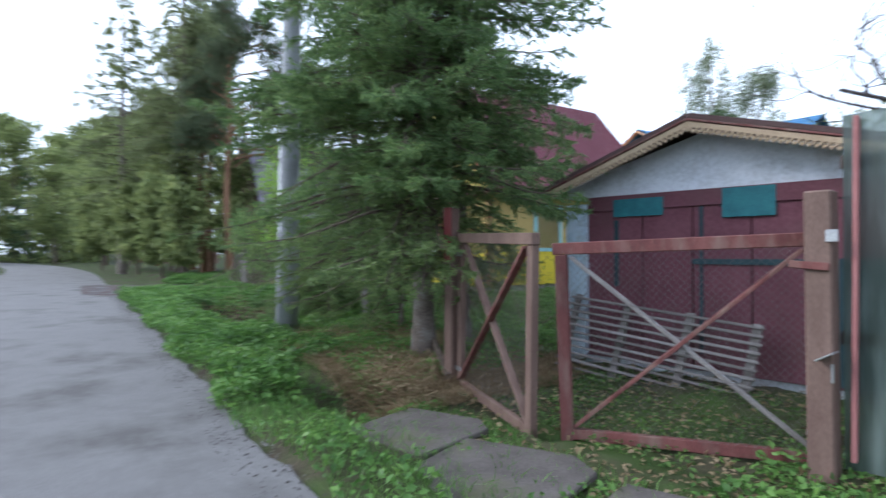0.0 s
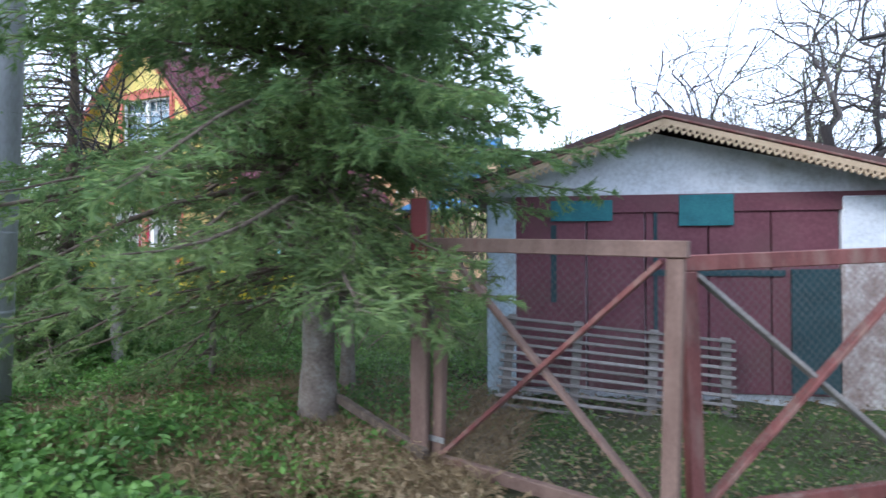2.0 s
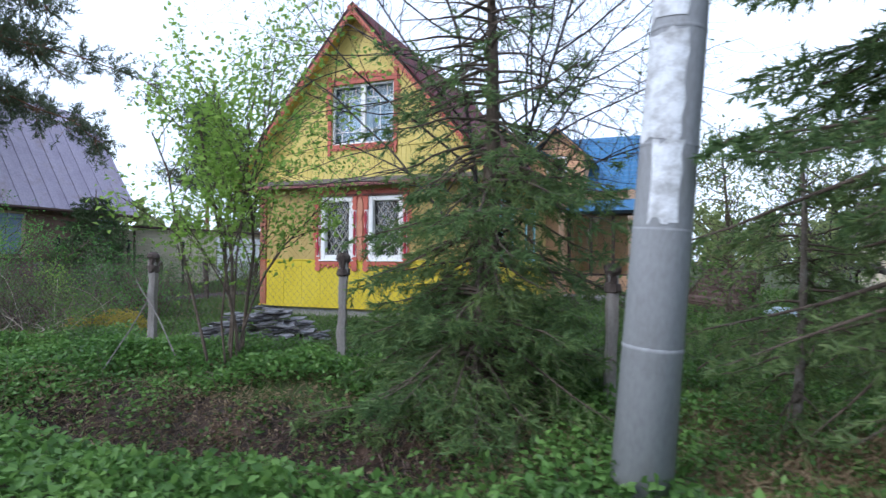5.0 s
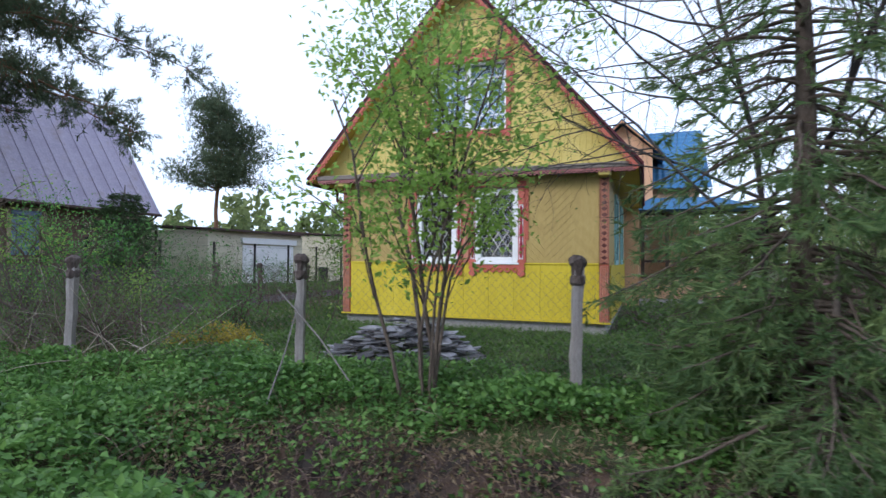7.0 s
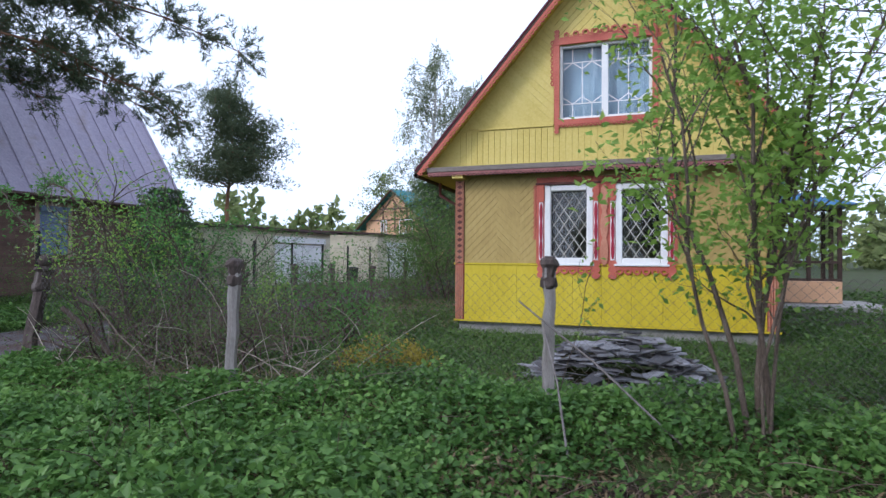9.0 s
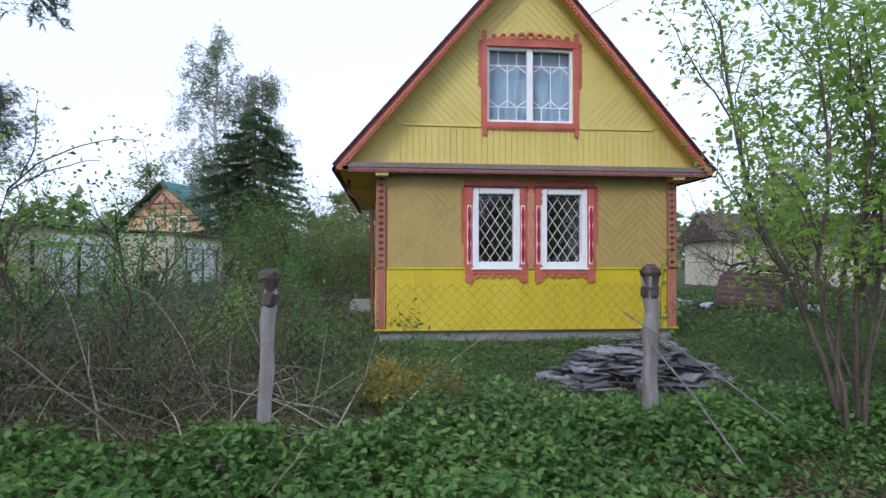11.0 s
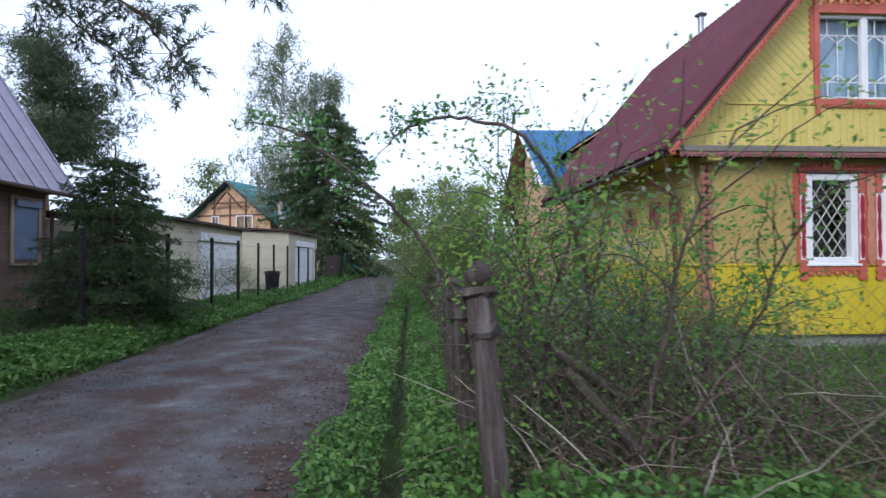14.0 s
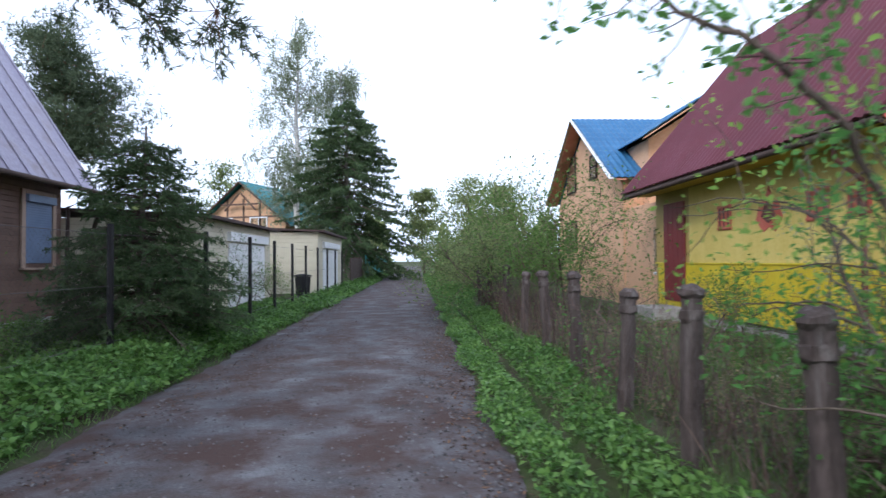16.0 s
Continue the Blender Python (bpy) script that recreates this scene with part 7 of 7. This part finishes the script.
patch("side_plot_herbs", "low growth beside the cottage", 9000, lambda x, y: x < -0.1, 0.12, 0.06, HERBLOW, 315, (-3.7, -0.1, -2.5, 9), clump=0.85)
blades("grass", "thin spring grass among the herbs", 45000, lambda x, y: ~((x > -0.1) & (x < 5.3) & (y > -0.1)) & (y > -5.8) & ~(((x - 2.9) / 1.05) ** 2 + ((y + 3.35) / 0.75) ** 2 < 1), 0.18, HERBLOW, 320, (-3.7, 12, -5.8, 3))
blades("grass", "grass tufts on the verge", 16000, lambda x, y: verge(x, y), 0.16, HERB, 321, (-4.5, 18, -8.7, -6.7))
blades("dry_grass", "pale dead grass under the trees", 16000, lambda x, y: y > -7.3, 0.18, DEADLEAF, 322, (-3.6, 12.6, -7.3, -4.0), lay=1.3)
blades("dry_grass", "pale dry grass and dead stalks under the spruce", 34000, lambda x, y: y > -7.35, 0.22, DEADLEAF, 326, (8.8, 13.0, -7.35, -4.6), lay=1.2, width=0.011)
blades("grass", "grass tufts along the lane", 22000, lambda x, y: (x > -4.9) | (x < -8.7), 0.15, HERB, 323, (-10.2, -3.7, -6, 10))
patch("dead_leaves", "brown dead leaves on the ground under the trees", 12000, lambda x, y: y > -7.4, 0.02, 0.06, DEADLEAF, 324, (-3.6, 16.2, -7.4, -3.5), tilt=0.25)
patch("plot_litter", "brown dead leaves on bare soil beside the cottage", 9000, lambda x, y: x < -0.3, 0.02, 0.06, DEADLEAF, 327, (-3.7, -0.3, -2.0, 8), tilt=0.25)
patch("lane_litter", "brown catkin litter scattered along the lane edges", 34000, lambda x, y: (np.abs(x + 5.25 - 0.15 * np.sin(y * 1.3)) < 0.34) | (np.abs(x + 8.2) < 0.25) | (np.sin(x * 2.1 + 0.4 * y) * np.sin(y * 0.9 + x) > 0.72) | (np.abs(x + 7.1 - 0.3 * np.sin(y * 0.7)) < 0.2), 0.012, 0.035, LITTER, 325, (-8.6, -4.8, -7, 14), tilt=0.2)


def pebble_field(name, label, n, bounds, mat, seed, size, lift):
    rng = np.random.default_rng(seed)
    x, y = rng.uniform(bounds[0], bounds[1], n), rng.uniform(bounds[2], bounds[3], n)
    s = (size * (0.4 + rng.random(n) ** 2 * 1.6))[:, None, None]
    t = np.array([(1, 0, 0), (-0.5, 0.87, 0), (-0.5, -0.87, 0), (0, 0, 0.7)])
    a = rng.random(n) * 6.283
    ca, sa = np.cos(a)[:, None], np.sin(a)[:, None]
    tx, ty = t[:, 0][None] * ca - t[:, 1][None] * sa, t[:, 0][None] * sa + t[:, 1][None] * ca
    v = np.stack([tx, ty, np.repeat(t[:, 2][None], n, 0)], -1) * s
    v[..., 0] += x[:, None]
    v[..., 1] += y[:, None]
    v[..., 2] += (gz(x, y) + lift)[:, None]
    i = np.arange(n)[:, None] * 4
    f = np.stack([i + [0, 1, 3], i + [1, 2, 3], i + [2, 0, 3]], 1).reshape(-1, 3)
    return tagged(link_mesh(name, v.reshape(-1, 3), f, mat), label, "gravel", kind="stuff")


pebble_field("gravel", "loose small stones on the lane", 16000, (-8.5, -4.95, -7, 12), PEBBLE, 331, 0.013, 0.018)
pebble_field("gravel", "loose grit along the asphalt edge", 4000, (-4, 18, -8.95, -8.55), PEBBLE, 332, 0.01, -0.01)


def far_tree(name, label, x, y, h, rad, seed, kind, n=2600, leaf=0.3, lean=0.0, group="far trees"):
    rng = np.random.default_rng(seed)
    root = thing(name, label, "tree", pose(x, y, float(gz(x, y)) - 0.1), group)
    tr = Tubes()
    zz = np.linspace(0, h, 12)
    cx, cy = lean * (zz / h) ** 2 * h + 0.12 * np.sin(zz * 0.8 + seed), 0.12 * np.cos(zz * 0.7)
    tr.add(np.stack([cx, cy, zz], -1), h * 0.013 * (1.15 - zz / h), 8)
    clusters = []
    m = {"birch": 70, "pine": 64, "leafy": 46}[kind]
    for k in range(m):
        f = {"birch": 0.25 + 0.75 * rng.random(), "pine": 0.5 + 0.5 * rng.random(), "leafy": 0.2 + 0.8 * rng.random()}[kind]
        reach = rad * {"birch": math.sin(f * 2.75) ** 0.8 * 0.8 + 0.12, "pine": (1.2 - f) ** 0.7 * 1.15 * (0.5 + 0.5 * rng.random()), "leafy": math.sin(f * 2.9) ** 0.6}[kind] * (0.5 + 0.6 * rng.random())
        a = rng.random() * 6.283
        i = min(int(f * 11), 10)
        p = np.array([cx[i], cy[i], f * h])
        up = {"birch": 0.9, "pine": 0.15, "leafy": 0.6}[kind]
        pts, e = curve_pts(p - [0, 0, reach * up * 0.6], [math.cos(a), math.sin(a), up], reach, 5, rng, 0.45, -0.9 if kind == "birch" else 0.1)
        tr.add(pts, np.linspace(0.012 * h * 0.28, 0.008, 6), 4)
        for q in pts[2:]:
            clusters.append(q)
            if kind == "birch":
                clusters.append(q - [0, 0, 0.35 * rng.random() * rad])
    tr.link("trunk", {"birch": BIRCHBARK, "pine": PINEBARK, "leafy": BARK}[kind], root)
    c = np.array(clusters)
    pick = c[rng.integers(0, len(c), n)] + rng.normal(size=(n, 3)) * {"birch": 0.085, "pine": 0.085, "leafy": 0.16}[kind] * rad * [1, 1, 0.9 if kind == "birch" else 0.4]
    if kind == "birch":
        ns, per_s = n // 14, 14
        st = c[rng.integers(0, len(c), ns)] + rng.normal(size=(ns, 3)) * 0.06 * rad
        dn = np.concatenate([rng.normal(size=(ns, 2)) * 0.3, -np.ones((ns, 1))], 1) * (0.35 + 0.28 * rad * rng.random((ns, 1)))
        uu = rng.random((ns, per_s, 1))
        pick = (st[:, None, :] + dn[:, None, :] * uu + rng.normal(size=(ns, per_s, 3)) * 0.07).reshape(-1, 3)
    if kind == "pine":
        s = pick
        w = unit(rng.normal(size=(n, 3)) + [0, 0, 0.5])
        v, fc = needles(s, w, np.full(n, leaf), 6, rng, leaf * 1.0, leaf * 0.17, 1.4)
        link_mesh("crown", v, fc, HAZYNEEDLE if y < 0 else PINENEEDLE, root)
    else:
        v, fc = leaves(pick, leaf, rng, 1.0, 0.5)
        link_mesh("crown", v, fc, {"birch": BIRCHLEAF, "leafy": WOODS}[kind], root)
    return root


far_tree("birch_tree", "tall slender birch with pale hanging leaves", -16.8, 47, 24, 5.2, 401, "birch", 27000, 0.19)
far_tree("birch_tree", "tall birch with thin pale crown", -13.2, 50, 21, 5.4, 402, "birch", 27000, 0.19)
far_tree("pine_tree", "tall pine with a rounded crown behind the brown house", -23.2, 22.4, 12.9, 6.0, 403, "pine", 11000, 0.22)
far_tree("pine_tree", "tall thin pine by the bend of the road", -21.0, -2.5, 17, 3.8, 405, "pine", 6500, 0.26)
far_tree("spruce_like_tree", "pale leafy tree behind the peach house", -27, 56, 12, 4, 406, "leafy", 3000, 0.35)
far_tree("leafy_tree", "pale green tree by the far lane", -2.0, 34, 7, 3, 407, "leafy", 4200, 0.22)
far_tree("leafy_tree", "pale green tree over the hedge", -1.0, 24, 5.4, 2.4, 408, "leafy", 4600, 0.16)
far_tree("leafy_tree", "young tree with fresh leaves beside the cottage", 9.8, 2.8, 4.2, 1.5, 409, "leafy", 2600, 0.09)
far_tree("leafy_tree", "young leafy tree in the back plot", 12.0, 6.0, 4.8, 1.8, 410, "leafy", 2600, 0.1)
for k, (x, y, h, kind) in enumerate(((-11.5, -5.6, 4.5, "leafy"), (-14, -6.2, 5.0, "leafy"), (-18, -3.5, 15, "pine"), (-25, -3.0, 17, "pine"), (-22, -6.6, 6, "leafy"), (-28, -7, 7, "leafy"), (-36, -8, 8, "leafy"), (-15, -2.5, 6.5, "leafy"), (-17.5, -5.0, 8, "leafy"), (-24, -4.5, 11, "leafy"), (-30, -2, 14, "birch"), (-33, -6.5, 12, "leafy"), (-40, -3.5, 16, "pine"), (-47, -5, 13, "leafy"), (-55, -7, 15, "leafy"), (-27, 3, 10, "leafy"),
                                     (-20, 1.5, 7, "leafy"), (-62, -3, 17, "pine"), (-70, -12, 15, "leafy"), (-66, -24, 14, "leafy"), (-78, -30, 16, "leafy"), (-5, 52, 9, "leafy"), (2, 46, 8, "leafy"))):
    far_tree("woodland_tree", "mixed roadside tree in young leaf", x, y, h, h * 0.26, 420 + k, kind, 3600 if kind == "pine" else 5200, 0.3 if abs(x) < 35 else 0.45)

for k, (x, y, h) in enumerate(((-86, -6, 22), (-92, -11, 20), (-97, -18, 24), (-90, -24, 21), (-99, -29, 23), (-88, -36, 22), (-104, -8, 24), (-94, -2, 25), (-108, -22, 25))):
    far_tree("woodland_tree", "tall leafy tree of the wood where the road bends", x, y, h, h * 0.24, 470 + k, "leafy", 4200, 0.75)
for k, (x, y, h) in enumerate(((-84, -15.5, 17), (-96, -14, 19), (-82, -29, 18))):
    spruce("conifer_tree", "dark spruce in the wood where the road bends", x, y, h, 0.22, 3.0, 490 + k, first=0.5, step=0.22, droop=0.4, density=0.3, per=8, mat=DARKNEEDLE, inner=DARKNEEDLE, size=0.6, width=0.16, twig_gap=0.2, shape=0.8)
urng = np.random.default_rng(61)
up_ = np.stack([urng.uniform(-112, -80, 2600), urng.uniform(-48, 2, 2600), 6.5 * urng.random(2600) ** 1.4], -1)
up_ = up_[~((np.abs(up_[:, 1] + 11.2 + 0.0022 * (up_[:, 0] + 20) ** 2) < 3.0) & (up_[:, 0] > -90))]
v, f = leaves(up_, 1.1, urng, 1.0, 0.7)
tagged(link_mesh("undergrowth", v, f, WOODS), "low young growth at the foot of the far wood", "undergrowth", kind="stuff")
barn = thing("barn", "low brown boarded barn beside the far road", "barn", pose(-58, 1.2, 0, 0, 0, 4))
box(barn, "wall", BROWNWALL, (-8, -2.5, 0), (7, 2.5, 2.6), bev=0)
for k in range(30):
    box(barn, "wall_board", BROWNWALL, (-8 + k * 0.5, -2.54, 0.1), (-7.53 + k * 0.5, -2.5, 2.6), bev=0)
part("roof", slab_bm([(-3.0, 2.5), (3.0, 2.5), (0, 4.1)], 15.6, "x", -8.3), ROOFFELT, barn, "dark felt roof")
for x, y in ((-55.4, -6.2), (-100.0, -9.0)):
    fp = thing("utility_pole", "pale concrete utility pole beside the far road", "pole", pose(x, y, -0.2), group="far poles")
    part("shaft", lathe_bm([(0.2, 0.0), (0.17, 4.0), (0.12, 9.0)], 12), POLE, fp, smooth=True)
    box(fp, "crossarm", STEEL, (-0.05, -0.7, 8.4), (0.05, 0.7, 8.5), bev=0)

# the pine whose boughs reach over the lane
pine = thing("pine_tree", "big pine with needled boughs hanging over the lane", "tree", pose(-12.6, -3.2, 0.05))
rng = np.random.default_rng(88)
tr = Tubes()
zz = np.linspace(0, 13, 14)
tr.add(np.stack([0.08 * np.sin(zz), 0.06 * np.cos(zz * 0.8), zz], -1), 0.2 * (1.1 - zz / 13), 10)
S, Wd = [], []
ends = [((0.2, 0.2, 6.6), (4.0, 5.6, 5.2)), ((0.2, 0.2, 7.2), (5.2, 6.4, 7.2)), ((0.1, 0.3, 6.2), (2.4, 6.6, 5.6)), ((0, 0.2, 7.8), (1.2, 6.0, 8.0)), ((0.2, 0, 8.2), (4.4, 3.6, 8.8)), ((0, 0.2, 5.8), (-0.5, 5.0, 6.0))]
for k in range(22):
    a = rng.random() * 6.283
    ends.append(((0, 0, 6.0 + k * 0.28), (3.6 * math.cos(a), 3.6 * math.sin(a) + 1.6, 6.6 + k * 0.29)))
for p, e in ends:
    p, e = np.array(p), np.array(e)
    pts = np.array([p + (e - p) * u + np.array([0, 0, 0.7 * math.sin(u * 3.1)]) + rng.normal(size=3) * 0.07 for u in np.linspace(0, 1, 9)])
    tr.add(pts, np.linspace(0.055, 0.012, 9), 5)
    for q in pts[3:]:
        for b in range(22):
            w = unit(unit(e - p) * 0.5 + rng.normal(size=3) * 0.7)
            ln = 0.35 + 0.55 * rng.random()
            tr.add(np.array([q, q + w * ln * 0.5 + [0, 0, -0.03], q + w * ln]), [0.008, 0.005, 0.003], 3)
            for u in (0.45, 0.65, 0.85, 1.0):
                for c in range(2):
                    S.append(q + w * ln * u)
                    Wd.append(unit(w + rng.normal(size=3) * 0.5))
tr.link("trunk", PINEBARK, pine)
v, f = needles(np.array(S), np.array(Wd), np.full(len(S), 0.15), 7, rng, 0.13, 0.025, 1.3)
link_mesh("crown", v, f, PINENEEDLE, pine, "dark tufted pine needles")

# far woods all round
rng = np.random.default_rng(500)
P = []
for k in range(430):
    a = rng.random() * 6.283
    d = 85 + 60 * rng.random()
    cx_, cy_ = 0 + d * math.cos(a), d * math.sin(a)
    if abs(cx_ + 6) < 6 and cy_ > 0:
        continue
    if cx_ < 0 and abs(cy_ + 18) < 9 and d < 100:
        continue
    h = (15 + 9 * rng.random()) if cx_ < -50 and cy_ < 20 else 6 + 6 * rng.random()
    m = 95
    f = rng.random(m) ** 0.8
    rad = h * 0.24 * np.sqrt(np.clip(1.05 - f, 0, 1)) * (0.5 + 0.6 * rng.random(m))
    b = rng.random(m) * 6.283
    P.append(np.stack([cx_ + rad * np.cos(b), cy_ + rad * np.sin(b), 0.5 + f * h], -1))
P = np.concatenate(P)
v, f = leaves(P, 1.6, rng, 1.0, 0.7)
tagged(link_mesh("far_woods", v, f, WOODS), "distant mixed woods in young leaf", "woods", kind="stuff")

# wires overhead
wr = thing("overhead_wire", "thin dark overhead power wire", "wire")
t = Tubes()
t.add([(8.9 + (2.9 - 8.9) * u, -6.85 + (3.0 + 6.85) * u, 7.6 + (6.2 - 7.6) * u - 0.9 * u * (1 - u)) for u in np.linspace(0, 1, 14)], [0.006] * 14, 4)
t.link("cable", BLACKSTEEL, wr)
